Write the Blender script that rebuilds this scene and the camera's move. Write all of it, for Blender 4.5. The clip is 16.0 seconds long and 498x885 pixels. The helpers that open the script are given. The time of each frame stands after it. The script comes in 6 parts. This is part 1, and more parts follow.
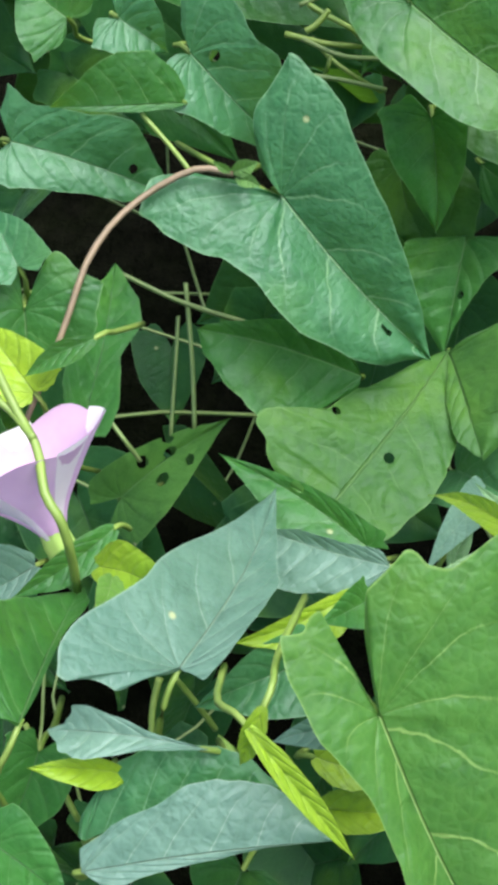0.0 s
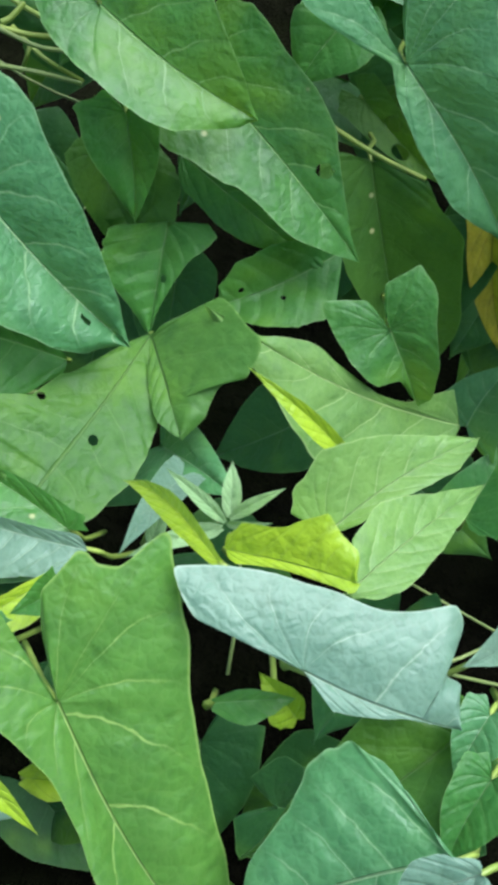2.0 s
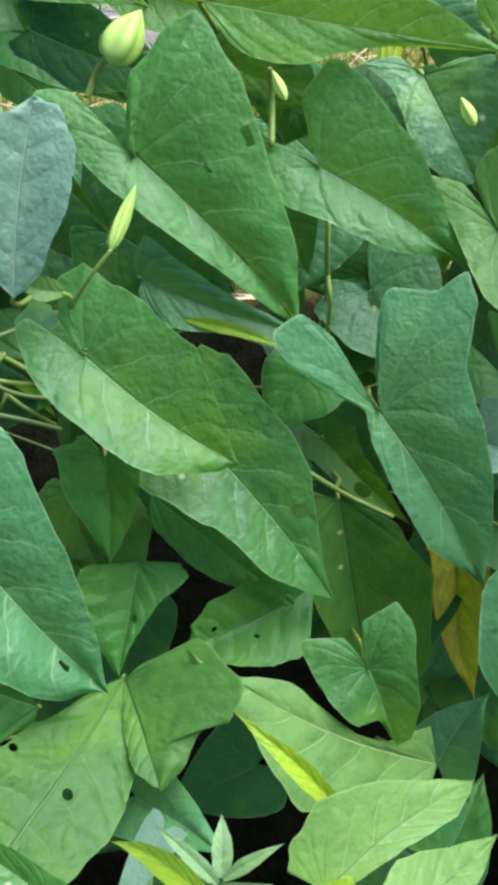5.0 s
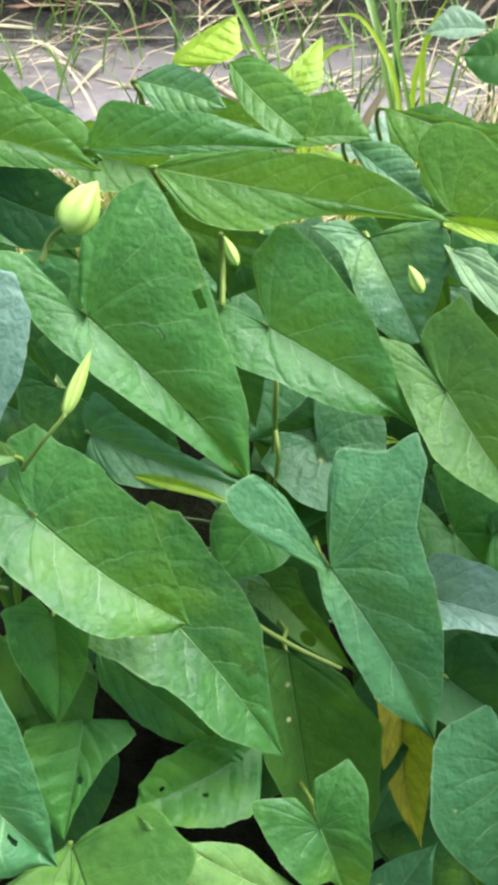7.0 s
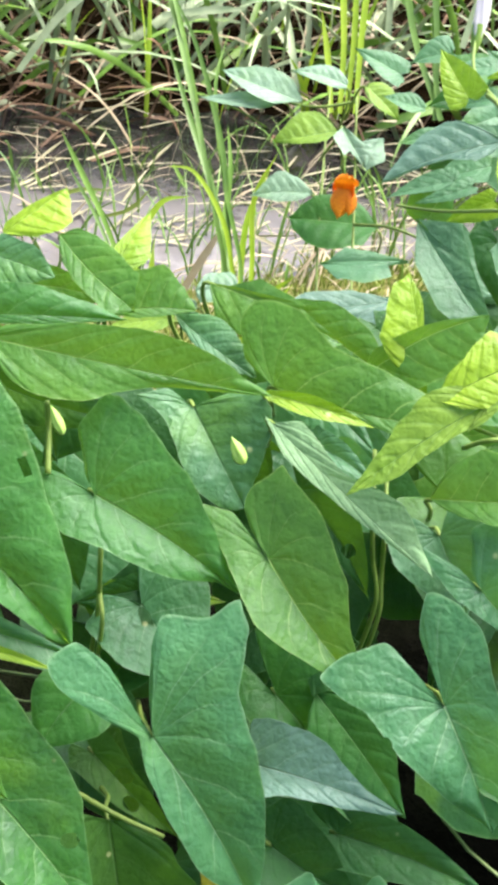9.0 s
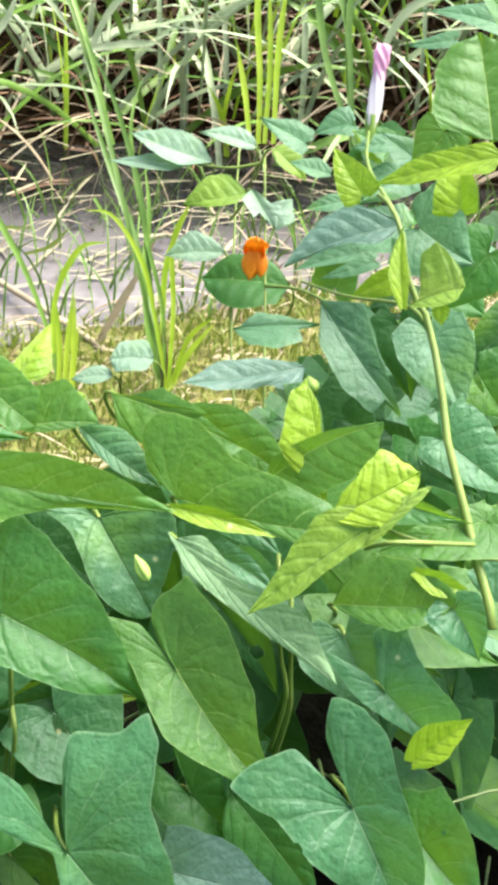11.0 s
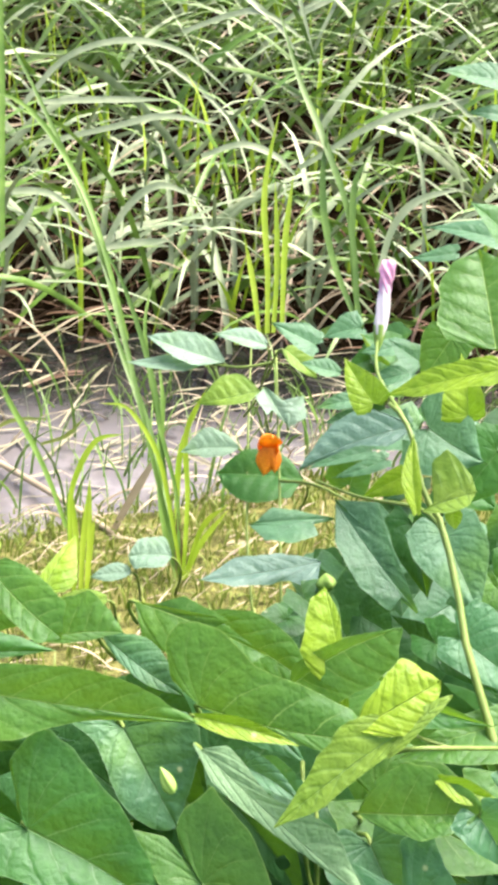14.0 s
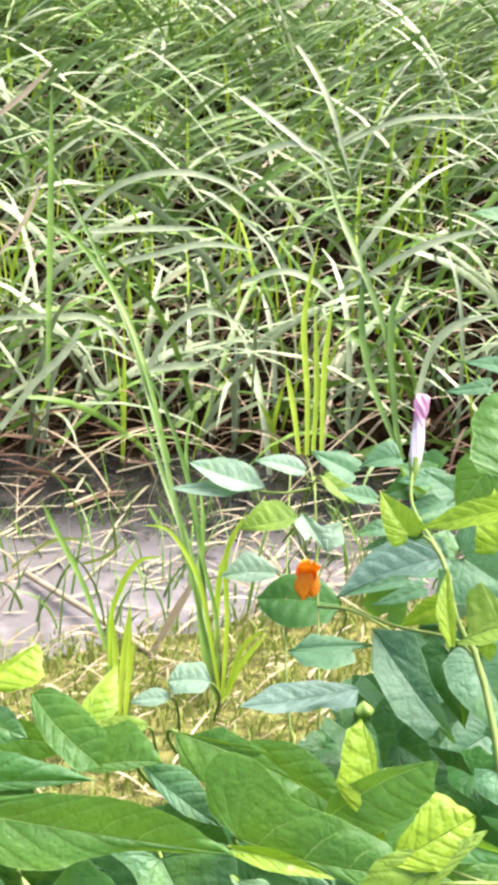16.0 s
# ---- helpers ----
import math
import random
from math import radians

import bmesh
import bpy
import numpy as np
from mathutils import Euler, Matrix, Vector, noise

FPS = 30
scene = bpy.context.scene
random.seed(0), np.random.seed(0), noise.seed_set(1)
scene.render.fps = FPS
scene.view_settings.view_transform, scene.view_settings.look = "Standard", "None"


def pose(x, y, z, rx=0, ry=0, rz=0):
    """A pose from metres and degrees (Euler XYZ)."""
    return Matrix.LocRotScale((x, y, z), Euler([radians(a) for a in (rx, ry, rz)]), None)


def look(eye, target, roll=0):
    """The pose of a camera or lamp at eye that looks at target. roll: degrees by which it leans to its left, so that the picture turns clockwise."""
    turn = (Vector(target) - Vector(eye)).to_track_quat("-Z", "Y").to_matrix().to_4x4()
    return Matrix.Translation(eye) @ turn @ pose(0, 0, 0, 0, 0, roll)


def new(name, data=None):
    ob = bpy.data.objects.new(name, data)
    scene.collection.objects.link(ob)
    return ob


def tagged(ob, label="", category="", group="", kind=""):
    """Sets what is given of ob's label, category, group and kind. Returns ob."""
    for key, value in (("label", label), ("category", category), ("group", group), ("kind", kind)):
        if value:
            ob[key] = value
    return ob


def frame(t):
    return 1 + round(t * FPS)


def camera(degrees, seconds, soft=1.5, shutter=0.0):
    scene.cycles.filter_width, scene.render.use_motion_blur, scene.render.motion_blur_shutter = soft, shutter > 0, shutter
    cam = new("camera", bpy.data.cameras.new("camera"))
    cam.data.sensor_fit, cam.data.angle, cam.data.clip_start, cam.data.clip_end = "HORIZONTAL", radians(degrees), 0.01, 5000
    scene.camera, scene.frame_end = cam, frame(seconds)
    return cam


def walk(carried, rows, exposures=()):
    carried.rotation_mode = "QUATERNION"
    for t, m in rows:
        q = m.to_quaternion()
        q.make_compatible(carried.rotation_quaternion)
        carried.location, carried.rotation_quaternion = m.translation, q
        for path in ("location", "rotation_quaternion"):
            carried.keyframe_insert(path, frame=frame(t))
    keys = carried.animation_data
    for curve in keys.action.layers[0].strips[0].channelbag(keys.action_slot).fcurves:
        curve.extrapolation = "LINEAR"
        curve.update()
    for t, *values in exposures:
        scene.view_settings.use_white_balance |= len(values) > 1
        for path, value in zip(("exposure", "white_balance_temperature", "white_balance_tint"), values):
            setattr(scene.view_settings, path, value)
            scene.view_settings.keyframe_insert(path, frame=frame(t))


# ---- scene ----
cam = camera(23.0, 16.0, soft=4.6)

PATH = [
    (0, (0.012, -0.025, 1.316), (-0.555, 1.047, -0.274), -20.3),
    (0.5, (0.022, -0.021, 1.335), (-0.422, 0.978, -0.34), -17.1),
    (1, (0.033, -0.021, 1.346), (-0.28, 0.881, -0.411), -13.9),
    (1.5, (0.04, -0.021, 1.347), (-0.174, 0.928, -0.401), -8.9),
    (2, (0.043, -0.016, 1.344), (-0.159, 1.008, -0.363), -7.7),
    (2.5, (0.046, -0.012, 1.338), (-0.154, 1.104, -0.309), -7),
    (3, (0.047, -0.017, 1.341), (-0.159, 1.199, -0.234), -6.4),
    (5.5, (-0.002, 0, 1.3498), (0.0058, 1.4604, -0.0167), 0.11),
    (6, (-0.005, 0.007, 1.3558), (0.0237, 1.4904, 0.0153), 0.69),
    (6.5, (-0.007, 0.01, 1.3607), (0.0587, 1.5152, 0.0454), 1.68),
    (7, (-0.009, 0.012, 1.3649), (0.1038, 1.545, 0.0843), 2.59),
    (7.5, (-0.009, 0.012, 1.3658), (0.1646, 1.5758, 0.1305), 4.17),
    (8, (-0.0075, 0.0132, 1.3666), (0.2311, 1.6026, 0.176), 5.72),
    (8.5, (-0.0055, 0.0113, 1.3772), (0.3154, 1.6215, 0.2342), 6.9),
    (9, (-0.0065, 0.0155, 1.3816), (0.3744, 1.648, 0.2902), 8.43),
    (9.5, (-0.008, 0.0149, 1.3828), (0.4228, 1.6591, 0.3287), 8.7),
    (10, (-0.0035, 0.0325, 1.4039), (0.4663, 1.6345, 0.3017), 9.54),
    (12.5, (0.009, 0.02, 1.429), (0.494, 1.721, 0.496), 6.3),
    (13, (0.005, 0.019, 1.43), (0.482, 1.747, 0.542), 6.3),
    (13.5, (0.004, 0.023, 1.436), (0.472, 1.77, 0.582), 6.5),
    (14, (-0.002, 0.023, 1.443), (0.463, 1.789, 0.626), 6.4),
    (14.5, (-0.003, 0.021, 1.445), (0.447, 1.81, 0.671), 6.3),
    (15, (-0.003, 0.016, 1.448), (0.428, 1.826, 0.715), 6.1),
    (15.5, (-0.003, 0.012, 1.452), (0.41, 1.842, 0.76), 5.8),
    (16, (-0.005, 0.009, 1.457), (0.392, 1.859, 0.811), 5.6),
]
walk(cam, [(t, look(eye, target, roll)) for t, eye, target, roll in PATH],
     exposures=[(0, 1.5, 6450, 8), (3, 1.72, 6450, 8), (5.5, 1.78, 6550, 9), (8, 2.16, 6900, 10), (10, 2.2, 7050, 9), (13, 2.24, 7200, 14), (16, 2.25, 7100, 17)])

# ---- daylight: bright, hazy sky with a soft high sun ----
SUN_ELEVATION, SUN_TURN = radians(66), radians(80)
world = bpy.data.worlds.new("sky")
scene.world = world
world.use_nodes = True
wn = world.node_tree.nodes
sky = wn.new("ShaderNodeTexSky")
sky.sky_type, sky.sun_disc = "NISHITA", False
sky.sun_elevation, sky.sun_rotation = SUN_ELEVATION, SUN_TURN
sky.air_density, sky.dust_density, sky.ozone_density = 0.8, 3.5, 0.6
wn["Background"].inputs["Strength"].default_value = 0.11
world.node_tree.links.new(sky.outputs["Color"], wn["Background"].inputs["Color"])
sun = new("sun", bpy.data.lights.new("sun", "SUN"))
sun.data.energy, sun.data.angle, sun.data.color = 2.9, radians(56), (1.0, 0.985, 0.95)
toward = Vector((math.sin(SUN_TURN) * math.cos(SUN_ELEVATION), math.cos(SUN_TURN) * math.cos(SUN_ELEVATION), math.sin(SUN_ELEVATION)))
sun.matrix_world = look(toward * 20, (0, 0, 0))


# ---- materials ----
class Nodes:
    """Short hand for building a node material."""

    def __init__(self, name):
        self.mat = bpy.data.materials.new(name)
        self.mat.use_nodes = True
        self.tree = self.mat.node_tree
        self.bsdf = self.tree.nodes["Principled BSDF"]
        self.outlet = self.tree.nodes["Material Output"]

    def put(self, kind, **values):
        node = self.tree.nodes.new(kind)
        for key, value in values.items():
            if key in ("operation", "blend_type", "data_type", "feature", "distance", "noise_dimensions", "interpolation_type", "wave_type"):
                setattr(node, key, value)
            else:
                self.link(value, node.inputs[int(key[1:]) if key[0] == "_" else key.replace("_", " ")])
        return node

    def link(self, value, socket):
        if hasattr(value, "is_output"):
            self.tree.links.new(value, socket)
        else:
            socket.default_value = value

    def math(self, op, a, b=0.0):
        return self.put("ShaderNodeMath", operation=op, _0=a, _1=b).outputs[0]

    def smooth(self, value, low, high, to_low=0.0, to_high=1.0):
        node = self.put("ShaderNodeMapRange", interpolation_type="SMOOTHSTEP", _0=value, _1=low, _2=high, _3=to_low, _4=to_high)
        return node.outputs[0]

    def mix(self, fac, a, b, mode="MIX"):
        node = self.put("ShaderNodeMix", data_type="RGBA", blend_type=mode, _0=fac, _6=a, _7=b)
        return node.outputs[2]

    def noise(self, where, scale, detail=3.0, rough=0.55):
        node = self.put("ShaderNodeTexNoise", Scale=scale, Detail=detail, Roughness=rough)
        self.link(where, node.inputs["Vector"])
        return node.outputs["Fac"]


def rgb(r, g, b):
    return (r, g, b, 1.0)


def leaf_material(name, dark, light, vein, gloss=0.42, thin=0.3, glow=None, spots=0.7, veins=0.95, sheen=0.05, shine=0.36, warm=0.5):
    """A thin living leaf: pale veins, quilted relief, blotches, pinprick spots, light let through."""
    n = Nodes(name)
    uv = n.put("ShaderNodeUVMap").outputs["UV"]
    place = n.put("ShaderNodeNewGeometry").outputs["Position"]
    luck = n.put("ShaderNodeObjectInfo").outputs["Random"]
    parts = n.put("ShaderNodeSeparateXYZ", Vector=uv)
    side = n.math("ABSOLUTE", n.math("SUBTRACT", n.math("MULTIPLY", parts.outputs[0], 2.0), 1.0))
    along = parts.outputs[1]
    wob = n.math("MULTIPLY", n.math("SUBTRACT", n.noise(place, 70.0, 3.0), 0.5), 0.042)
    ribs = n.math("ADD", n.math("ADD", along, wob), n.math("MULTIPLY", n.math("POWER", side, 2.0), 0.07))
    cell = n.math("FRACT", n.math("MULTIPLY", ribs, 9.0))
    off = n.math("ABSOLUTE", n.math("SUBTRACT", cell, 0.5))
    rib = n.math("MULTIPLY", n.smooth(off, 0.004, 0.030, 1.0, 0.0), n.smooth(side, 0.45, 0.95, 1.0, 0.1))
    groove = n.smooth(off, 0.02, 0.16, 1.0, 0.0)
    middle = n.smooth(n.math("ADD", side, n.math("MULTIPLY", wob, 0.3)), 0.006, 0.026, 1.0, 0.0)
    net = n.put("ShaderNodeTexVoronoi", feature="DISTANCE_TO_EDGE", Scale=330.0)
    n.link(place, net.inputs["Vector"])
    mesh_line = n.smooth(net.outputs["Distance"], 0.0, 0.12, 1.0, 0.0)
    quilt = n.put("ShaderNodeTexVoronoi", feature="DISTANCE_TO_EDGE", Scale=125.0)
    n.link(n.put("ShaderNodeVectorMath", operation="ADD", _0=place, _1=n.put("ShaderNodeVectorMath", operation="SCALE", _0=n.put("ShaderNodeTexNoise", Vector=place, Scale=120.0).outputs["Color"], Scale=0.006).outputs[0]).outputs[0], quilt.inputs["Vector"])
    seam = n.smooth(quilt.outputs["Distance"], 0.0, 0.10, 1.0, 0.0)
    lines = n.math("MAXIMUM", n.math("MULTIPLY", rib, 0.7), middle)
    blotch = n.smooth(n.noise(place, 34.0, 5.0, 0.65), 0.36, 0.66)
    fine = n.noise(place, 210.0, 3.0)
    tone = n.math("ADD", n.math("MULTIPLY", luck, 0.45), n.math("MULTIPLY", blotch, 0.55))
    colour = n.mix(tone, dark, light)
    colour = n.mix(n.smooth(fine, 0.3, 0.75, 0.0, 0.4), colour, light)
    colour = n.mix(n.smooth(n.noise(place, 19.0, 3.0, 0.5), 0.52, 0.74, 0.0, warm), colour, rgb(0.10, 0.225, 0.012))
    shade = n.mix(0.45, dark, rgb(0.0, 0.02, 0.0))
    colour = n.mix(n.smooth(n.noise(place, 115.0, 5.0, 0.7), 0.5, 0.72, 0.0, 0.55), colour, shade)
    # Vein grooves and quilt seams darkened: crease shade put into the colour.
    colour = n.mix(n.math("MULTIPLY", n.math("MAXIMUM", groove, n.math("MULTIPLY", seam, 0.6)), 0.22), colour, shade)
    colour = n.mix(n.math("MULTIPLY", mesh_line, 0.08), colour, vein)
    colour = n.mix(n.math("MULTIPLY", lines, veins), colour, vein)
    colour = n.mix(n.smooth(side, 0.972, 0.992, 0.0, 0.5), colour, vein)
    speck = n.put("ShaderNodeTexVoronoi", feature="F1", Scale=75.0)
    n.link(place, speck.inputs["Vector"])
    chosen = n.math("GREATER_THAN", n.put("ShaderNodeSeparateXYZ", Vector=speck.outputs["Color"]).outputs[0], 0.86)
    dot = n.math("MULTIPLY", n.math("MULTIPLY", n.smooth(speck.outputs["Distance"], 0.04, 0.13, 1.0, 0.0), chosen), spots)
    colour = n.mix(dot, colour, rgb(0.42, 0.45, 0.22))
    n.link(colour, n.bsdf.inputs["Base Color"])
    n.link(n.smooth(fine, 0.2, 0.8, gloss - 0.07, gloss + 0.12), n.bsdf.inputs["Roughness"])
    n.bsdf.inputs["Specular IOR Level"].default_value = shine
    n.bsdf.inputs["Specular Tint"].default_value = rgb(0.78, 0.92, 1.0)
    n.bsdf.inputs["Sheen Weight"].default_value = sheen
    n.bsdf.inputs["Sheen Tint"].default_value = rgb(0.72, 0.9, 1.0)
    height = n.math("SUBTRACT", n.math("MULTIPLY", n.smooth(off, 0.0, 0.25), 0.12), n.math("MULTIPLY", middle, 0.6))
    height = n.math("ADD", height, n.math("MULTIPLY", n.smooth(net.outputs["Distance"], 0.0, 0.3), 0.06))
    height = n.math("ADD", height, n.math("MULTIPLY", n.smooth(quilt.outputs["Distance"], 0.0, 0.35), 0.15))
    height = n.math("ADD", height, n.math("MULTIPLY", n.noise(place, 60.0, 4.0, 0.55), 0.45))
    bump = n.put("ShaderNodeBump", Strength=0.8, Distance=0.002, Height=height)
    n.link(bump.outputs[0], n.bsdf.inputs["Normal"])
    through_light = n.put("ShaderNodeBsdfTranslucent", Color=n.mix(0.5, colour, glow or rgb(0.22, 0.52, 0.02)))
    both = n.put("ShaderNodeMixShader", _0=thin, _1=n.bsdf.outputs[0], _2=through_light.outputs[0])
    n.link(both.outputs[0], n.outlet.inputs["Surface"])
    return n.mat


def plant_material(name, dark, light, scale=60.0, gloss=0.5, thin=0.15, stretch=(1, 1, 1)):
    """Stems, blades and petals: two tones in uneven streaks, a little light let through."""
    n = Nodes(name)
    place = n.put("ShaderNodeNewGeometry")
    luck = n.put("ShaderNodeObjectInfo").outputs["Random"]
    where = n.put("ShaderNodeVectorMath", operation="MULTIPLY", _0=place.outputs["Position"], _1=stretch).outputs[0]
    grain = n.noise(where, scale, 4.0)
    island = place.outputs["Random Per Island"]
    tone = n.math("ADD", n.math("MULTIPLY", n.smooth(grain, 0.3, 0.7), 0.4), n.math("MULTIPLY", n.math("ADD", island, n.math("MULTIPLY", luck, 0.6)), 0.4))
    colour = n.mix(tone, dark, light)
    n.link(colour, n.bsdf.inputs["Base Color"])
    n.link(n.smooth(grain, 0.2, 0.8, gloss - 0.08, gloss + 0.15), n.bsdf.inputs["Roughness"])
    bump = n.put("ShaderNodeBump", Strength=0.4, Distance=0.001, Height=grain)
    n.link(bump.outputs[0], n.bsdf.inputs["Normal"])
    if thin:
        soft = n.put("ShaderNodeBsdfTranslucent", Color=colour)
        both = n.put("ShaderNodeMixShader", _0=thin, _1=n.bsdf.outputs[0], _2=soft.outputs[0])
        n.link(both.outputs[0], n.outlet.inputs["Surface"])
    return n.mat


LEAF = leaf_material("leaf_green", rgb(0.019, 0.100, 0.018), rgb(0.043, 0.178, 0.028), rgb(0.18, 0.34, 0.12), shine=0.52, thin=0.45, glow=rgb(0.30, 0.56, 0.02), gloss=0.46, veins=0.85)
LEAF_WARM = leaf_material("leaf_warm_green", rgb(0.034, 0.12, 0.020), rgb(0.07, 0.20, 0.032), rgb(0.25, 0.40, 0.11), thin=0.45, glow=rgb(0.32, 0.56, 0.02))
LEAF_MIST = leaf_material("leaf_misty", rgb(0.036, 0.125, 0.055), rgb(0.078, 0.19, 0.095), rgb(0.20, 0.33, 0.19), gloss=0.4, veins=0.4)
LEAF_BLUE = leaf_material("leaf_bluish", rgb(0.026, 0.12, 0.042), rgb(0.056, 0.19, 0.072), rgb(0.20, 0.36, 0.18), gloss=0.42, thin=0.38, shine=0.56, warm=0.3)
LEAF_DARK = leaf_material("leaf_dark", rgb(0.018, 0.096, 0.020), rgb(0.041, 0.160, 0.030), rgb(0.15, 0.30, 0.10), thin=0.38, veins=0.6, shine=0.26)
# Darkened copy of the leaf green: shade inside the tangle put into the colour.
UNDER_SHADE = leaf_material("leaf_painted_shade", rgb(0.008, 0.043, 0.014), rgb(0.018, 0.078, 0.020), rgb(0.08, 0.18, 0.06), veins=0.5, shine=0.12)
LEAF_OLD = leaf_material("leaf_old", rgb(0.022, 0.082, 0.016), rgb(0.052, 0.140, 0.024), rgb(0.11, 0.22, 0.06), spots=1.0, veins=0.55, shine=0.2)
LEAF_PALE = leaf_material("leaf_pale", rgb(0.06, 0.15, 0.035), rgb(0.105, 0.215, 0.052), rgb(0.25, 0.38, 0.15), gloss=0.5, veins=0.85)
LEAF_YOUNG = leaf_material("leaf_young", rgb(0.16, 0.28, 0.015), rgb(0.27, 0.41, 0.02), rgb(0.32, 0.45, 0.10), thin=0.36, veins=0.4)
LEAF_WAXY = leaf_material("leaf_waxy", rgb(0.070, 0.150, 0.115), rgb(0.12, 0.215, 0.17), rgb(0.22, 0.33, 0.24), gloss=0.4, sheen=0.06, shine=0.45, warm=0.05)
LEAF_DYING = leaf_material("leaf_dying", rgb(0.20, 0.20, 0.015), rgb(0.46, 0.40, 0.03), rgb(0.16, 0.05, 0.015), spots=1.0, warm=0.7)
JEWEL = leaf_material("jewelweed_leaf", rgb(0.11, 0.20, 0.022), rgb(0.19, 0.31, 0.035), rgb(0.18, 0.32, 0.1), gloss=0.5, thin=0.35)
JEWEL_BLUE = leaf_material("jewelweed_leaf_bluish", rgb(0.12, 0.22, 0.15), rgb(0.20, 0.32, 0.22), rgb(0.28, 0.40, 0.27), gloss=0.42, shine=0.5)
SPROUT_LEAF = leaf_material("sprout_leaf", rgb(0.12, 0.24, 0.11), rgb(0.20, 0.33, 0.17), rgb(0.3, 0.42, 0.24), gloss=0.55, veins=0.4)
STEM = plant_material("stem_green", rgb(0.10, 0.18, 0.03), rgb(0.22, 0.31, 0.065), 120.0)
STEM_RED = plant_material("stem_reddish", rgb(0.11, 0.09, 0.05), rgb(0.23, 0.17, 0.11), 120.0)
STEM_PALE = plant_material("stem_pale", rgb(0.07, 0.13, 0.04), rgb(0.17, 0.24, 0.08), 120.0)
BLADE = plant_material("blade_green", rgb(0.03, 0.10, 0.01), rgb(0.17, 0.31, 0.045), 25.0, gloss=0.36, thin=0.14)
BLADE_GREY = plant_material("blade_greyish", rgb(0.10, 0.165, 0.07), rgb(0.33, 0.39, 0.24), 25.0, gloss=0.42, thin=0.08)
BLADE_DULL = plant_material("blade_dull", rgb(0.05, 0.12, 0.02), rgb(0.23, 0.34, 0.11), 25.0, gloss=0.4, thin=0.1)
BLADE_FRESH = plant_material("blade_fresh", rgb(0.18, 0.34, 0.015), rgb(0.40, 0.54, 0.05), 25.0, gloss=0.45, thin=0.35)
REED = plant_material("reed_dark", rgb(0.03, 0.09, 0.01), rgb(0.11, 0.22, 0.035), 25.0, gloss=0.42, thin=0.2)
STRAW = plant_material("straw", rgb(0.20, 0.15, 0.085), rgb(0.48, 0.41, 0.29), 30.0, gloss=0.6, thin=0.1)
SHORE_GREEN = plant_material("shore_green", rgb(0.08, 0.13, 0.015), rgb(0.22, 0.28, 0.05), 25.0, gloss=0.5, thin=0.25)
RUST_BRIGHT = plant_material("rust_litter", rgb(0.06, 0.03, 0.013), rgb(0.26, 0.155, 0.085), 30.0, gloss=0.7, thin=0.05)
FLOAT = plant_material("soaked_blade", rgb(0.10, 0.09, 0.05), rgb(0.34, 0.32, 0.20), 30.0, gloss=0.5, thin=0.1)
RUST = plant_material("dead_blade", rgb(0.035, 0.019, 0.010), rgb(0.17, 0.095, 0.05), 30.0, gloss=0.7, thin=0.05)


def soil_material():
    n = Nodes("soil")
    place = n.put("ShaderNodeNewGeometry").outputs["Position"]
    grain = n.noise(place, 35.0, 6.0, 0.65)
    moss = n.smooth(n.noise(place, 3.0, 7.0, 0.7), 0.4, 0.7)
    # Near-black base: shade under the plants is put into the soil colour.
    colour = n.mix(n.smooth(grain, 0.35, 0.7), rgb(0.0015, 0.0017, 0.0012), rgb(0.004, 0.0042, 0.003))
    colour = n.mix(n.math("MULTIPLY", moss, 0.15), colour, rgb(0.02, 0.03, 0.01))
    along = n.put("ShaderNodeSeparateXYZ", Vector=place).outputs[1]
    algae = n.math("MULTIPLY", n.smooth(along, 0.95, 1.15), n.smooth(along, 2.1, 2.3, 1.0, 0.0))
    green = n.mix(n.smooth(n.noise(place, 45.0, 5.0, 0.7), 0.35, 0.65), rgb(0.05, 0.055, 0.02), rgb(0.20, 0.20, 0.07))
    colour = n.mix(algae, colour, green)
    # Far bank: brown litter tone, darkened to stand in for shade between reeds.
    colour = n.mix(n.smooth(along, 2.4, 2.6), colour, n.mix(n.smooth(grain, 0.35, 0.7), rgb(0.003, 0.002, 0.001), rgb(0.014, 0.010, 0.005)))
    n.link(colour, n.bsdf.inputs["Base Color"])
    n.bsdf.inputs["Roughness"].default_value = 0.9
    n.bsdf.inputs["Specular IOR Level"].default_value = 0.0
    bump = n.put("ShaderNodeBump", Strength=1.0, Distance=0.02, Height=grain)
    n.link(bump.outputs[0], n.bsdf.inputs["Normal"])
    return n.mat


def water_material():
    n = Nodes("stream_water")
    place = n.put("ShaderNodeNewGeometry").outputs["Position"]
    film = n.smooth(n.noise(place, 9.0, 5.0, 0.6), 0.45, 0.7)
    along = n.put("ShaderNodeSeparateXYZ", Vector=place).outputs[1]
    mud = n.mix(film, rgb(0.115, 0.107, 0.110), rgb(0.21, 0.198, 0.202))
    # Darker far half: the bank's dark reflection is put into the base colour.
    mirrored_bank = n.mix(film, rgb(0.006, 0.006, 0.007), rgb(0.03, 0.027, 0.027))
    n.link(n.mix(n.smooth(n.math("ADD", along, n.math("MULTIPLY", film, 0.3)), 2.22, 2.54), mud, mirrored_bank), n.bsdf.inputs["Base Color"])
    n.link(n.smooth(n.noise(place, 30.0, 4.0), 0.35, 0.75, 0.01, 0.06), n.bsdf.inputs["Roughness"])
    n.bsdf.inputs["IOR"].default_value = 1.33
    ripple = n.put("ShaderNodeBump", Strength=0.35, Distance=0.005, Height=n.noise(place, 30.0, 2.0))
    n.link(ripple.outputs[0], n.bsdf.inputs["Normal"])
    return n.mat


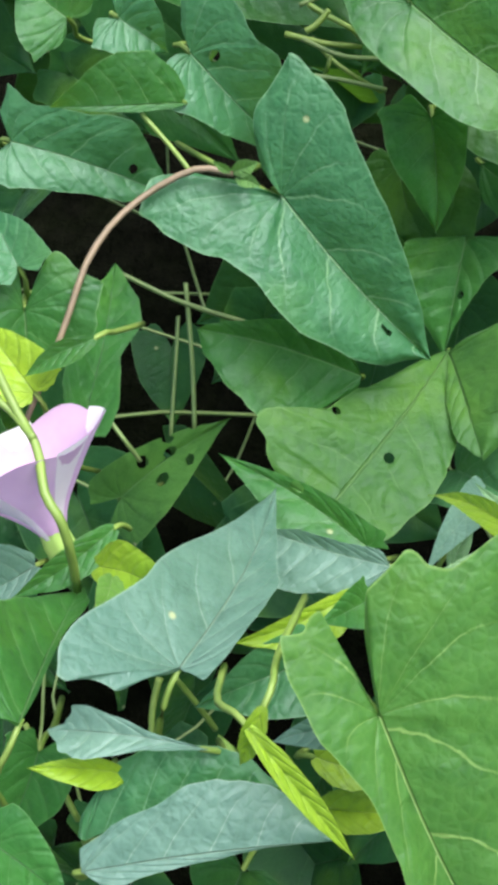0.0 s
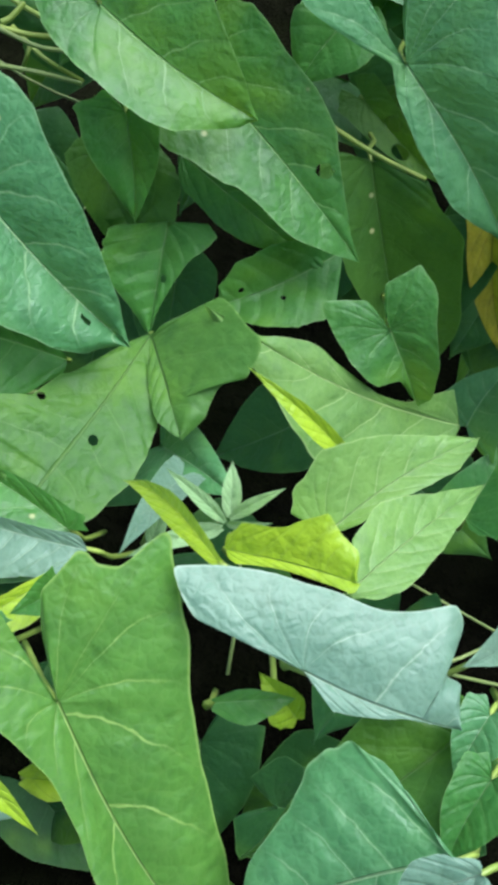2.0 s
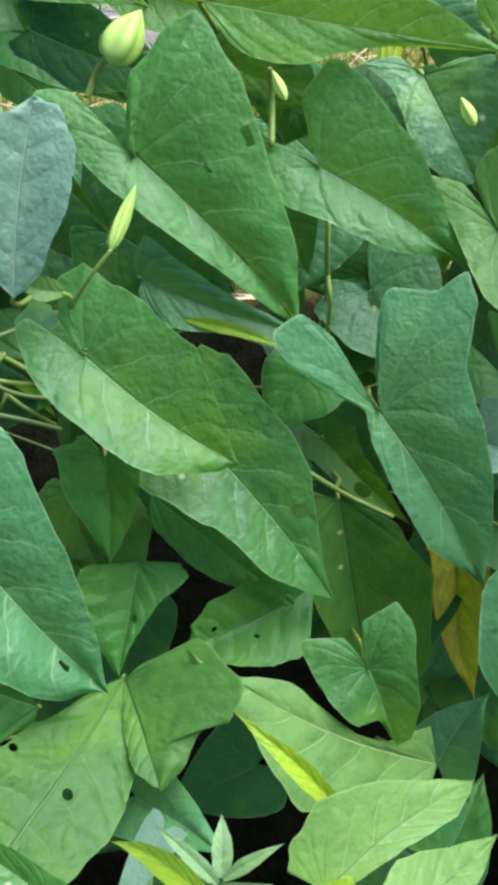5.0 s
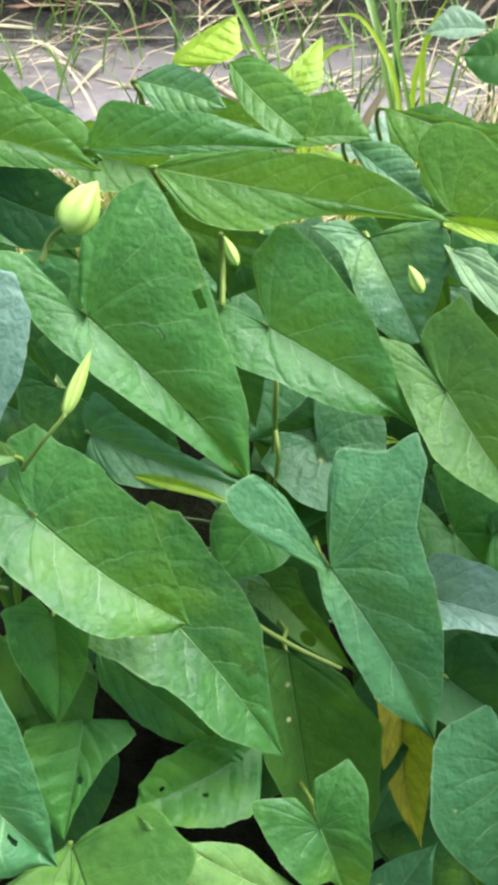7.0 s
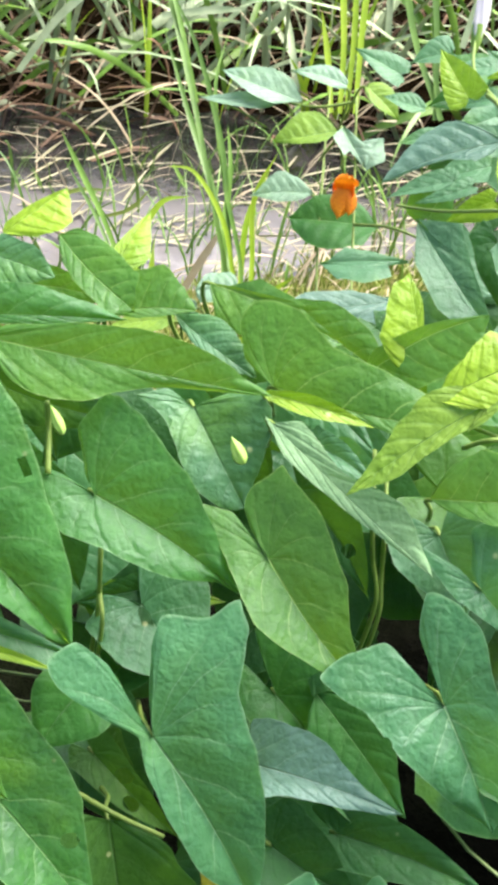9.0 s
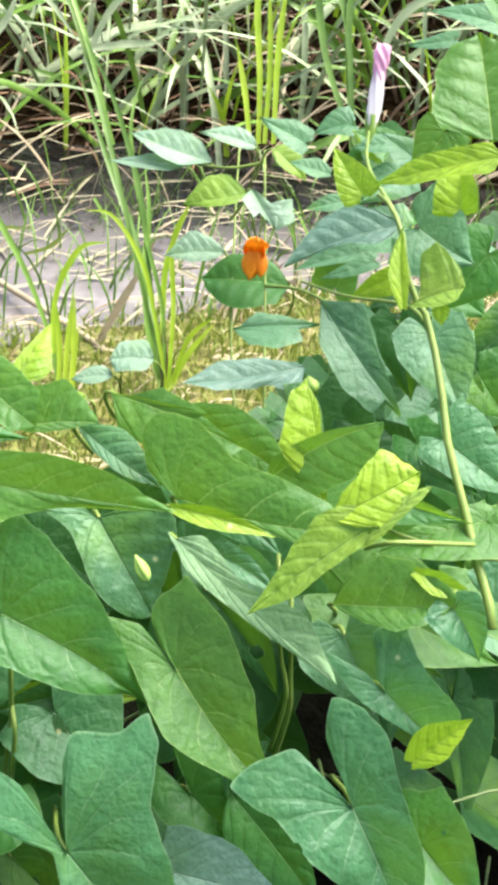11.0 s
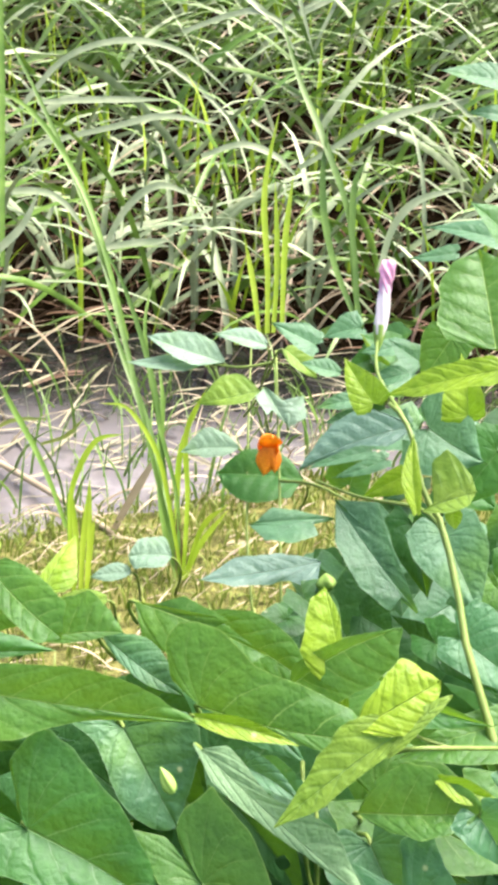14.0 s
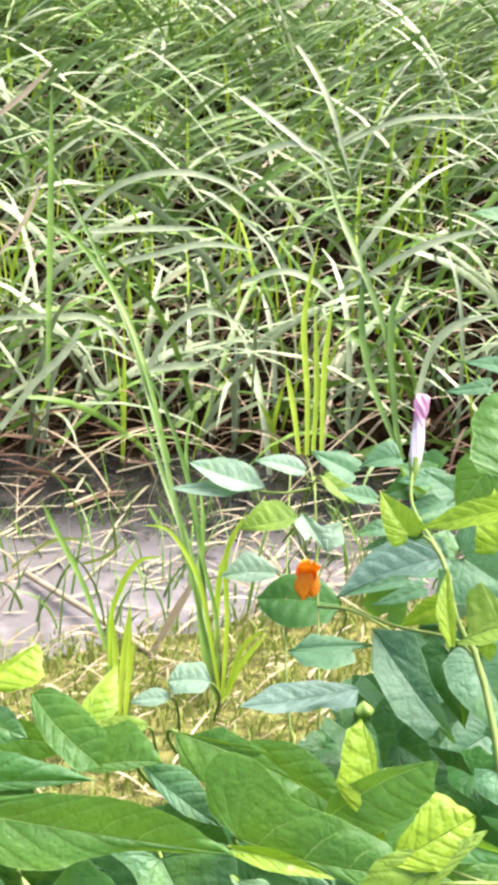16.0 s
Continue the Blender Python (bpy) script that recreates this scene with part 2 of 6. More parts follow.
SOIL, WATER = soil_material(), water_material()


# ---- builders ----
def part(name, bm, material, parent, label=""):
    """Links a bmesh as one smooth mesh under a thing or part."""
    data = bpy.data.meshes.new(name)
    bm.to_mesh(data)
    bm.free()
    data.materials.append(material)
    data.shade_smooth()
    ob = new(name, data)
    if parent:
        ob.parent = parent
    if label:
        tagged(ob, label)
    return ob


def solid(name, verts, faces, materials, parent=None, slots=None, uv=None):
    """Links lists of corners and faces as one smooth mesh."""
    data = bpy.data.meshes.new(name)
    data.from_pydata([tuple(v) for v in verts], [], faces)
    for m in materials if type(materials) is list else [materials]:
        data.materials.append(m)
    if slots:
        data.polygons.foreach_set("material_index", slots)
    if uv:
        layer = data.uv_layers.new(name="UVMap")
        order = np.empty(len(data.loops), dtype=np.int32)
        data.loops.foreach_get("vertex_index", order)
        layer.data.foreach_set("uv", np.array(uv, dtype=np.float32)[order].ravel())
    data.shade_smooth()
    data.update()
    ob = new(name, data)
    if parent:
        ob.parent = parent
    return ob


def spline(points, count, pull=1.0):
    """Evenly stepped points on a smooth line through the given ones; a pull below 1 keeps its corners tighter."""
    pts = [Vector(p) for p in points]
    pts = [2 * pts[0] - pts[1], *pts, 2 * pts[-1] - pts[-2]]
    spans, made = len(pts) - 3, []
    for i in range(count + 1):
        x = min(i / count * spans, spans - 1e-6)
        k, t = int(x), x - int(x)
        a, b, c, d = pts[k : k + 4]
        m, n = (c - a) * 0.5 * pull, (d - b) * 0.5 * pull
        made.append(b + m * t + (3 * (c - b) - 2 * m - n) * t * t + (2 * (b - c) + m + n) * t**3)
    return made


def tube_lists(points, r0, r1, sides=6, count=14, wobble=0.0):
    """Corners and faces of a tapering round stem along a smooth line."""
    line = spline(points, count)
    verts, faces = [], []
    for i, p in enumerate(line):
        ahead = (line[min(i + 1, count)] - line[max(i - 1, 0)]).normalized()
        across = ahead.cross(Vector((0.31, 0.2, 0.93))).normalized()
        up = across.cross(ahead)
        r = r0 + (r1 - r0) * i / count
        r *= 1 + wobble * math.sin(i * 2.1)
        for k in range(sides):
            a = 2 * math.pi * k / sides
            verts.append(p + r * (math.cos(a) * across + math.sin(a) * up))
    for i in range(count):
        for k in range(sides):
            a, b = i * sides + k, i * sides + (k + 1) % sides
            faces.append((a, b, b + sides, a + sides))
    faces.append(tuple(range(sides - 1, -1, -1)))
    faces.append(tuple(range(count * sides, (count + 1) * sides)))
    return verts, faces


def tube(name, points, r0, r1, material, parent, sides=7, count=16, wobble=0.0):
    return solid(name, *tube_lists(points, r0, r1, sides, count, wobble), material, parent)


def half_outline(lobe, flare, egg, toothed, blunt, steps, marks=None):
    """The edge of half a leaf from its tip round to the stalk: along (1 at the tip, 0 at the stalk) and aside (1 at the widest)."""
    pull = 0.55 if marks else 1.0
    if marks:
        marks = [(1, 0, 0), *[(x, y, 0) for x, y in marks], (0, 0, 0)]
    elif egg:
        marks = [(1, 0, 0), (0.93, 0.13, 0), (0.8, 0.43, 0), (0.62, 0.78, 0), (0.42, 0.98, 0), (0.24, 0.93, 0), (0.1, 0.66, 0), (0.0 - lobe * 0.5, 0.3, 0), (0, 0, 0)]
    elif blunt:
        marks = [(1, 0, 0), (0.99, 0.25, 0), (0.95, 0.5, 0), (0.86, 0.8, 0), (0.66, 1.0, 0), (0.42, 0.95, 0), (0.2, 0.84, 0), (-lobe * 0.6, 0.8, 0), (-lobe, 0.5, 0), (-lobe * 0.5, 0.2, 0), (0, 0, 0)]
    else:
        marks = [(1, 0, 0), (0.95, 0.045, 0), (0.88, 0.14, 0), (0.74, 0.36, 0), (0.55, 0.63, 0), (0.35, 0.85, 0), (0.16, 0.95 + 0.2 * (flare - 1), 0), (0.0, 0.96 + 0.55 * (flare - 1), 0),
                 (-lobe * 0.3, 0.4 + 0.57 * flare, 0), (-lobe * 0.5, 0.97 * flare, 0), (-lobe * 0.6, 0.88 * flare, 0), (-lobe * 0.74, 0.7 * flare, 0), (-lobe * 0.9, 0.55 * flare, 0),
                 (-lobe, 0.43 * flare, 0), (-lobe * 0.97, 0.33 * flare, 0), (-lobe * 0.68, 0.2 * flare, 0), (-lobe * 0.3, 0.09 * flare, 0), (-lobe * 0.06, 0.03, 0), (0, 0, 0)]
    line = spline(marks, steps, pull)
    if toothed:
        line = [Vector((p.x, p.y * (1.0 + (0.05 if i % 2 else -0.03)), 0)) for i, p in enumerate(line)]
    return line


def leaf_lists(base, tip, face, halves, fold_a, fold_b, lobes, bend=0.04, egg=False, toothed=False, blunt=False, holes=(), flares=(1, 1), steps=40, rows=10, luck=None, edges=(None, None)):
    """Corners, faces and uv of one leaf blade. fold_a and fold_b: degrees by which its two halves rise from the midrib."""
    luck = luck or random.Random(int(abs(base[0]) * 9973 + abs(base[1]) * 7919 + abs(tip[2]) * 104729))
    base, tip, face = Vector(base), Vector(tip), Vector(face).normalized()
    halves = halves if type(halves) is tuple else (halves, halves)
    axis = tip - base
    long = axis.length
    axis.normalize()
    face = (face - face.dot(axis) * axis).normalized()
    across = face.cross(axis)
    verts, faces, uv, flat = [], [], [], []
    phase, wave, twist = luck.uniform(0, 6.3), luck.uniform(0.05, 0.12), luck.uniform(-0.14, 0.14)
    arch, sway, crest = luck.uniform(0.02, 0.07), luck.uniform(-0.05, 0.05), luck.uniform(0.0, 0.05)
    for sign, half, fold, lobe, flare, marks in ((-1, halves[0], fold_a, lobes[0], flares[0], edges[0]), (1, halves[1], fold_b, lobes[1], flares[1], edges[1])):
        start = len(verts)
        edge = half_outline(lobe, flare, egg, toothed, blunt, steps, marks)
        if not toothed:
            for i, e in enumerate(edge):
                k = 40 * i / steps
                fade = min(1.0, 4 * e.y)
                e.y *= 1 + fade * (0.02 * math.sin(phase + 0.8 * k + sign) + 0.03 * math.sin(2.3 * phase + 0.37 * k) + 0.008 * math.sin(phase + 2.1 * k))
                e.x += fade * 0.010 * math.sin(1.7 * phase + 0.9 * k)
        run = [0.0]
        for e, after in zip(edge, edge[1:]):
            run.append(run[-1] + math.hypot((after.x - e.x) * long, (after.y - e.y) * half))
        for i, e in enumerate(edge):
            root = max(0.0, (e.x - 0.24) / 0.76) if e.x > 0 else 0.0
            root = max(root, 0.0)
            for j in range(rows + 1):
                v = j / rows
                x, y = root + (e.x - root) * v, e.y * v
                turn = radians(fold) * (0.55 + 0.45 * min(1, x * 2 + 0.6))
                front = max(0.0, min(1.0, e.x * 4))
                ridge = math.cos(run[i] / run[-1] * 9 * 2 * math.pi) * 0.010 * front * math.sin(math.pi * min(v, 0.96)) * half
                lift = wave * (0.45 + 0.55 * front) * half * v * v * math.sin(phase + sign + 6.5 * i / steps) + ridge
                lift -= bend * long * max(0.0, x) ** 2.2 - arch * half * math.sin(math.pi * v)
                lift += twist * y * half * sign * x
                lift -= 0.10 * half * max(0.0, -x) * y
                lift += crest * long * 4 * max(0.0, x) * (1 - x)
                out = sign * y * half
                rise = (math.sqrt(y * y + 0.012) - 0.11) * half * math.sin(turn)
                shift = sway * long * math.sin(math.pi * max(0.0, min(1.0, x)))
                verts.append(base + axis * (x * long) + across * (out * math.cos(turn) + shift) + face * (rise + lift))
                uv.append((0.5 + 0.5 * sign * v, run[i] / run[-1]))
                flat.append((x, sign * y))
        for i in range(steps):
            for j in range(rows):
                a = start + i * (rows + 1) + j
                quad = (a, a + 1, a + rows + 2, a + rows + 1)
                faces.append(quad if sign > 0 else quad[::-1])
    for hx, hy, hr in holes:
        far = [math.hypot(x - hx, (y - hy) * halves[y > 0] / long) for x, y in flat]
        nearest = min(range(len(far)), key=lambda k: far[k])
        inside = {k for k, d in enumerate(far) if d < hr * 0.8} | {nearest}
        gone = [q for q in faces if any(k in inside for k in q)]
        faces = [q for q in faces if not any(k in inside for k in q)]
        for k in {k for q in gone for k in q} - inside:
            x, y = flat[k]
            side = halves[y > 0]
            dx, dy = (x - hx) * long, (y - hy) * side
            d = math.hypot(dx, dy) or 1e-6
            want = hr * long * (1 + 0.12 * math.sin(2 * math.atan2(dy, dx) + hx * 40))
            if abs(want / d - 1) > 0.6:
                continue
            verts[k] = verts[k] + (axis * dx + across * dy) * (want / d - 1)
            flat[k] = (hx + dx / d * want / long, hy + dy / d * want / side)
    return verts, faces, uv


LEAF_LOOKS = {LEAF_WAXY: "pale bluish waxy leaf", LEAF_YOUNG: "young yellow-green leaf", LEAF_DYING: "yellowing dying leaf", LEAF_OLD: "old dull leaf with insect holes", LEAF_PALE: "pale upturned leaf underside"}


def leaf(plant, base, tip, face, halves, fold_a, fold_b, lobes, material, bend=0.04, egg=False, toothed=False, blunt=False, holes=(), flares=(1, 1), stalk=True, edges=None):
    """A leaf of a plant, with its stalk running back into the tangle."""
    fine = {"steps": 100, "rows": 26} if holes else {"steps": 64} if edges else {}
    verts, faces, uv = leaf_lists(base, tip, face, halves, fold_a, fold_b, lobes, bend, egg, toothed, blunt, holes, flares, edges=edges or (None, None), **fine)
    blade = solid("leaf", verts, faces, material, plant, uv=uv)
    if material in LEAF_LOOKS:
        tagged(blade, LEAF_LOOKS[material])
    if stalk:
        b, f = Vector(base), Vector(face).normalized()
        back = (Vector(base) - Vector(tip)).normalized()
        luck = random.Random(int(abs(base[1]) * 1e5))
        ends = [b + back * -0.003 - f * 0.0008, b + back * 0.003 - f * 0.006, b + back * 0.004 - f * 0.02 + Vector((luck.uniform(-0.003, 0.003), 0, -0.003)),
                b + back * 0.003 - f * 0.045 + Vector((luck.uniform(-0.006, 0.006), 0.008, -0.012))]
        tube("stalk", ends, 0.0009, 0.0012, STEM, blade, sides=5, count=8)
    return blade


def blade_lists(root, lean, height, width, droop, turn, start=1.45, steps=9):
    """A long grass blade: creased along its middle, rising and arching over."""
    root, lean = Vector(root), Vector((math.cos(lean), math.sin(lean), 0))
    flat = Vector((math.cos(turn), math.sin(turn), 0))
    verts, faces, p, pitch = [], [], Vector(root), start
    stride = height / steps
    for i in range(steps + 1):
        s = i / steps
        wide = width * (0.75 + 0.5 * s if s < 0.4 else 0.95 * (1 - ((s - 0.4) / 0.6) ** 1.7) + 0.01) * 0.5
        ahead = lean * math.cos(pitch) + Vector((0, 0, math.sin(pitch)))
        side = (flat - flat.dot(ahead) * ahead)
        side = side.normalized() if side.length > 1e-3 else Vector((1, 0, 0))
        crease = side.cross(ahead)
        verts += [p - side * wide, p + crease * wide * 0.35, p + side * wide]
        p = p + ahead * stride
        pitch -= droop * (0.35 + 1.3 * s) / steps
    for i in range(steps):
        a = i * 3
        faces += [(a, a + 1, a + 4, a + 3), (a + 1, a + 2, a + 5, a + 4)]
    return verts, faces


def join(lists):
    """Several lists of corners and faces as one."""
    verts, faces, uv = [], [], []
    for item in lists:
        k = len(verts)
        verts += item[0]
        faces += [tuple(v + k for v in q) for q in item[1]]
        if len(item) > 2:
            uv += item[2]
    return verts, faces, uv


def thing(name, label, category, at=(0, 0, 0), group="", kind=""):
    """An empty at a plant's foot, that carries its parts."""
    ob = new(name)
    ob.empty_display_size = 0.02
    return tagged(ob, label, category, group, kind)


# ---- ground, water ----
WATER_Z = 0.42


def ground_height(x, y):
    bump = 0.03 * noise.noise(Vector((x * 1.7, y * 1.7, 0))) + 0.012 * noise.noise(Vector((x * 7, y * 7, 3)))
    near = 0.56 - 0.02 * max(0.0, 0.9 - y)
    shore = 1.88 + 0.08 * math.sin(x * 1.9 + 0.4) + max(0.0, x - 0.35) * 0.55
    far = 2.76 + 0.10 * math.sin(x * 2.3) + max(0.0, x - 0.45) * -0.25
    if y < shore:
        z = near - 0.15 * max(0.0, min(1.0, (y - 0.9) / (shore - 0.9))) ** 1.5
    else:
        z = WATER_Z - 0.02 - 0.22 * math.sin(math.pi * min(1.0, (y - shore) / max(0.05, far - shore)))
    if y > far:
        z = WATER_Z - 0.02 + min(0.95, (y - far) * 0.27)
    return z + bump * (1.0 if y < far + 6 else 0.4)


def build_ground():
    steps = [-60, -25, -10, -5, -3, -2, *[-1.6 + 0.07 * i for i in range(75)], 4.2, 5, 6.5, 9, 14, 25, 60]
    ys = [-60, -25, -10, -5, -2, -1, *[-0.6 + 0.07 * i for i in range(80)], 5.5, 6.5, 8, 11, 16, 28, 70]
    verts = [(x, y, ground_height(x, y)) for y in ys for x in steps]
    w = len(steps)
    faces = [(j * w + i, j * w + i + 1, j * w + w + i + 1, j * w + w + i) for j in range(len(ys) - 1) for i in range(w - 1)]
    tagged(solid("ground", verts, faces, SOIL), "damp bank soil with litter and moss, blackened for the shade under the plants", "ground", kind="structure")
    xs = [-30 + i for i in range(61)]
    verts = [(x, y, WATER_Z) for y in (1.2, 1.8, 2.4, 3.2, 3.9) for x in xs]
    w = len(xs)
    faces = [(j * w + i, j * w + i + 1, j * w + w + i + 1, j * w + w + i) for j in range(4) for i in range(w - 1)]
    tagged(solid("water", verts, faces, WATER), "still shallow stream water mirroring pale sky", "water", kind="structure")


build_ground()

# ---- the bindweed tangle on the near bank ----
VINES = [thing("bindweed_vine", label, "vine", group="bindweed on the bank") for label in (
    "bindweed vine with a reddish stem and dark arrow-shaped leaves",
    "bindweed vine with broad waxy leaves near the ground",
    "bindweed vine with overlapping hanging arrow-shaped green leaves",
    "bindweed vine with green and yellow-green leaves over the bank",
    "bindweed vine with small bluish leaves beside the jewelweed",
    "tall climbing bindweed vine with a wilted pink flower")]
jewelweed = thing("jewelweed", "jewelweed with toothed oval leaves and one orange flower", "wildflower")

# leaves, vine by vine
leaf(VINES[2], (-0.045, 0.413, 1.094), (0.019, 0.379, 1.038), (0.046, -0.824, 0.565), (0.0174, 0.0580), 30, 19, (0.3, 0.3), LEAF, bend=0.04, holes=[(0.24, 0.28, 0.016), (0.27, 0.62, 0.01), (0.62, 0.78, 0.014)], edges=([(0.89, 0.31), (0.56, 0.66), (0.22, 0.95), (-0.02, 1.0), (-0.21, 0.95), (-0.42, 0.95), (-0.49, 0.61), (-0.37, 0.03), (-0.16, 0.03)], [(0.8, 0.29), (0.49, 0.56), (0.08, 0.84), (-0.23, 1.0), (-0.27, 0.69), (-0.25, 0.36), (-0.11, 0.08)]))
leaf(VINES[2], (0.027, 0.416, 1.087), (0.089, 0.386, 1.056), (-0.107, -0.820, 0.562), (0.0218, 0.0385), 30, 16, (0.3, 0.3), LEAF, bend=0.04, holes=[(0.78, 0.55, 0.02)], edges=([(0.81, 0.11), (0.55, 0.68), (0.3, 0.85), (0.04, 1.0), (-0.17, 0.86), (-0.31, 0.55), (-0.33, 0.19), (-0.2, 0.03)], [(0.8, 0.19), (0.53, 0.48), (0.32, 0.74), (0.03, 0.95), (-0.18, 1.0), (-0.28, 0.83), (-0.27, 0.49), (-0.12, 0.14)]))
leaf(VINES[0], (-0.064, 0.355, 1.041), (-0.005, 0.330, 1.007), (0.079, -0.726, 0.683), (0.0256, 0.0321), 30, 16, (0.3, 0.3), LEAF, bend=0.04, holes=[(-0.02, 0.05, 0.02)], edges=([(0.93, 0.25), (0.69, 0.84), (0.42, 1.0), (0.02, 0.9), (-0.2, 0.72), (-0.38, 0.28), (-0.36, 0.03)], [(0.81, 0.36), (0.46, 0.95), (0.18, 1.0), (-0.1, 0.9), (-0.3, 0.89), (-0.35, 0.59), (-0.25, 0.22)]))
leaf(VINES[2], (-0.033, 0.366, 1.003), (0.035, 0.318, 0.937), (0.104, -0.752, 0.651), (0.0339, 0.0331), 30, 19, (0.3, 0.3), LEAF, bend=0.04, holes=[(0.62, 0.35, 0.035)], edges=([(0.92, 0.17), (0.74, 0.51), (0.48, 0.66), (0.35, 0.87), (0.16, 1.0), (0.02, 0.96), (-0.04, 0.56)], [(0.82, 0.22), (0.54, 0.74), (0.26, 0.97), (0.0, 1.0), (-0.11, 0.81), (-0.1, 0.46)]))
leaf(VINES[2], (0.051, 0.354, 1.013), (0.098, 0.321, 0.941), (0.074, -0.887, 0.456), (0.0218, 0.0570), 30, 22, (0.3, 0.3), LEAF_BLUE, bend=0.04, edges=([(0.85, 0.27), (0.62, 0.7), (0.33, 0.71), (0.09, 0.5), (-0.03, 0.24), (-0.23, 0.61), (-0.43, 1.0), (-0.56, 0.92), (-0.54, 0.32), (-0.39, 0.03), (-0.16, 0.03)], [(0.8, 0.18), (0.45, 0.45), (0.19, 0.61), (-0.01, 0.73), (-0.21, 0.92), (-0.34, 1.0), (-0.35, 0.77), (-0.44, 0.53), (-0.36, 0.31), (-0.17, 0.13)]))
leaf(VINES[2], (-0.046, 0.407, 1.040), (0.022, 0.387, 1.026), (-0.073, -0.748, 0.660), (0.0169, 0.0183), 30, 26, (0.3, 0.3), LEAF_BLUE, bend=0.06, edges=([(0.87, 0.59), (0.56, 0.61), (0.28, 1.0), (0.03, 0.55)], [(0.77, 0.22), (0.37, 0.54), (0.11, 0.81), (-0.06, 1.0), (-0.06, 0.2)]))
leaf(VINES[2], (-0.059, 0.341, 1.000), (-0.058, 0.316, 0.962), (0.124, -0.829, 0.545), (0.0200, 0.0161), 12, 32, (0.20, 0.20), LEAF_DARK, bend=0.04)
leaf(VINES[0], (-0.079, 0.360, 0.957), (-0.070, 0.333, 0.913), (0.191, -0.819, 0.541), (0.0175, 0.0235), 32, 19, (0.20, 0.20), LEAF_OLD, bend=0.04)
leaf(VINES[0], (-0.106, 0.288, 1.012), (-0.054, 0.261, 0.952), (0.321, -0.728, 0.606), (0.0425, 0.0378), 30, 25, (0.3, 0.3), LEAF_BLUE, bend=0.04, holes=[(0.75, -0.1, 0.012)], edges=([(0.88, 0.3), (0.71, 0.54), (0.46, 0.72), (0.18, 0.73), (-0.03, 0.8), (-0.23, 0.94), (-0.38, 1.0), (-0.43, 0.75), (-0.33, 0.42), (-0.16, 0.17)], [(0.8, 0.29), (0.5, 0.63), (0.22, 0.85), (-0.08, 1.0), (-0.28, 0.99), (-0.41, 0.93), (-0.36, 0.5), (-0.28, 0.21), (-0.14, 0.04)]))
leaf(VINES[0], (-0.138, 0.320, 1.051), (-0.106, 0.314, 1.004), (0.456, -0.789, 0.411), (0.0196, 0.0260), 30, 30, (0.3, 0.3), LEAF_BLUE, bend=0.04, holes=[(0.1, 0.25, 0.04)], edges=([(0.76, 0.3), (0.44, 0.69), (0.11, 1.0), (-0.03, 0.83), (-0.09, 0.31)], [(0.67, 0.54), (0.32, 0.98), (0.11, 0.9), (-0.14, 1.0), (-0.34, 0.7), (-0.19, 0.23)]))
leaf(VINES[0], (-0.138, 0.300, 1.046), (-0.177, 0.280, 1.063), (0.559, -0.639, 0.528), (0.0196, 0.0028), 16, 32, (0.05, 0.05), LEAF, bend=0.04, egg=True)
leaf(VINES[0], (-0.211, 0.300, 1.031), (-0.158, 0.304, 0.998), (0.427, -0.672, 0.605), (0.0184, 0.0225), 30, 23, (0.3, 0.3), LEAF_BLUE, bend=0.04, holes=[(0.75, 0.2, 0.03)], edges=([(0.76, 0.55), (0.39, 0.8), (0.05, 1.0), (-0.13, 0.86)], [(0.91, 0.4), (0.66, 1.0), (0.35, 0.83), (0.08, 0.71), (-0.1, 0.93), (-0.1, 0.42)]))
leaf(VINES[0], (-0.185, 0.225, 1.021), (-0.188, 0.204, 0.997), (0.441, -0.711, 0.548), (0.0140, 0.0267), 32, 16, (0.90, 0.65), LEAF, bend=0.04)
leaf(VINES[0], (-0.179, 0.210, 0.966), (-0.176, 0.279, 0.988), (0.423, -0.282, 0.861), (0.0140, 0.0137), 24, 30, (0.3, 0.3), LEAF_DARK, bend=0.04, edges=([(0.81, 0.79), (0.65, 1.0), (0.46, 0.58), (0.24, 0.85), (0.03, 0.71)], [(0.83, 0.47), (0.51, 1.0), (0.21, 0.89)]))
leaf(VINES[0], (-0.085, 0.269, 0.931), (-0.143, 0.261, 0.969), (0.499, -0.590, 0.635), (0.0132, 0.0285), 30, 15, (0.3, 0.3), LEAF_DARK, bend=0.04, edges=([(0.87, 0.41), (0.57, 0.9), (0.23, 1.0)], [(0.89, 0.41), (0.73, 0.78), (0.56, 1.0), (0.28, 0.76), (0.04, 0.31)]))
leaf(VINES[2], (-0.052, 0.287, 0.927), (-0.090, 0.204, 0.930), (0.425, -0.163, 0.890), (0.0439, 0.0283), 8, 10, (0.3, 0.3), LEAF_OLD, bend=0.04, holes=[(0.62, 0.2, 0.025), (0.6, -0.5, 0.02)], edges=([(0.98, 0.49), (0.91, 0.8), (0.84, 1.0), (0.61, 0.58), (0.42, 0.45), (0.16, 0.18)], [(0.98, 0.75), (0.76, 1.0), (0.52, 0.92), (0.35, 0.76), (0.17, 0.5)]))
leaf(VINES[2], (-0.050, 0.341, 0.936), (-0.057, 0.298, 0.910), (0.201, -0.522, 0.829), (0.0307, 0.0223), 30, 18, (0.3, 0.3), LEAF_DARK, bend=0.04, holes=[(0.5, 0.1, 0.03)], edges=([(0.55, 0.87), (0.33, 1.0), (0.17, 0.85)], [(0.73, 0.13), (0.37, 0.49), (0.12, 1.0), (-0.02, 0.81)]))
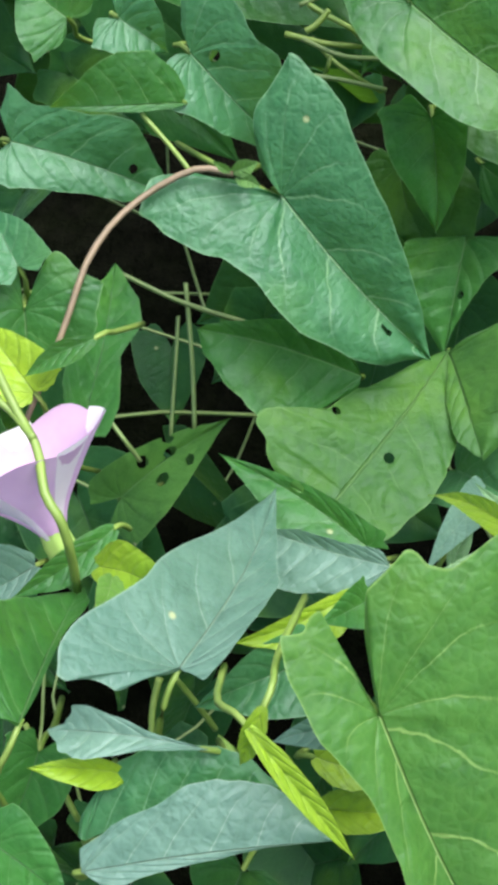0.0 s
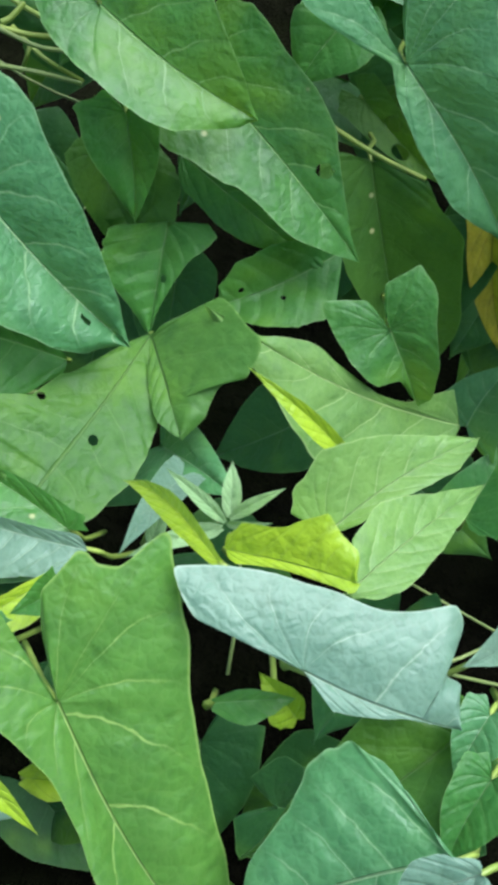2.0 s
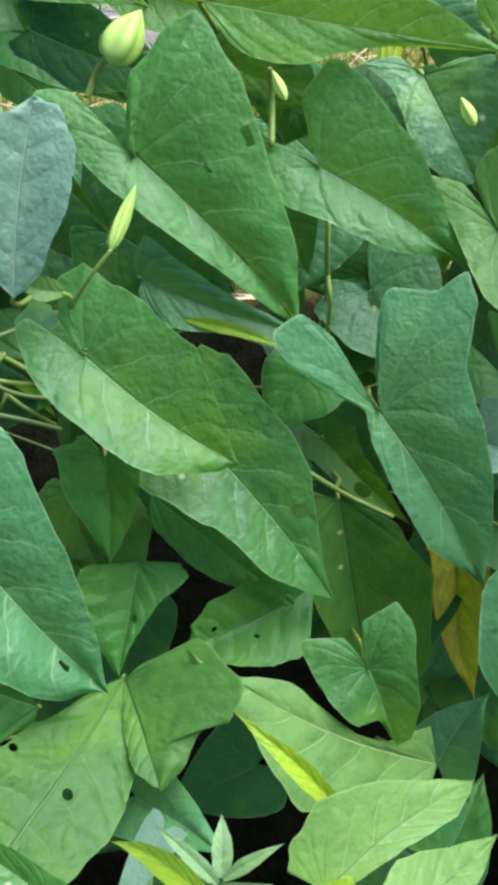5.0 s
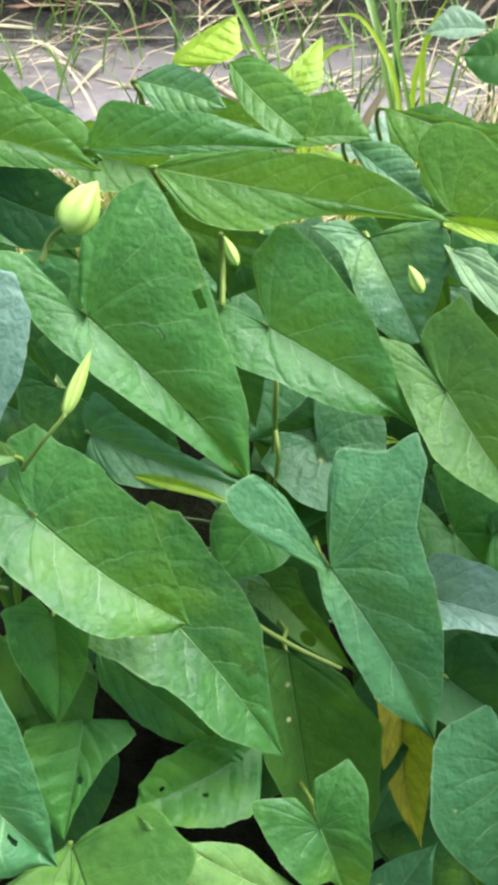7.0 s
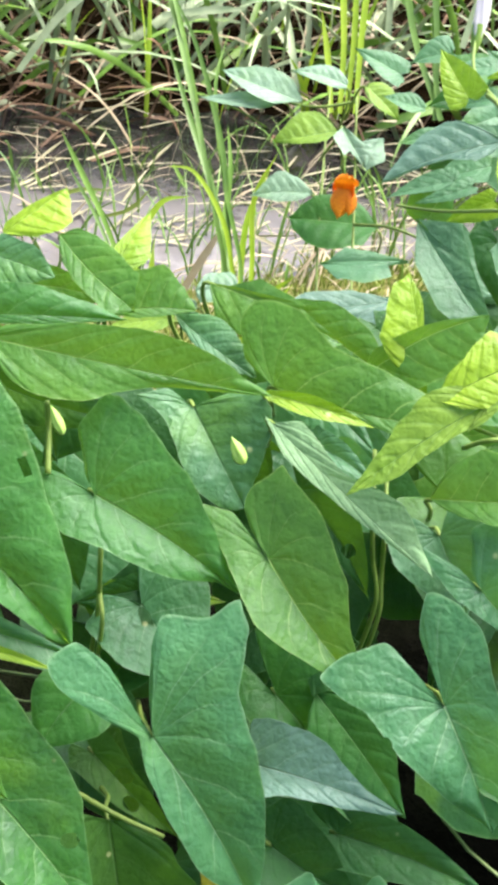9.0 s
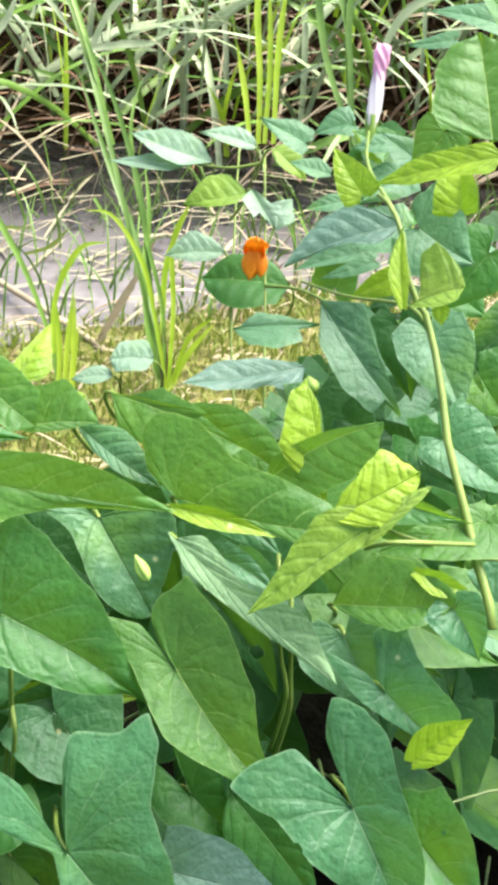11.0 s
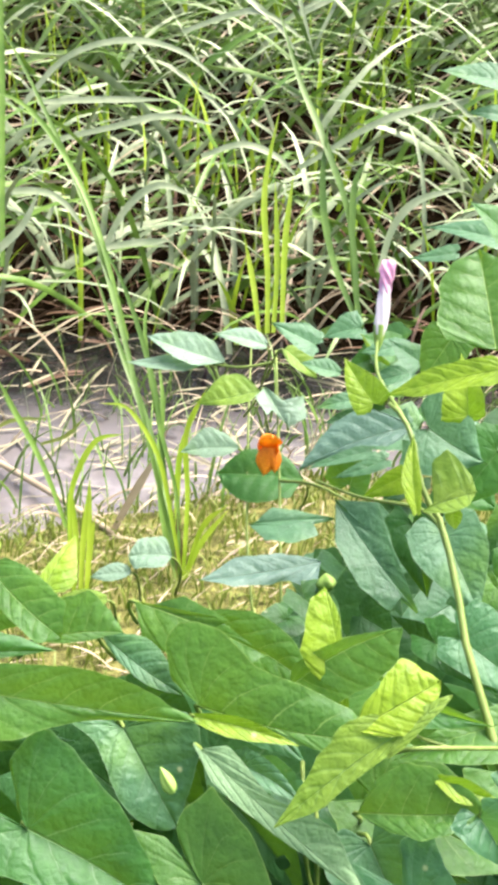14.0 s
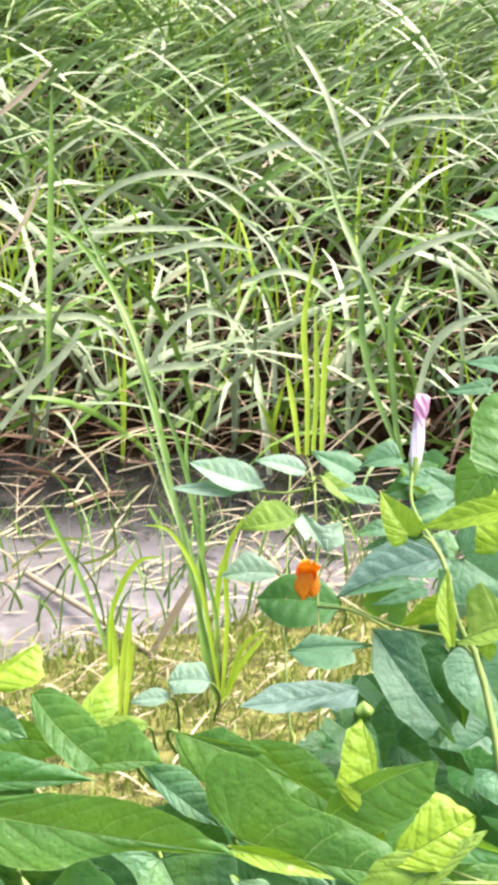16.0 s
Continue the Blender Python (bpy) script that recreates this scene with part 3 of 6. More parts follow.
leaf(VINES[2], (0.027, 0.339, 0.921), (-0.027, 0.309, 0.918), (0.253, -0.554, 0.793), (0.0192, 0.0231), 30, 27, (0.3, 0.3), LEAF_DARK, bend=0.04, holes=[(0.55, 0.3, 0.02), (0.8, -0.2, 0.02)], edges=([(0.92, 0.5), (0.72, 0.95), (0.46, 1.0), (0.14, 0.56)], [(0.86, 0.54), (0.55, 1.0), (0.27, 0.97)]))
leaf(VINES[2], (0.082, 0.288, 0.859), (-0.023, 0.281, 0.952), (0.535, -0.645, 0.545), (0.0155, 0.0355), 2, 10, (0.3, 0.3), LEAF_PALE, bend=0.04, edges=([(0.82, 0.14), (0.66, 0.71), (0.51, 0.49), (0.37, 0.22), (0.23, 0.32), (0.1, 1.0)], [(0.9, 0.21), (0.75, 0.37), (0.61, 0.71), (0.48, 1.0), (0.27, 0.77), (0.01, 0.33)]))
leaf(VINES[2], (0.049, 0.297, 0.918), (0.062, 0.280, 0.886), (0.117, -0.850, 0.514), (0.0236, 0.0236), 19, 30, (0.3, 0.3), LEAF, bend=0.04, holes=[(0.72, -0.6, 0.06)], edges=([(0.86, 0.07), (0.58, 0.19), (0.51, 0.57), (0.03, 0.94), (-0.59, 1.0), (-0.45, 0.24)], [(0.87, 0.36), (0.38, 0.77), (-0.31, 1.0), (-0.62, 0.87), (-0.54, 0.22), (-0.29, 0.03)]))
leaf(VINES[2], (0.038, 0.367, 0.948), (0.057, 0.325, 0.844), (0.057, -0.922, 0.382), (0.0260, 0.0378), 30, 26, (0.3, 0.3), LEAF_OLD, bend=0.04, edges=([(0.36, 0.83), (0.07, 1.0), (-0.09, 0.81)], [(0.97, 0.44), (0.73, 0.89), (0.34, 1.0), (0.13, 0.72), (0.03, 0.34)]))
leaf(VINES[3], (0.095, 0.370, 0.907), (0.108, 0.336, 0.835), (-0.098, -0.908, 0.406), (0.0143, 0.0189), 32, 31, (0.20, 0.20), LEAF_DYING, bend=0.04)
leaf(VINES[1], (0.027, 0.192, 0.933), (0.085, 0.236, 0.935), (0.198, -0.284, 0.938), (0.0101, 0.0268), 30, 30, (0.3, 0.3), LEAF_PALE, bend=0.04, edges=([(0.75, 1.0), (0.41, 0.81), (0.15, 0.58)], [(0.77, 0.33), (0.42, 0.83), (0.18, 1.0), (-0.02, 0.86), (-0.11, 0.56)]))
leaf(VINES[1], (0.036, 0.140, 0.994), (0.083, 0.192, 0.977), (0.401, -0.066, 0.914), (0.0106, 0.0154), 10, 12, (0.3, 0.3), LEAF_PALE, bend=0.04, edges=([(0.68, 0.61), (0.43, 0.99), (0.2, 1.0), (0.08, 0.65)], [(0.7, 0.43), (0.42, 1.0), (0.19, 0.75), (0.05, 0.36)]))
leaf(VINES[1], (0.026, 0.104, 1.022), (0.070, 0.095, 1.006), (0.242, -0.396, 0.886), (0.0063, 0.0330), 14, 8, (0.3, 0.3), LEAF_WAXY, bend=0.04, edges=([(0.68, 0.12), (0.41, 0.72), (0.24, 1.0), (0.1, 0.34)], [(0.92, 0.38), (0.83, 0.41), (0.82, 0.8), (0.72, 1.0), (0.36, 0.82), (-0.11, 0.7), (-0.55, 0.63), (-0.91, 0.42), (-0.71, 0.1), (-0.37, 0.09)]))
leaf(VINES[1], (-0.042, 0.092, 1.020), (0.005, 0.034, 0.951), (0.416, -0.538, 0.734), (0.0181, 0.0478), 30, 12, (0.3, 0.3), LEAF_WARM, bend=0.04, holes=[(0.62, -0.75, 0.012)], edges=([(0.82, 0.64), (0.56, 0.83), (0.34, 0.68), (0.16, 0.7), (-0.03, 1.0), (-0.19, 0.94), (-0.31, 0.67), (-0.29, 0.36), (-0.31, 0.03), (-0.22, 0.03), (-0.1, 0.03)], [(0.86, 0.26), (0.66, 0.46), (0.43, 0.62), (0.2, 0.74), (0.01, 0.9), (-0.19, 1.0), (-0.26, 0.98), (-0.26, 0.73), (-0.28, 0.61), (-0.35, 0.55), (-0.3, 0.28), (-0.19, 0.13)]))
leaf(VINES[1], (0.069, 0.060, 1.004), (0.011, 0.043, 0.981), (-0.259, -0.313, 0.914), (0.0353, 0.0199), 5, 10, (0.3, 0.3), LEAF_BLUE, bend=0.04, edges=([(0.88, 0.42), (0.65, 0.66), (0.53, 0.89), (0.36, 0.99), (0.26, 1.0), (0.16, 0.85), (0.09, 0.57), (0.06, 0.26)], [(0.87, 0.39), (0.72, 0.77), (0.55, 0.99), (0.38, 1.0), (0.22, 0.71)]))
leaf(VINES[1], (0.071, 0.100, 0.985), (0.005, 0.067, 0.955), (-0.219, -0.388, 0.895), (0.0245, 0.0227), 22, 32, (0.10, 0.10), LEAF_OLD, bend=0.04, holes=[(0.55, -0.1, 0.02)])
leaf(VINES[1], (-0.003, 0.155, 0.992), (0.039, 0.142, 0.999), (-0.251, -0.342, 0.906), (0.0045, 0.0207), 30, 26, (0.3, 0.3), LEAF_YOUNG, bend=0.04, edges=([(1.0, 0.88), (0.77, 0.77), (0.41, 0.65), (0.11, 1.0)], [(0.96, 0.49), (0.8, 0.76), (0.73, 1.0), (0.46, 0.55), (0.14, 0.48), (0.01, 0.27)]))
leaf(VINES[1], (-0.001, 0.136, 1.023), (-0.050, 0.198, 0.962), (-0.637, 0.223, 0.738), (0.0040, 0.0057), 32, 32, (0.05, 0.05), LEAF_YOUNG, bend=0.04, egg=True)
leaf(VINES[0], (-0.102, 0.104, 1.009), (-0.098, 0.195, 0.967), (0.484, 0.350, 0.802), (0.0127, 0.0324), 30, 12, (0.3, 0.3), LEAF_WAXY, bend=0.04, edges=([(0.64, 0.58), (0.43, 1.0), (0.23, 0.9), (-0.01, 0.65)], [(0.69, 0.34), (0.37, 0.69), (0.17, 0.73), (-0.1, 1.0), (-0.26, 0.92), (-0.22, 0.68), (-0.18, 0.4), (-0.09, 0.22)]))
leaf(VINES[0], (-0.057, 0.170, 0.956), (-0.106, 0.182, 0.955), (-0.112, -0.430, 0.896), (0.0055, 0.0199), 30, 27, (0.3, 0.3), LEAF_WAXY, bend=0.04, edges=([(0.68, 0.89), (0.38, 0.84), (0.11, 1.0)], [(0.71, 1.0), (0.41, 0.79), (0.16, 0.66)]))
leaf(VINES[0], (-0.068, 0.157, 0.960), (-0.098, 0.127, 0.979), (0.631, -0.121, 0.766), (0.0043, 0.0117), 32, 32, (0.10, 0.10), LEAF_YOUNG, bend=0.04, egg=True)
leaf(VINES[0], (-0.140, 0.079, 1.019), (-0.148, 0.139, 0.990), (0.457, 0.434, 0.776), (0.0056, 0.0223), 30, 29, (0.3, 0.3), LEAF, bend=0.04, edges=([(0.85, 1.0), (0.6, 0.37), (0.19, 0.32)], [(0.69, 0.66), (0.46, 1.0), (0.15, 0.97), (-0.02, 0.42)]))
leaf(VINES[0], (-0.127, 0.060, 0.983), (-0.071, 0.080, 0.989), (0.046, -0.381, 0.924), (0.0040, 0.0196), 5, 8, (0.3, 0.3), LEAF_BLUE, bend=0.04, edges=([(0.72, 0.03), (0.29, 0.03)], [(0.87, 0.51), (0.73, 0.78), (0.49, 1.0), (0.25, 0.89), (0.04, 0.47), (-0.04, 0.11)]))
leaf(VINES[0], (-0.091, 0.085, 0.999), (-0.135, 0.081, 1.012), (0.289, -0.311, 0.905), (0.0080, 0.0086), 30, 30, (0.3, 0.3), LEAF_WAXY, bend=0.04, edges=([(0.89, 0.32), (0.85, 1.0), (0.6, 0.67), (0.33, 0.2)], [(0.88, 0.83), (0.73, 1.0), (0.38, 0.47)]))
leaf(VINES[0], (-0.117, 0.078, 0.991), (-0.140, 0.071, 1.007), (0.616, -0.227, 0.754), (0.0038, 0.0066), 32, 32, (0.05, 0.05), LEAF_YOUNG, bend=0.04, egg=True)
leaf(VINES[0], (-0.074, 0.106, 0.944), (-0.049, 0.106, 0.936), (0.316, -0.326, 0.891), (0.0085, 0.0117), 32, 32, (0.10, 0.10), LEAF_YOUNG, bend=0.04, egg=True)
leaf(VINES[0], (-0.074, 0.096, 0.925), (-0.040, 0.098, 0.927), (-0.042, -0.319, 0.947), (0.0086, 0.0086), 32, 32, (0.10, 0.10), LEAF_YOUNG, bend=0.04, egg=True)
leaf(VINES[0], (-0.079, 0.130, 0.962), (-0.112, 0.111, 0.962), (0.207, -0.405, 0.891), (0.0127, 0.0180), 32, 26, (0.20, 0.20), LEAF_BLUE, bend=0.04)
leaf(VINES[0], (-0.150, 0.084, 0.982), (-0.160, 0.058, 0.968), (0.339, -0.543, 0.768), (0.0121, 0.0161), 32, 32, (0.20, 0.20), LEAF_DARK, bend=0.04)
leaf(VINES[0], (-0.148, 0.052, 0.997), (-0.126, 0.042, 0.983), (0.465, -0.225, 0.856), (0.0166, 0.0129), 32, 32, (0.20, 0.20), LEAF_DARK, bend=0.04)
leaf(VINES[0], (-0.092, 0.069, 0.939), (-0.100, 0.053, 0.931), (0.149, -0.501, 0.852), (0.0186, 0.0186), 32, 32, (0.20, 0.20), UNDER_SHADE, bend=0.04)
leaf(VINES[0], (-0.184, 0.221, 0.906), (-0.138, 0.251, 0.924), (0.157, -0.659, 0.736), (0.0211, 0.0152), 27, 32, (0.20, 0.20), LEAF_OLD, bend=0.04, holes=[(0.3, 0.4, 0.05), (0.5, 0.1, 0.05), (0.55, 0.5, 0.04), (0.35, -0.3, 0.05), (0.75, 0.4, 0.03), (0.6, -0.3, 0.04)])
leaf(VINES[0], (-0.069, 0.184, 0.944), (-0.126, 0.210, 0.960), (0.059, -0.427, 0.903), (0.0084, 0.0203), 32, 26, (0.10, 0.20), LEAF, bend=0.04, holes=[(0.5, -0.35, 0.04)])
leaf(VINES[2], (-0.018, 0.443, 1.143), (0.094, 0.417, 1.135), (-0.169, -0.851, 0.498), (0.0185, 0.0162), 14, 14, (0.3, 0.3), LEAF_WARM, bend=0.04, edges=([(0.87, 0.09), (0.73, 0.17), (0.57, 0.32), (0.43, 0.76), (0.3, 1.0), (0.17, 0.87), (0.06, 0.47)], [(0.88, 0.4), (0.76, 0.76), (0.59, 1.0), (0.42, 0.99), (0.22, 0.67), (0.06, 0.36)]))
leaf(VINES[2], (-0.045, 0.464, 1.140), (0.039, 0.457, 1.145), (-0.095, -0.883, 0.460), (0.0041, 0.0180), 8, 8, (0.3, 0.3), LEAF, bend=0.04, edges=([(0.66, 0.77), (0.27, 1.0), (0.08, 0.72)], [(0.8, 0.35), (0.54, 0.7), (0.3, 0.84), (0.12, 1.0), (0.02, 0.54)]))
leaf(VINES[2], (0.012, 0.506, 1.159), (0.042, 0.469, 1.144), (-0.329, -0.574, 0.750), (0.0086, 0.0137), 10, 10, (0.3, 0.3), LEAF_WARM, bend=0.04, edges=([(0.88, 1.0), (0.47, 0.89), (0.2, 0.67)], [(0.79, 0.99), (0.43, 1.0), (0.13, 0.71)]))
leaf(VINES[2], (0.032, 0.478, 1.137), (0.070, 0.476, 1.141), (-0.095, -0.796, 0.597), (0.0040, 0.0175), 10, 10, (0.3, 0.3), LEAF_WARM, bend=0.04, edges=([(0.62, 0.96), (0.25, 0.91)], [(0.88, 0.51), (0.66, 1.0), (0.23, 0.86)]))
leaf(VINES[2], (0.069, 0.453, 1.107), (0.091, 0.424, 1.075), (-0.191, -0.793, 0.579), (0.0204, 0.0308), 30, 16, (0.3, 0.3), LEAF_MIST, bend=0.04, edges=([(0.95, 0.4), (0.71, 0.8), (0.35, 0.82), (-0.01, 0.7), (-0.31, 1.0), (-0.22, 0.28)], [(0.8, 0.38), (0.5, 0.84), (0.22, 1.0), (0.06, 0.59)]))
leaf(VINES[3], (0.097, 0.394, 1.072), (0.136, 0.349, 1.037), (-0.247, -0.724, 0.644), (0.0199, 0.0279), 30, 20, (0.3, 0.3), LEAF_WARM, bend=0.04, edges=([(0.83, 0.25), (0.59, 0.64), (0.28, 1.0), (0.09, 0.94), (-0.15, 0.73), (-0.41, 0.63), (-0.52, 0.58), (-0.35, 0.04), (-0.1, 0.03)], [(0.66, 0.4), (0.42, 0.81), (0.14, 0.98), (-0.18, 0.98), (-0.39, 1.0), (-0.4, 0.58), (-0.35, 0.18), (-0.17, 0.03)]))
leaf(VINES[3], (0.095, 0.415, 1.124), (0.156, 0.364, 1.087), (-0.227, -0.733, 0.641), (0.0064, 0.0124), 12, 12, (0.3, 0.3), SPROUT_LEAF, bend=0.04, edges=([(0.89, 0.13), (0.65, 0.48), (0.37, 0.88), (0.15, 1.0), (-0.04, 0.03)], [(0.79, 0.78), (0.66, 1.0), (0.38, 0.48), (0.11, 0.69)]))
leaf(VINES[3], (0.116, 0.423, 1.104), (0.145, 0.407, 1.102), (-0.354, -0.707, 0.612), (0.0041, 0.0136), 32, 32, (0.10, 0.10), LEAF_BLUE, bend=0.04, egg=True)
leaf(VINES[3], (0.163, 0.373, 1.162), (0.113, 0.363, 1.127), (-0.280, -0.736, 0.616), (0.0142, 0.0057), 8, 14, (0.1, 0.1), JEWEL, bend=0.04, stalk=False, edges=([(0.7, 0.39), (0.46, 0.81), (0.28, 1.0), (0.07, 0.7)], [(0.69, 1.0), (0.3, 0.86), (0.06, 0.87)]))
leaf(VINES[3], (0.145, 0.377, 1.160), (0.178, 0.381, 1.178), (-0.317, -0.621, 0.717), (0.0103, 0.0155), 6, 8, (0.1, 0.1), LEAF_YOUNG, bend=0.04, stalk=False, edges=([(0.89, 0.45), (0.66, 0.91), (0.38, 1.0), (0.13, 0.57)], [(0.91, 0.42), (0.75, 1.0), (0.44, 0.64), (0.14, 0.34)]))
leaf(VINES[3], (0.155, 0.367, 1.153), (0.181, 0.375, 1.176), (-0.447, -0.551, 0.705), (0.0040, 0.0040), 6, 6, (0.1, 0.1), JEWEL, bend=0.04, stalk=False, edges=([(0.79, 0.62), (0.49, 0.8), (0.21, 0.75)], [(0.87, 0.48), (0.61, 0.75), (0.31, 0.58)]))
leaf(VINES[3], (0.165, 0.343, 1.038), (0.185, 0.312, 0.998), (-0.198, -0.823, 0.533), (0.0419, 0.0250), 28, 30, (0.3, 0.3), LEAF_BLUE, bend=0.04, holes=[(0.05, -0.7, 0.04)], edges=([(0.88, 0.11), (0.53, 0.41), (0.17, 0.64), (-0.2, 0.81), (-0.53, 1.0), (-0.62, 0.63), (-0.58, 0.32), (-0.33, 0.17)], [(0.86, 0.43), (0.53, 0.77), (0.01, 0.92), (-0.41, 1.0), (-0.65, 0.81), (-0.83, 0.36), (-0.55, 0.03), (-0.28, 0.03)]))
leaf(VINES[3], (0.090, 0.355, 0.996), (0.149, 0.322, 1.000), (-0.360, -0.555, 0.750), (0.0133, 0.0203), 30, 20, (0.3, 0.3), LEAF_WAXY, bend=0.04, edges=([(0.91, 0.24), (0.65, 0.55), (0.38, 0.74), (0.15, 1.0)], [(0.74, 0.24), (0.49, 0.78), (0.26, 1.0), (0.01, 0.91)]))
leaf(VINES[3], (0.131, 0.312, 0.937), (0.131, 0.289, 0.872), (-0.298, -0.900, 0.319), (0.0371, 0.0367), 25, 32, (0.40, 0.45), LEAF_BLUE, bend=0.04)
leaf(VINES[3], (0.111, 0.394, 0.994), (0.163, 0.332, 0.945), (-0.200, -0.707, 0.679), (0.0188, 0.0260), 32, 32, (0.30, 0.30), LEAF_DARK, bend=0.04, holes=[(0.7, -0.4, 0.02)])
leaf(VINES[0], (-0.086, 0.348, 1.075), (-0.075, 0.381, 1.137), (0.177, -0.884, 0.433), (0.0196, 0.0242), 20, 29, (0.3, 0.3), LEAF_WAXY, bend=0.04, edges=([(0.98, 0.43), (0.84, 0.82), (0.68, 1.0), (0.48, 0.91), (0.29, 0.63), (0.12, 0.49)], [(0.84, 0.67), (0.54, 1.0), (0.17, 0.61)]))
leaf(VINES[3], (0.089, 0.312, 0.820), (0.111, 0.328, 0.855), (-0.397, -0.719, 0.570), (0.0254, 0.0222), 32, 32, (0.10, 0.10), LEAF_BLUE, bend=0.04)
leaf(VINES[3], (0.089, 0.269, 0.804), (0.110, 0.305, 0.823), (-0.123, -0.402, 0.907), (0.0219, 0.0188), 32, 32, (0.10, 0.10), LEAF_DARK, bend=0.04)
leaf(VINES[0], (-0.096, 0.450, 1.155), (-0.038, 0.450, 1.137), (0.132, -0.903, 0.410), (0.0115, 0.0197), 12, 10, (0.10, 0.10), LEAF_WARM, bend=0.04)
leaf(VINES[0], (-0.095, 0.480, 1.113), (-0.050, 0.461, 1.089), (-0.044, -0.820, 0.571), (0.0196, 0.0224), 32, 32, (0.20, 0.20), LEAF_DARK, bend=0.04)
leaf(VINES[2], (0.023, 0.393, 0.997), (0.007, 0.376, 0.982), (0.036, -0.665, 0.746), (0.0215, 0.0219), 32, 27, (0.50, 0.60), LEAF_DARK, bend=0.04)
leaf(VINES[2], (0.050, 0.417, 1.005), (0.030, 0.397, 0.986), (0.001, -0.684, 0.730), (0.0147, 0.0176), 32, 32, (0.20, 0.20), UNDER_SHADE, bend=0.04)
leaf(VINES[2], (0.034, 0.409, 0.943), (0.074, 0.380, 0.916), (-0.049, -0.716, 0.697), (0.0125, 0.0125), 32, 32, (0.20, 0.20), LEAF_OLD, bend=0.04, holes=[(0.3, 0.3, 0.08), (0.5, -0.3, 0.07)])
leaf(VINES[2], (0.007, 0.448, 1.047), (0.025, 0.432, 1.022), (-0.011, -0.831, 0.556), (0.0117, 0.0223), 32, 27, (0.20, 0.20), UNDER_SHADE, bend=0.04)
leaf(VINES[3], (0.100, 0.443, 1.124), (0.163, 0.412, 1.126), (-0.372, -0.696, 0.613), (0.0062, 0.0347), 10, 10, (0.3, 0.3), LEAF_WARM, bend=0.04, edges=([(0.77, 1.0), (0.47, 0.12), (0.2, 0.21)], [(0.91, 0.34), (0.64, 0.57), (0.32, 0.68), (0.08, 0.91), (-0.21, 1.0), (-0.29, 0.64), (-0.19, 0.23)]))
leaf(VINES[3], (0.161, 0.430, 1.123), (0.156, 0.465, 1.169), (-0.304, -0.770, 0.561), (0.0034, 0.0163), 5, 8, (0.3, 0.3), LEAF_YOUNG, bend=0.04, edges=([(0.77, 1.0), (0.45, 0.64), (0.08, 0.74)], [(0.91, 0.46), (0.72, 0.78), (0.52, 1.0), (0.31, 0.59), (0.1, 0.31)]))
leaf(VINES[3], (0.161, 0.398, 1.100), (0.204, 0.376, 1.115), (-0.510, -0.618, 0.599), (0.0111, 0.0221), 30, 18, (0.3, 0.3), LEAF_WARM, bend=0.04, edges=([(0.79, 0.76), (0.53, 1.0), (0.25, 0.67)], [(0.99, 0.33), (0.69, 0.81), (0.42, 1.0), (0.19, 0.67)]))
leaf(VINES[3], (0.182, 0.373, 1.072), (0.203, 0.359, 1.056), (-0.158, -0.841, 0.518), (0.0102, 0.0276), 27, 27, (0.3, 0.3), LEAF_BLUE, bend=0.04, edges=([(0.58, 0.58), (-0.19, 1.0), (-0.69, 0.76), (-1.02, 0.56), (-0.47, 0.03)], [(0.91, 0.62), (0.46, 0.74), (-0.08, 0.73), (-0.52, 1.0), (-0.7, 0.56), (-0.31, 0.1)]))
leaf(VINES[3], (0.181, 0.335, 1.072), (0.200, 0.333, 1.096), (-0.625, -0.655, 0.425), (0.0075, 0.0100), 32, 32, (0.10, 0.10), LEAF_YOUNG, bend=0.04, egg=True)
leaf(VINES[3], (0.196, 0.335, 1.020), (0.218, 0.309, 1.007), (-0.316, -0.625, 0.714), (0.0240, 0.0240), 32, 32, (0.30, 0.60), LEAF, bend=0.04, holes=[(0.05, 0.5, 0.03), (-0.1, -0.3, 0.05)])
leaf(VINES[3], (0.180, 0.468, 1.115), (0.230, 0.425, 1.119), (-0.577, -0.619, 0.533), (0.0174, 0.0087), 32, 32, (0.10, 0.10), LEAF, bend=0.04)
leaf(VINES[3], (0.205, 0.377, 1.112), (0.215, 0.364, 1.095), (-0.327, -0.822, 0.466), (0.0131, 0.0131), 32, 32, (0.30, 0.30), LEAF_BLUE, bend=0.04)
leaf(VINES[3], (0.190, 0.389, 1.123), (0.214, 0.379, 1.118), (-0.250, -0.792, 0.557), (0.0065, 0.0052), 32, 32, (0.10, 0.10), LEAF_YOUNG, bend=0.04, egg=True)
leaf(VINES[3], (0.141, 0.448, 1.129), (0.182, 0.435, 1.166), (-0.562, -0.739, 0.371), (0.0188, 0.0062), 12, 12, (0.3, 0.3), LEAF_WARM, bend=0.04, edges=([(0.84, 0.72), (0.54, 1.0), (0.24, 0.97), (0.04, 0.56)], [(0.68, 0.57), (0.3, 1.0), (0.09, 0.97)]))
leaf(VINES[3], (0.118, 0.440, 1.073), (0.147, 0.402, 1.042), (-0.290, -0.726, 0.624), (0.0114, 0.0199), 32, 32, (0.20, 0.30), UNDER_SHADE, bend=0.04, holes=[(0.6, 0.1, 0.06)])
leaf(VINES[2], (0.052, 0.432, 1.023), (0.022, 0.429, 1.018), (-0.027, -0.764, 0.644), (0.0089, 0.0177), 32, 32, (0.10, 0.10), UNDER_SHADE, bend=0.04)
leaf(VINES[3], (0.172, 0.404, 1.076), (0.184, 0.382, 1.049), (-0.289, -0.803, 0.521), (0.0251, 0.0279), 32, 32, (0.30, 0.30), LEAF_MIST, bend=0.04)
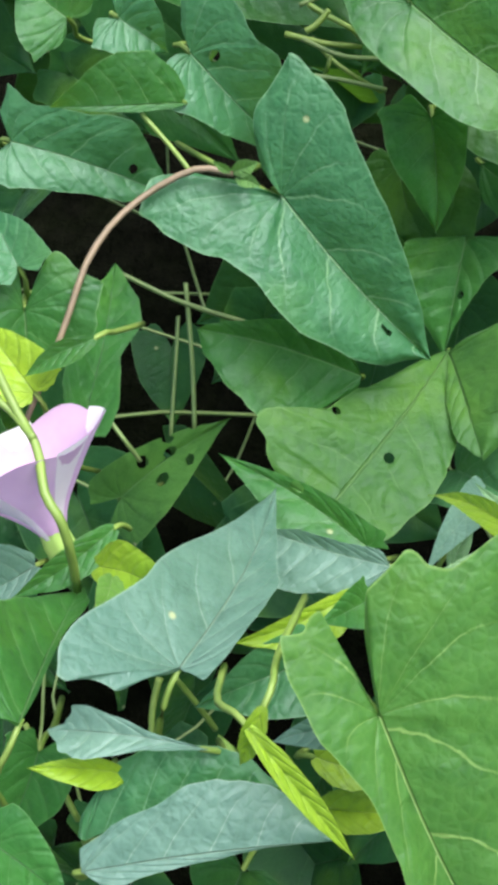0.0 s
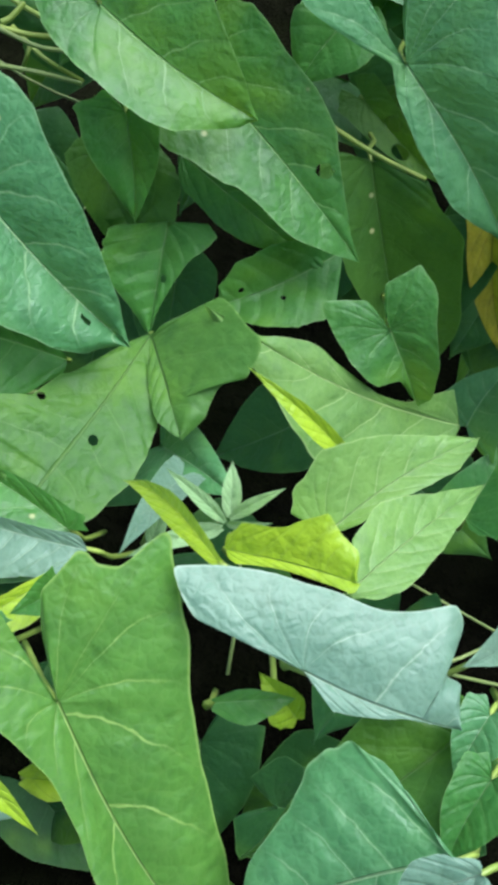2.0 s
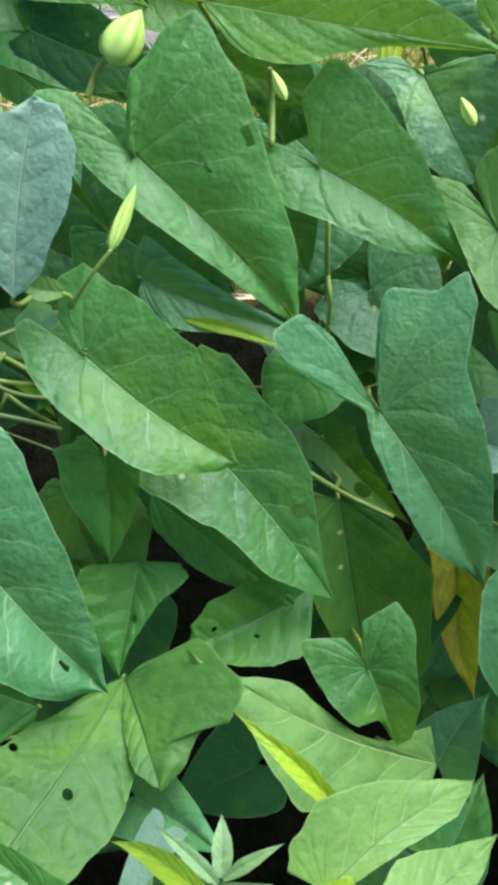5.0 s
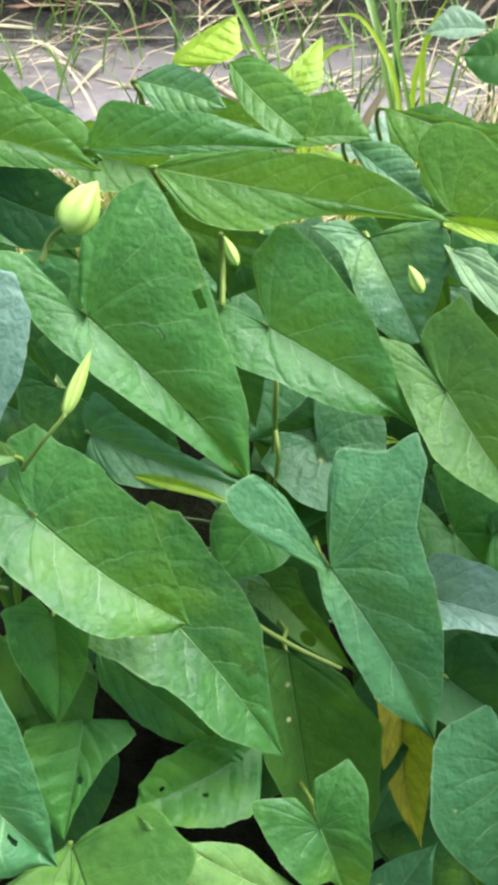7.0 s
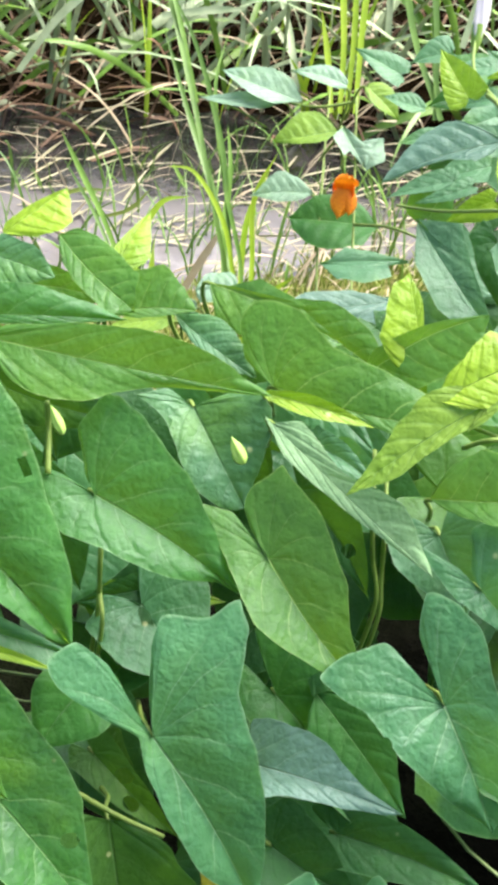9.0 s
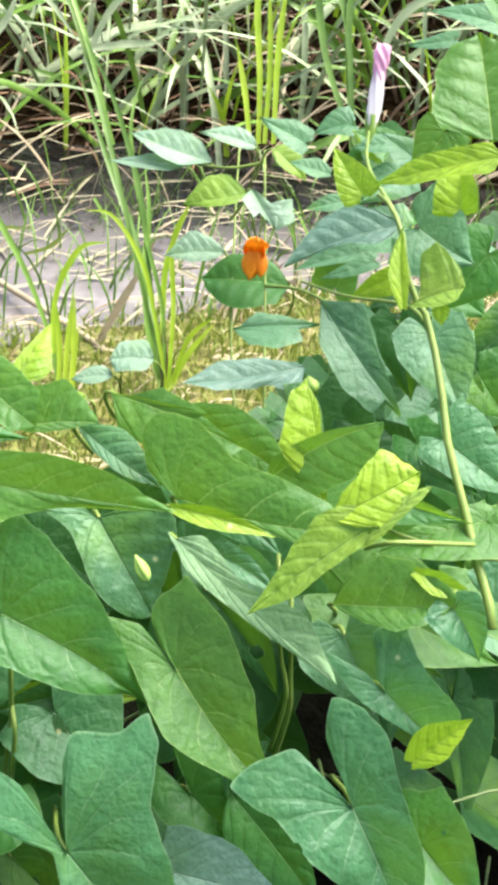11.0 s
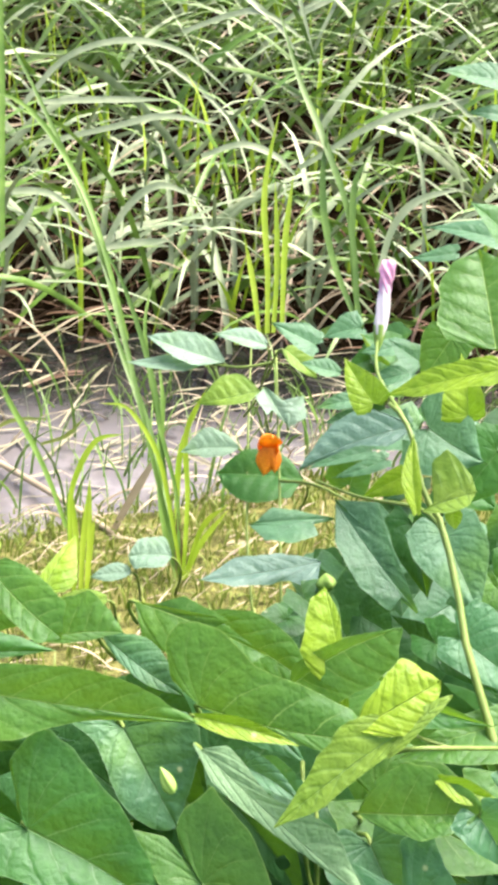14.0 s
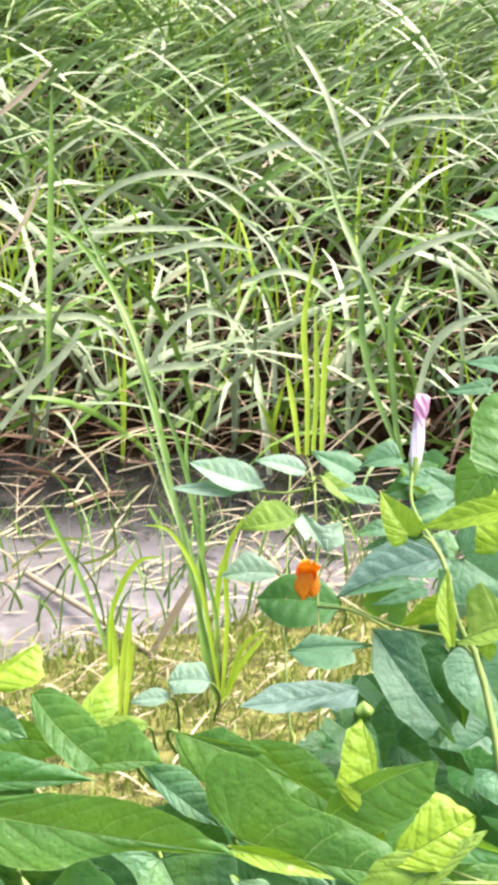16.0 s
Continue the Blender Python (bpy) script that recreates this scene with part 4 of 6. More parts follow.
leaf(VINES[3], (0.128, 0.403, 1.014), (0.146, 0.399, 1.020), (-0.342, -0.692, 0.636), (0.0234, 0.0234), 32, 32, (0.30, 0.30), UNDER_SHADE, bend=0.04)
leaf(VINES[3], (0.106, 0.343, 0.956), (0.145, 0.328, 0.936), (0.071, -0.728, 0.682), (0.0199, 0.0227), 32, 32, (0.30, 0.30), UNDER_SHADE, bend=0.04)
leaf(VINES[3], (0.136, 0.348, 0.956), (0.199, 0.316, 0.950), (-0.231, -0.601, 0.765), (0.0170, 0.0170), 32, 32, (0.20, 0.20), UNDER_SHADE, bend=0.04)
leaf(VINES[1], (0.096, 0.150, 0.954), (0.071, 0.109, 1.022), (0.773, 0.372, 0.513), (0.0124, 0.0124), 32, 32, (0.20, 0.20), LEAF_WAXY, bend=0.04)
leaf(VINES[1], (0.079, 0.103, 0.997), (0.069, 0.085, 0.989), (-0.124, -0.363, 0.924), (0.0098, 0.0118), 32, 32, (0.20, 0.20), LEAF_BLUE, bend=0.04)
leaf(VINES[1], (0.079, 0.084, 0.998), (0.066, 0.060, 0.987), (-0.147, -0.362, 0.921), (0.0114, 0.0133), 32, 32, (0.20, 0.20), LEAF_DARK, bend=0.04)
leaf(VINES[1], (0.073, 0.052, 1.027), (0.050, 0.041, 1.015), (-0.315, -0.334, 0.888), (0.0102, 0.0102), 32, 32, (0.10, 0.10), LEAF_WAXY, bend=0.04, egg=True)
leaf(VINES[0], (-0.066, 0.040, 0.940), (-0.025, 0.037, 0.915), (0.493, -0.170, 0.853), (0.0198, 0.0176), 32, 32, (0.20, 0.20), UNDER_SHADE, bend=0.04)
leaf(VINES[1], (-0.001, 0.103, 0.995), (0.023, 0.106, 0.994), (0.088, -0.332, 0.939), (0.0081, 0.0040), 32, 32, (0.10, 0.10), LEAF, bend=0.04, egg=True)
leaf(VINES[1], (0.022, 0.107, 0.972), (0.011, 0.115, 0.989), (0.425, -0.688, 0.588), (0.0063, 0.0084), 32, 32, (0.10, 0.10), LEAF_YOUNG, bend=0.04, egg=True)
leaf(VINES[2], (-0.048, 0.252, 0.891), (-0.011, 0.214, 0.917), (-0.562, 0.008, 0.827), (0.0214, 0.0196), 27, 32, (0.10, 0.10), LEAF_BLUE, bend=0.04)
leaf(VINES[0], (-0.101, 0.333, 0.958), (-0.114, 0.358, 0.987), (0.280, -0.660, 0.697), (0.0172, 0.0172), 32, 32, (0.10, 0.10), UNDER_SHADE, bend=0.04)
leaf(VINES[0], (-0.185, 0.329, 1.063), (-0.201, 0.336, 1.080), (0.335, -0.711, 0.618), (0.0169, 0.0205), 32, 26, (0.20, 0.20), LEAF, bend=0.04)
leaf(VINES[0], (-0.168, 0.335, 1.057), (-0.152, 0.333, 1.042), (0.398, -0.755, 0.521), (0.0148, 0.0173), 32, 32, (0.30, 0.30), LEAF_BLUE, bend=0.04, holes=[(0.5, 0.2, 0.05)])
leaf(VINES[0], (-0.071, 0.390, 1.015), (-0.089, 0.363, 1.004), (0.381, -0.548, 0.745), (0.0185, 0.0158), 32, 32, (0.20, 0.20), LEAF, bend=0.04)
leaf(VINES[0], (-0.183, 0.231, 1.037), (-0.197, 0.248, 1.049), (0.279, -0.374, 0.885), (0.0136, 0.0136), 32, 32, (0.20, 0.20), LEAF_BLUE, bend=0.04)
leaf(VINES[0], (-0.176, 0.197, 1.012), (-0.200, 0.219, 1.024), (0.195, -0.309, 0.931), (0.0137, 0.0114), 32, 32, (0.10, 0.10), LEAF_YOUNG, bend=0.04)
leaf(VINES[0], (-0.152, 0.208, 1.027), (-0.176, 0.196, 1.021), (0.167, -0.716, 0.677), (0.0044, 0.0055), 32, 32, (0.05, 0.05), LEAF, bend=0.04, egg=True)
leaf(VINES[0], (-0.166, 0.142, 0.991), (-0.186, 0.128, 0.991), (0.336, -0.491, 0.804), (0.0147, 0.0065), 29, 32, (0.10, 0.10), LEAF_WAXY, bend=0.04, egg=True)
leaf(VINES[0], (-0.139, 0.153, 0.999), (-0.166, 0.126, 0.999), (0.413, -0.424, 0.806), (0.0063, 0.0074), 32, 32, (0.05, 0.05), LEAF, bend=0.04, egg=True)
leaf(VINES[0], (-0.141, 0.140, 0.998), (-0.109, 0.127, 1.006), (-0.326, -0.226, 0.918), (0.0081, 0.0102), 32, 32, (0.10, 0.10), LEAF_YOUNG, bend=0.04, egg=True)
leaf(VINES[0], (-0.131, 0.132, 1.007), (-0.130, 0.116, 1.012), (0.474, 0.305, 0.826), (0.0050, 0.0050), 32, 32, (0.10, 0.10), LEAF_PALE, bend=0.04, egg=True)
leaf(VINES[0], (-0.070, 0.078, 1.037), (-0.045, 0.059, 1.003), (0.513, -0.534, 0.672), (0.0037, 0.0043), 32, 32, (0.05, 0.05), LEAF_YOUNG, bend=0.04, egg=True)
leaf(VINES[0], (-0.067, 0.083, 1.040), (-0.075, 0.073, 1.023), (0.023, -0.852, 0.524), (0.0037, 0.0037), 32, 32, (0.05, 0.05), LEAF_YOUNG, bend=0.04, egg=True)
leaf(VINES[1], (-0.057, 0.097, 0.995), (-0.075, 0.090, 0.997), (0.229, -0.338, 0.913), (0.0055, 0.0074), 32, 32, (0.10, 0.10), LEAF_WAXY, bend=0.04)
leaf(VINES[1], (-0.033, 0.223, 0.918), (-0.043, 0.167, 0.963), (0.580, 0.445, 0.682), (0.0094, 0.0094), 32, 32, (0.10, 0.10), LEAF_WAXY, bend=0.04)
leaf(VINES[1], (-0.056, 0.139, 0.991), (-0.068, 0.127, 0.997), (0.577, -0.151, 0.803), (0.0079, 0.0098), 32, 32, (0.10, 0.10), LEAF, bend=0.04)
leaf(VINES[1], (0.036, 0.239, 0.903), (-0.006, 0.253, 0.952), (0.408, -0.718, 0.564), (0.0042, 0.0063), 32, 31, (0.03, 0.03), LEAF_YOUNG, bend=0.04, egg=True)
leaf(VINES[2], (-0.027, 0.499, 1.154), (0.010, 0.487, 1.148), (-0.153, -0.780, 0.607), (0.0106, 0.0094), 10, 10, (0.3, 0.3), LEAF_MIST, bend=0.04, edges=([(0.71, 0.71), (0.29, 1.0)], [(0.9, 0.44), (0.7, 0.95), (0.31, 1.0)]))
leaf(VINES[2], (-0.012, 0.524, 1.150), (0.016, 0.538, 1.168), (-0.023, -0.762, 0.648), (0.0149, 0.0040), 10, 10, (0.3, 0.3), LEAF_YOUNG, bend=0.04, edges=([(0.73, 1.0), (0.32, 0.75)], [(0.53, 0.77), (0.11, 0.82)]))
leaf(VINES[2], (0.036, 0.498, 1.149), (0.052, 0.521, 1.166), (0.055, -0.599, 0.799), (0.0110, 0.0042), 10, 10, (0.3, 0.3), LEAF_YOUNG, bend=0.04, edges=([(0.4, 1.0), (0.12, 0.81)], [(0.33, 0.94), (0.07, 1.0)]))
leaf(VINES[2], (0.077, 0.493, 1.146), (0.134, 0.466, 1.133), (-0.215, -0.748, 0.628), (0.0176, 0.0093), 10, 10, (0.3, 0.3), LEAF_WARM, bend=0.04, edges=([(0.86, 0.53), (0.46, 1.0), (0.16, 0.8)], [(0.31, 1.0), (0.66, 0.72)]))
leaf(VINES[3], (0.096, 0.432, 1.127), (0.137, 0.413, 1.124), (-0.310, -0.740, 0.597), (0.0061, 0.0044), 32, 32, (0.05, 0.05), LEAF_YOUNG, bend=0.04, egg=True)
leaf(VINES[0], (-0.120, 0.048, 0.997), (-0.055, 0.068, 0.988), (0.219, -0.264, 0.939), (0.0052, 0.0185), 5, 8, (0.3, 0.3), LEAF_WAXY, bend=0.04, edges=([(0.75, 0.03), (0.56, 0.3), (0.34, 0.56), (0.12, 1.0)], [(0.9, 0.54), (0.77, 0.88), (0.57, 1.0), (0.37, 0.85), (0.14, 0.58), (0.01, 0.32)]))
leaf(VINES[2], (-0.026, 0.389, 1.032), (0.014, 0.379, 1.025), (-0.070, -0.749, 0.659), (0.0033, 0.0027), 32, 32, (0.05, 0.05), LEAF_YOUNG, bend=0.04, egg=True)
leaf(VINES[2], (-0.005, 0.506, 1.105), (0.014, 0.472, 1.062), (-0.057, -0.799, 0.599), (0.0205, 0.0224), 32, 27, (0.15, 0.15), UNDER_SHADE, bend=0.04)
leaf(VINES[2], (0.027, 0.498, 1.081), (0.007, 0.480, 1.056), (0.009, -0.812, 0.584), (0.0182, 0.0206), 32, 29, (0.15, 0.15), UNDER_SHADE, bend=0.04)
leaf(VINES[3], (0.088, 0.484, 1.087), (0.114, 0.455, 1.057), (-0.209, -0.779, 0.591), (0.0182, 0.0206), 32, 29, (0.15, 0.15), UNDER_SHADE, bend=0.04)
leaf(VINES[3], (0.112, 0.499, 1.129), (0.159, 0.456, 1.117), (-0.481, -0.685, 0.547), (0.0126, 0.0151), 8, 8, (0.10, 0.10), LEAF_WARM, bend=0.04, egg=True)
leaf(VINES[0], (-0.075, 0.503, 1.139), (-0.039, 0.495, 1.128), (-0.046, -0.879, 0.475), (0.0121, 0.0097), 8, 8, (0.10, 0.10), LEAF_BLUE, bend=0.04)
leaf(VINES[2], (-0.021, 0.511, 1.132), (0.036, 0.507, 1.128), (-0.029, -0.894, 0.447), (0.0127, 0.0101), 8, 8, (0.10, 0.10), LEAF_WARM, bend=0.04, egg=True)
leaf(VINES[4 + 1], (0.273, 0.582, 1.238), (0.272, 0.624, 1.281), (-0.251, -0.695, 0.673), (0.0263, 0.0298), 6, 8, (0.3, 0.3), LEAF_WARM, bend=0.04, stalk=False, edges=([(0.77, 0.51), (0.22, 1.0), (-0.01, 0.57)], [(0.87, 0.56), (0.61, 0.86), (0.26, 1.0), (0.1, 0.78)]))
leaf(VINES[4 + 1], (0.243, 0.507, 1.257), (0.196, 0.532, 1.234), (-0.473, -0.511, 0.718), (0.0081, 0.0082), 15, 13, (0.3, 0.3), LEAF_YOUNG, bend=0.04, stalk=False, edges=([(0.69, 0.84), (0.41, 1.0), (0.1, 0.87)], [(0.73, 0.7), (0.37, 0.85), (0.1, 1.0)]))
leaf(VINES[4 + 1], (0.207, 0.575, 1.210), (0.195, 0.597, 1.227), (-0.472, -0.682, 0.559), (0.0104, 0.0104), 15, 13, (0.10, 0.10), LEAF_YOUNG, bend=0.04, stalk=False)
leaf(VINES[4 + 1], (0.221, 0.652, 1.114), (0.263, 0.596, 1.069), (0.103, -0.857, 0.504), (0.0201, 0.0218), 8, 12, (0.3, 0.3), LEAF_MIST, bend=0.04, stalk=False, edges=([(0.24, 0.74), (0.66, 1.0), (0.88, 0.61)], [(0.2, 0.99), (0.51, 1.0), (0.76, 0.72)]))
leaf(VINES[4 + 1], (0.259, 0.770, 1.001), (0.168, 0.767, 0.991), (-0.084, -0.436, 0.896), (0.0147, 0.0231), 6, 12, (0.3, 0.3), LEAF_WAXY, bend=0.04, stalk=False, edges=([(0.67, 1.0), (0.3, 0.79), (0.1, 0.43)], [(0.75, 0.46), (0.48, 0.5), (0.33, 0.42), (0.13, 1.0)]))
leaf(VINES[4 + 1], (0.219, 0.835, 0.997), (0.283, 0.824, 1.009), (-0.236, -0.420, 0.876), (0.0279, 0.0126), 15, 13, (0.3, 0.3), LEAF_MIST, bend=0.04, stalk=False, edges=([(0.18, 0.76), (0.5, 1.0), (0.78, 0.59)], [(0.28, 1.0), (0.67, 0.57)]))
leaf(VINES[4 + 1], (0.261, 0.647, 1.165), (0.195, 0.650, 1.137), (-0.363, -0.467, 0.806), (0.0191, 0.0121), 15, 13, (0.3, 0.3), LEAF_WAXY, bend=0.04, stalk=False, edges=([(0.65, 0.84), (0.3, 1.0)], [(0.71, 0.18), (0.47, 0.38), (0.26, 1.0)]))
leaf(VINES[4 + 1], (0.314, 0.762, 1.112), (0.266, 0.767, 1.096), (-0.324, -0.447, 0.834), (0.0227, 0.0170), 15, 13, (0.10, 0.10), LEAF_MIST, bend=0.04, stalk=False)
leaf(VINES[4 + 1], (0.342, 0.795, 1.348), (0.303, 0.807, 1.351), (-0.118, -0.584, 0.803), (0.0129, 0.0129), 15, 13, (0.05, 0.05), LEAF_MIST, bend=0.04, stalk=False)
leaf(VINES[4 + 1], (0.348, 0.784, 1.327), (0.322, 0.791, 1.327), (-0.151, -0.560, 0.815), (0.0076, 0.0089), 15, 13, (0.05, 0.05), LEAF_MIST, bend=0.04, stalk=False)
leaf(VINES[4 + 1], (0.310, 0.678, 1.272), (0.272, 0.710, 1.271), (-0.367, -0.409, 0.835), (0.0130, 0.0108), 15, 13, (0.10, 0.10), LEAF_MIST, bend=0.04, stalk=False)
leaf(VINES[4 + 1], (0.295, 0.708, 1.255), (0.270, 0.722, 1.247), (-0.470, -0.386, 0.793), (0.0067, 0.0080), 15, 13, (0.10, 0.10), LEAF_MIST, bend=0.04, stalk=False)
leaf(VINES[4 + 1], (0.263, 0.579, 1.129), (0.274, 0.541, 1.101), (-0.170, -0.875, 0.453), (0.0232, 0.0212), 15, 13, (0.30, 0.30), LEAF_MIST, bend=0.04, stalk=False)
leaf(VINES[4 + 1], (0.252, 0.602, 1.124), (0.261, 0.582, 1.086), (-0.070, -0.993, 0.091), (0.0158, 0.0158), 15, 13, (0.30, 0.30), UNDER_SHADE, bend=0.04, stalk=False)
leaf(VINES[4 + 1], (0.239, 0.516, 1.101), (0.263, 0.482, 1.091), (-0.229, -0.718, 0.657), (0.0122, 0.0153), 15, 13, (0.30, 0.30), LEAF_DARK, bend=0.04, stalk=False)
leaf(VINES[4 + 1], (0.220, 0.679, 1.027), (0.238, 0.645, 1.013), (-0.143, -0.441, 0.886), (0.0140, 0.0168), 15, 13, (0.30, 0.30), LEAF, bend=0.04, stalk=False)
leaf(VINES[4 + 0], (0.161, 0.460, 1.107), (0.204, 0.483, 1.133), (-0.269, -0.456, 0.848), (0.0202, 0.0249), 32, 30, (0.10, 0.10), LEAF_WARM, bend=0.04, stalk=False)
leaf(VINES[4 + 1], (0.213, 0.692, 1.003), (0.184, 0.672, 0.993), (-0.055, -0.382, 0.923), (0.0141, 0.0169), 15, 13, (0.20, 0.20), LEAF, bend=0.04, stalk=False)
leaf(VINES[4 + 1], (0.240, 0.626, 1.047), (0.261, 0.616, 1.037), (0.129, -0.849, 0.512), (0.0125, 0.0173), 15, 13, (0.20, 0.20), UNDER_SHADE, bend=0.04, stalk=False)
leaf(VINES[4 + 1], (0.283, 0.580, 1.095), (0.300, 0.568, 1.079), (0.131, -0.934, 0.333), (0.0177, 0.0177), 15, 13, (0.20, 0.20), UNDER_SHADE, bend=0.04, stalk=False)
leaf(VINES[4 + 1], (0.274, 0.685, 1.192), (0.256, 0.694, 1.203), (0.109, -0.674, 0.730), (0.0103, 0.0154), 15, 13, (0.10, 0.10), LEAF_MIST, bend=0.04, stalk=False)
leaf(VINES[4 + 1], (0.281, 0.660, 1.216), (0.263, 0.653, 1.190), (-0.529, -0.653, 0.542), (0.0165, 0.0165), 15, 13, (0.20, 0.20), LEAF_WARM, bend=0.04, stalk=False)
leaf(VINES[4 + 1], (0.280, 0.666, 1.155), (0.314, 0.650, 1.140), (0.069, -0.875, 0.479), (0.0308, 0.0308), 15, 13, (0.30, 0.30), LEAF_MIST, bend=0.04, stalk=False)
leaf(VINES[4 + 1], (0.325, 0.660, 1.143), (0.297, 0.651, 1.108), (-0.558, -0.793, 0.245), (0.0218, 0.0218), 15, 13, (0.30, 0.30), LEAF_DARK, bend=0.04, stalk=False)
leaf(VINES[4 + 1], (0.264, 0.747, 1.076), (0.279, 0.756, 1.106), (-0.503, -0.725, 0.469), (0.0143, 0.0190), 15, 13, (0.20, 0.20), LEAF, bend=0.04, stalk=False)
leaf(VINES[4 + 1], (0.269, 0.883, 1.129), (0.235, 0.898, 1.142), (0.046, -0.593, 0.804), (0.0131, 0.0145), 15, 13, (0.10, 0.10), LEAF_MIST, bend=0.04, stalk=False)
leaf(VINES[4 + 1], (0.287, 0.836, 1.160), (0.259, 0.839, 1.150), (-0.340, -0.481, 0.808), (0.0148, 0.0123), 15, 13, (0.10, 0.10), LEAF_MIST, bend=0.04, stalk=False)
leaf(VINES[4 + 1], (0.294, 0.780, 1.164), (0.271, 0.789, 1.172), (0.047, -0.594, 0.803), (0.0132, 0.0132), 15, 13, (0.10, 0.10), LEAF, bend=0.04, stalk=False)
leaf(VINES[4 + 1], (0.301, 0.610, 1.243), (0.293, 0.632, 1.279), (-0.456, -0.800, 0.390), (0.0213, 0.0213), 0, 31, (0.10, 0.10), LEAF_YOUNG, bend=0.04, stalk=False)
leaf(VINES[4 + 1], (0.253, 0.559, 1.211), (0.250, 0.575, 1.239), (-0.399, -0.813, 0.425), (0.0101, 0.0157), 32, 25, (0.10, 0.10), LEAF_YOUNG, bend=0.04, stalk=False)
leaf(VINES[4 + 1], (0.308, 0.650, 1.275), (0.281, 0.669, 1.297), (0.025, -0.741, 0.671), (0.0187, 0.0140), 15, 13, (0.10, 0.10), LEAF, bend=0.04, stalk=False)
leaf(VINES[4 + 1], (0.297, 0.582, 1.104), (0.315, 0.566, 1.084), (0.071, -0.948, 0.311), (0.0218, 0.0218), 15, 13, (0.30, 0.30), LEAF_DARK, bend=0.04, stalk=False)
leaf(VINES[4 + 1], (0.247, 0.506, 1.110), (0.285, 0.483, 1.089), (0.087, -0.868, 0.488), (0.0159, 0.0237), 15, 13, (0.20, 0.20), LEAF_BLUE, bend=0.04, stalk=False)
leaf(VINES[4 + 1], (0.243, 0.437, 1.111), (0.189, 0.433, 1.098), (-0.190, -0.376, 0.907), (0.0100, 0.0232), 15, 13, (0.10, 0.10), LEAF_WARM, bend=0.04, stalk=False)
leaf(VINES[4 + 1], (0.258, 0.570, 1.061), (0.240, 0.583, 1.076), (0.126, -0.910, 0.395), (0.0131, 0.0174), 15, 13, (0.10, 0.10), UNDER_SHADE, bend=0.04, stalk=False)
leaf(jewelweed, (0.296, 0.953, 0.977), (0.221, 0.973, 0.975), (-0.144, -0.450, 0.881), (0.0243, 0.0350), 15, 13, (0.3, 0.3), LEAF_DARK, bend=0.04, edges=([(0.71, 0.88), (0.27, 1.0)], [(0.87, 0.53), (0.54, 1.0), (0.16, 0.77)]))
leaf(jewelweed, (0.233, 1.029, 1.057), (0.164, 1.056, 1.073), (-0.013, -0.535, 0.845), (0.0170, 0.0150), 15, 13, (0.3, 0.3), JEWEL_BLUE, bend=0.04, edges=([(0.62, 0.98), (0.23, 1.0)], [(0.67, 0.8), (0.3, 1.0)]))
leaf(jewelweed, (0.219, 1.032, 1.055), (0.145, 1.049, 1.050), (-0.168, -0.480, 0.861), (0.0097, 0.0108), 15, 13, (0.3, 0.3), JEWEL_BLUE, bend=0.04, edges=([(0.54, 0.87), (0.21, 1.0)], [(0.67, 0.93), (0.27, 1.0)]))
leaf(jewelweed, (0.251, 0.967, 1.055), (0.200, 0.974, 1.041), (-0.293, -0.465, 0.836), (0.0212, 0.0112), 15, 13, (0.3, 0.3), JEWEL, bend=0.04, edges=([(0.6, 1.0), (0.23, 0.89)], [(0.57, 0.73), (0.21, 1.0)]))
leaf(jewelweed, (0.255, 0.968, 1.058), (0.272, 0.941, 1.035), (0.002, -0.648, 0.762), (0.0140, 0.0256), 17, 17, (0.3, 0.3), JEWEL_BLUE, bend=0.04, edges=([(0.13, 0.97), (0.63, 1.0)], [(0.56, 1.0), (1.04, 0.72)]))
leaf(jewelweed, (0.246, 0.994, 0.988), (0.193, 1.004, 0.980), (-0.216, -0.451, 0.866), (0.0189, 0.0123), 15, 13, (0.3, 0.3), JEWEL_BLUE, bend=0.04, edges=([(0.59, 1.0), (0.22, 0.78)], [(0.61, 1.0), (0.24, 0.93)]))
leaf(jewelweed, (0.269, 1.028, 1.074), (0.222, 1.043, 1.080), (-0.057, -0.520, 0.852), (0.0117, 0.0124), 15, 13, (0.00, 0.00), JEWEL_BLUE, bend=0.04, egg=True, toothed=True)
leaf(jewelweed, (0.272, 0.978, 1.090), (0.299, 0.961, 1.070), (0.106, -0.683, 0.723), (0.0109, 0.0137), 15, 13, (0.00, 0.00), JEWEL, bend=0.04, egg=True, toothed=True)
leaf(jewelweed, (0.161, 0.837, 0.969), (0.128, 0.844, 0.966), (-0.170, -0.422, 0.890), (0.0150, 0.0138), 15, 13, (0.3, 0.3), JEWEL_BLUE, bend=0.04, edges=([(0.75, 0.92), (0.18, 1.0)], [(0.81, 1.0), (0.18, 1.0)]))
leaf(jewelweed, (0.130, 0.839, 0.955), (0.099, 0.844, 0.948), (-0.263, -0.412, 0.872), (0.0086, 0.0086), 15, 13, (0.00, 0.00), JEWEL_BLUE, bend=0.04, egg=True, toothed=True)
leaf(jewelweed, (0.094, 0.706, 1.014), (0.051, 0.712, 1.003), (-0.279, -0.410, 0.868), (0.0083, 0.0103), 15, 13, (0.00, 0.00), JEWEL, bend=0.04, egg=True, toothed=True)
leaf(VINES[2], (0.061, 0.485, 1.135), (0.095, 0.455, 1.121), (-0.289, -0.663, 0.691), (0.0046, 0.0117), 10, 10, (0.3, 0.3), LEAF_MIST, bend=0.04, edges=([(0.71, 1.0), (0.31, 0.92)], [(0.75, 0.74), (0.41, 1.0), (0.19, 0.6)]))
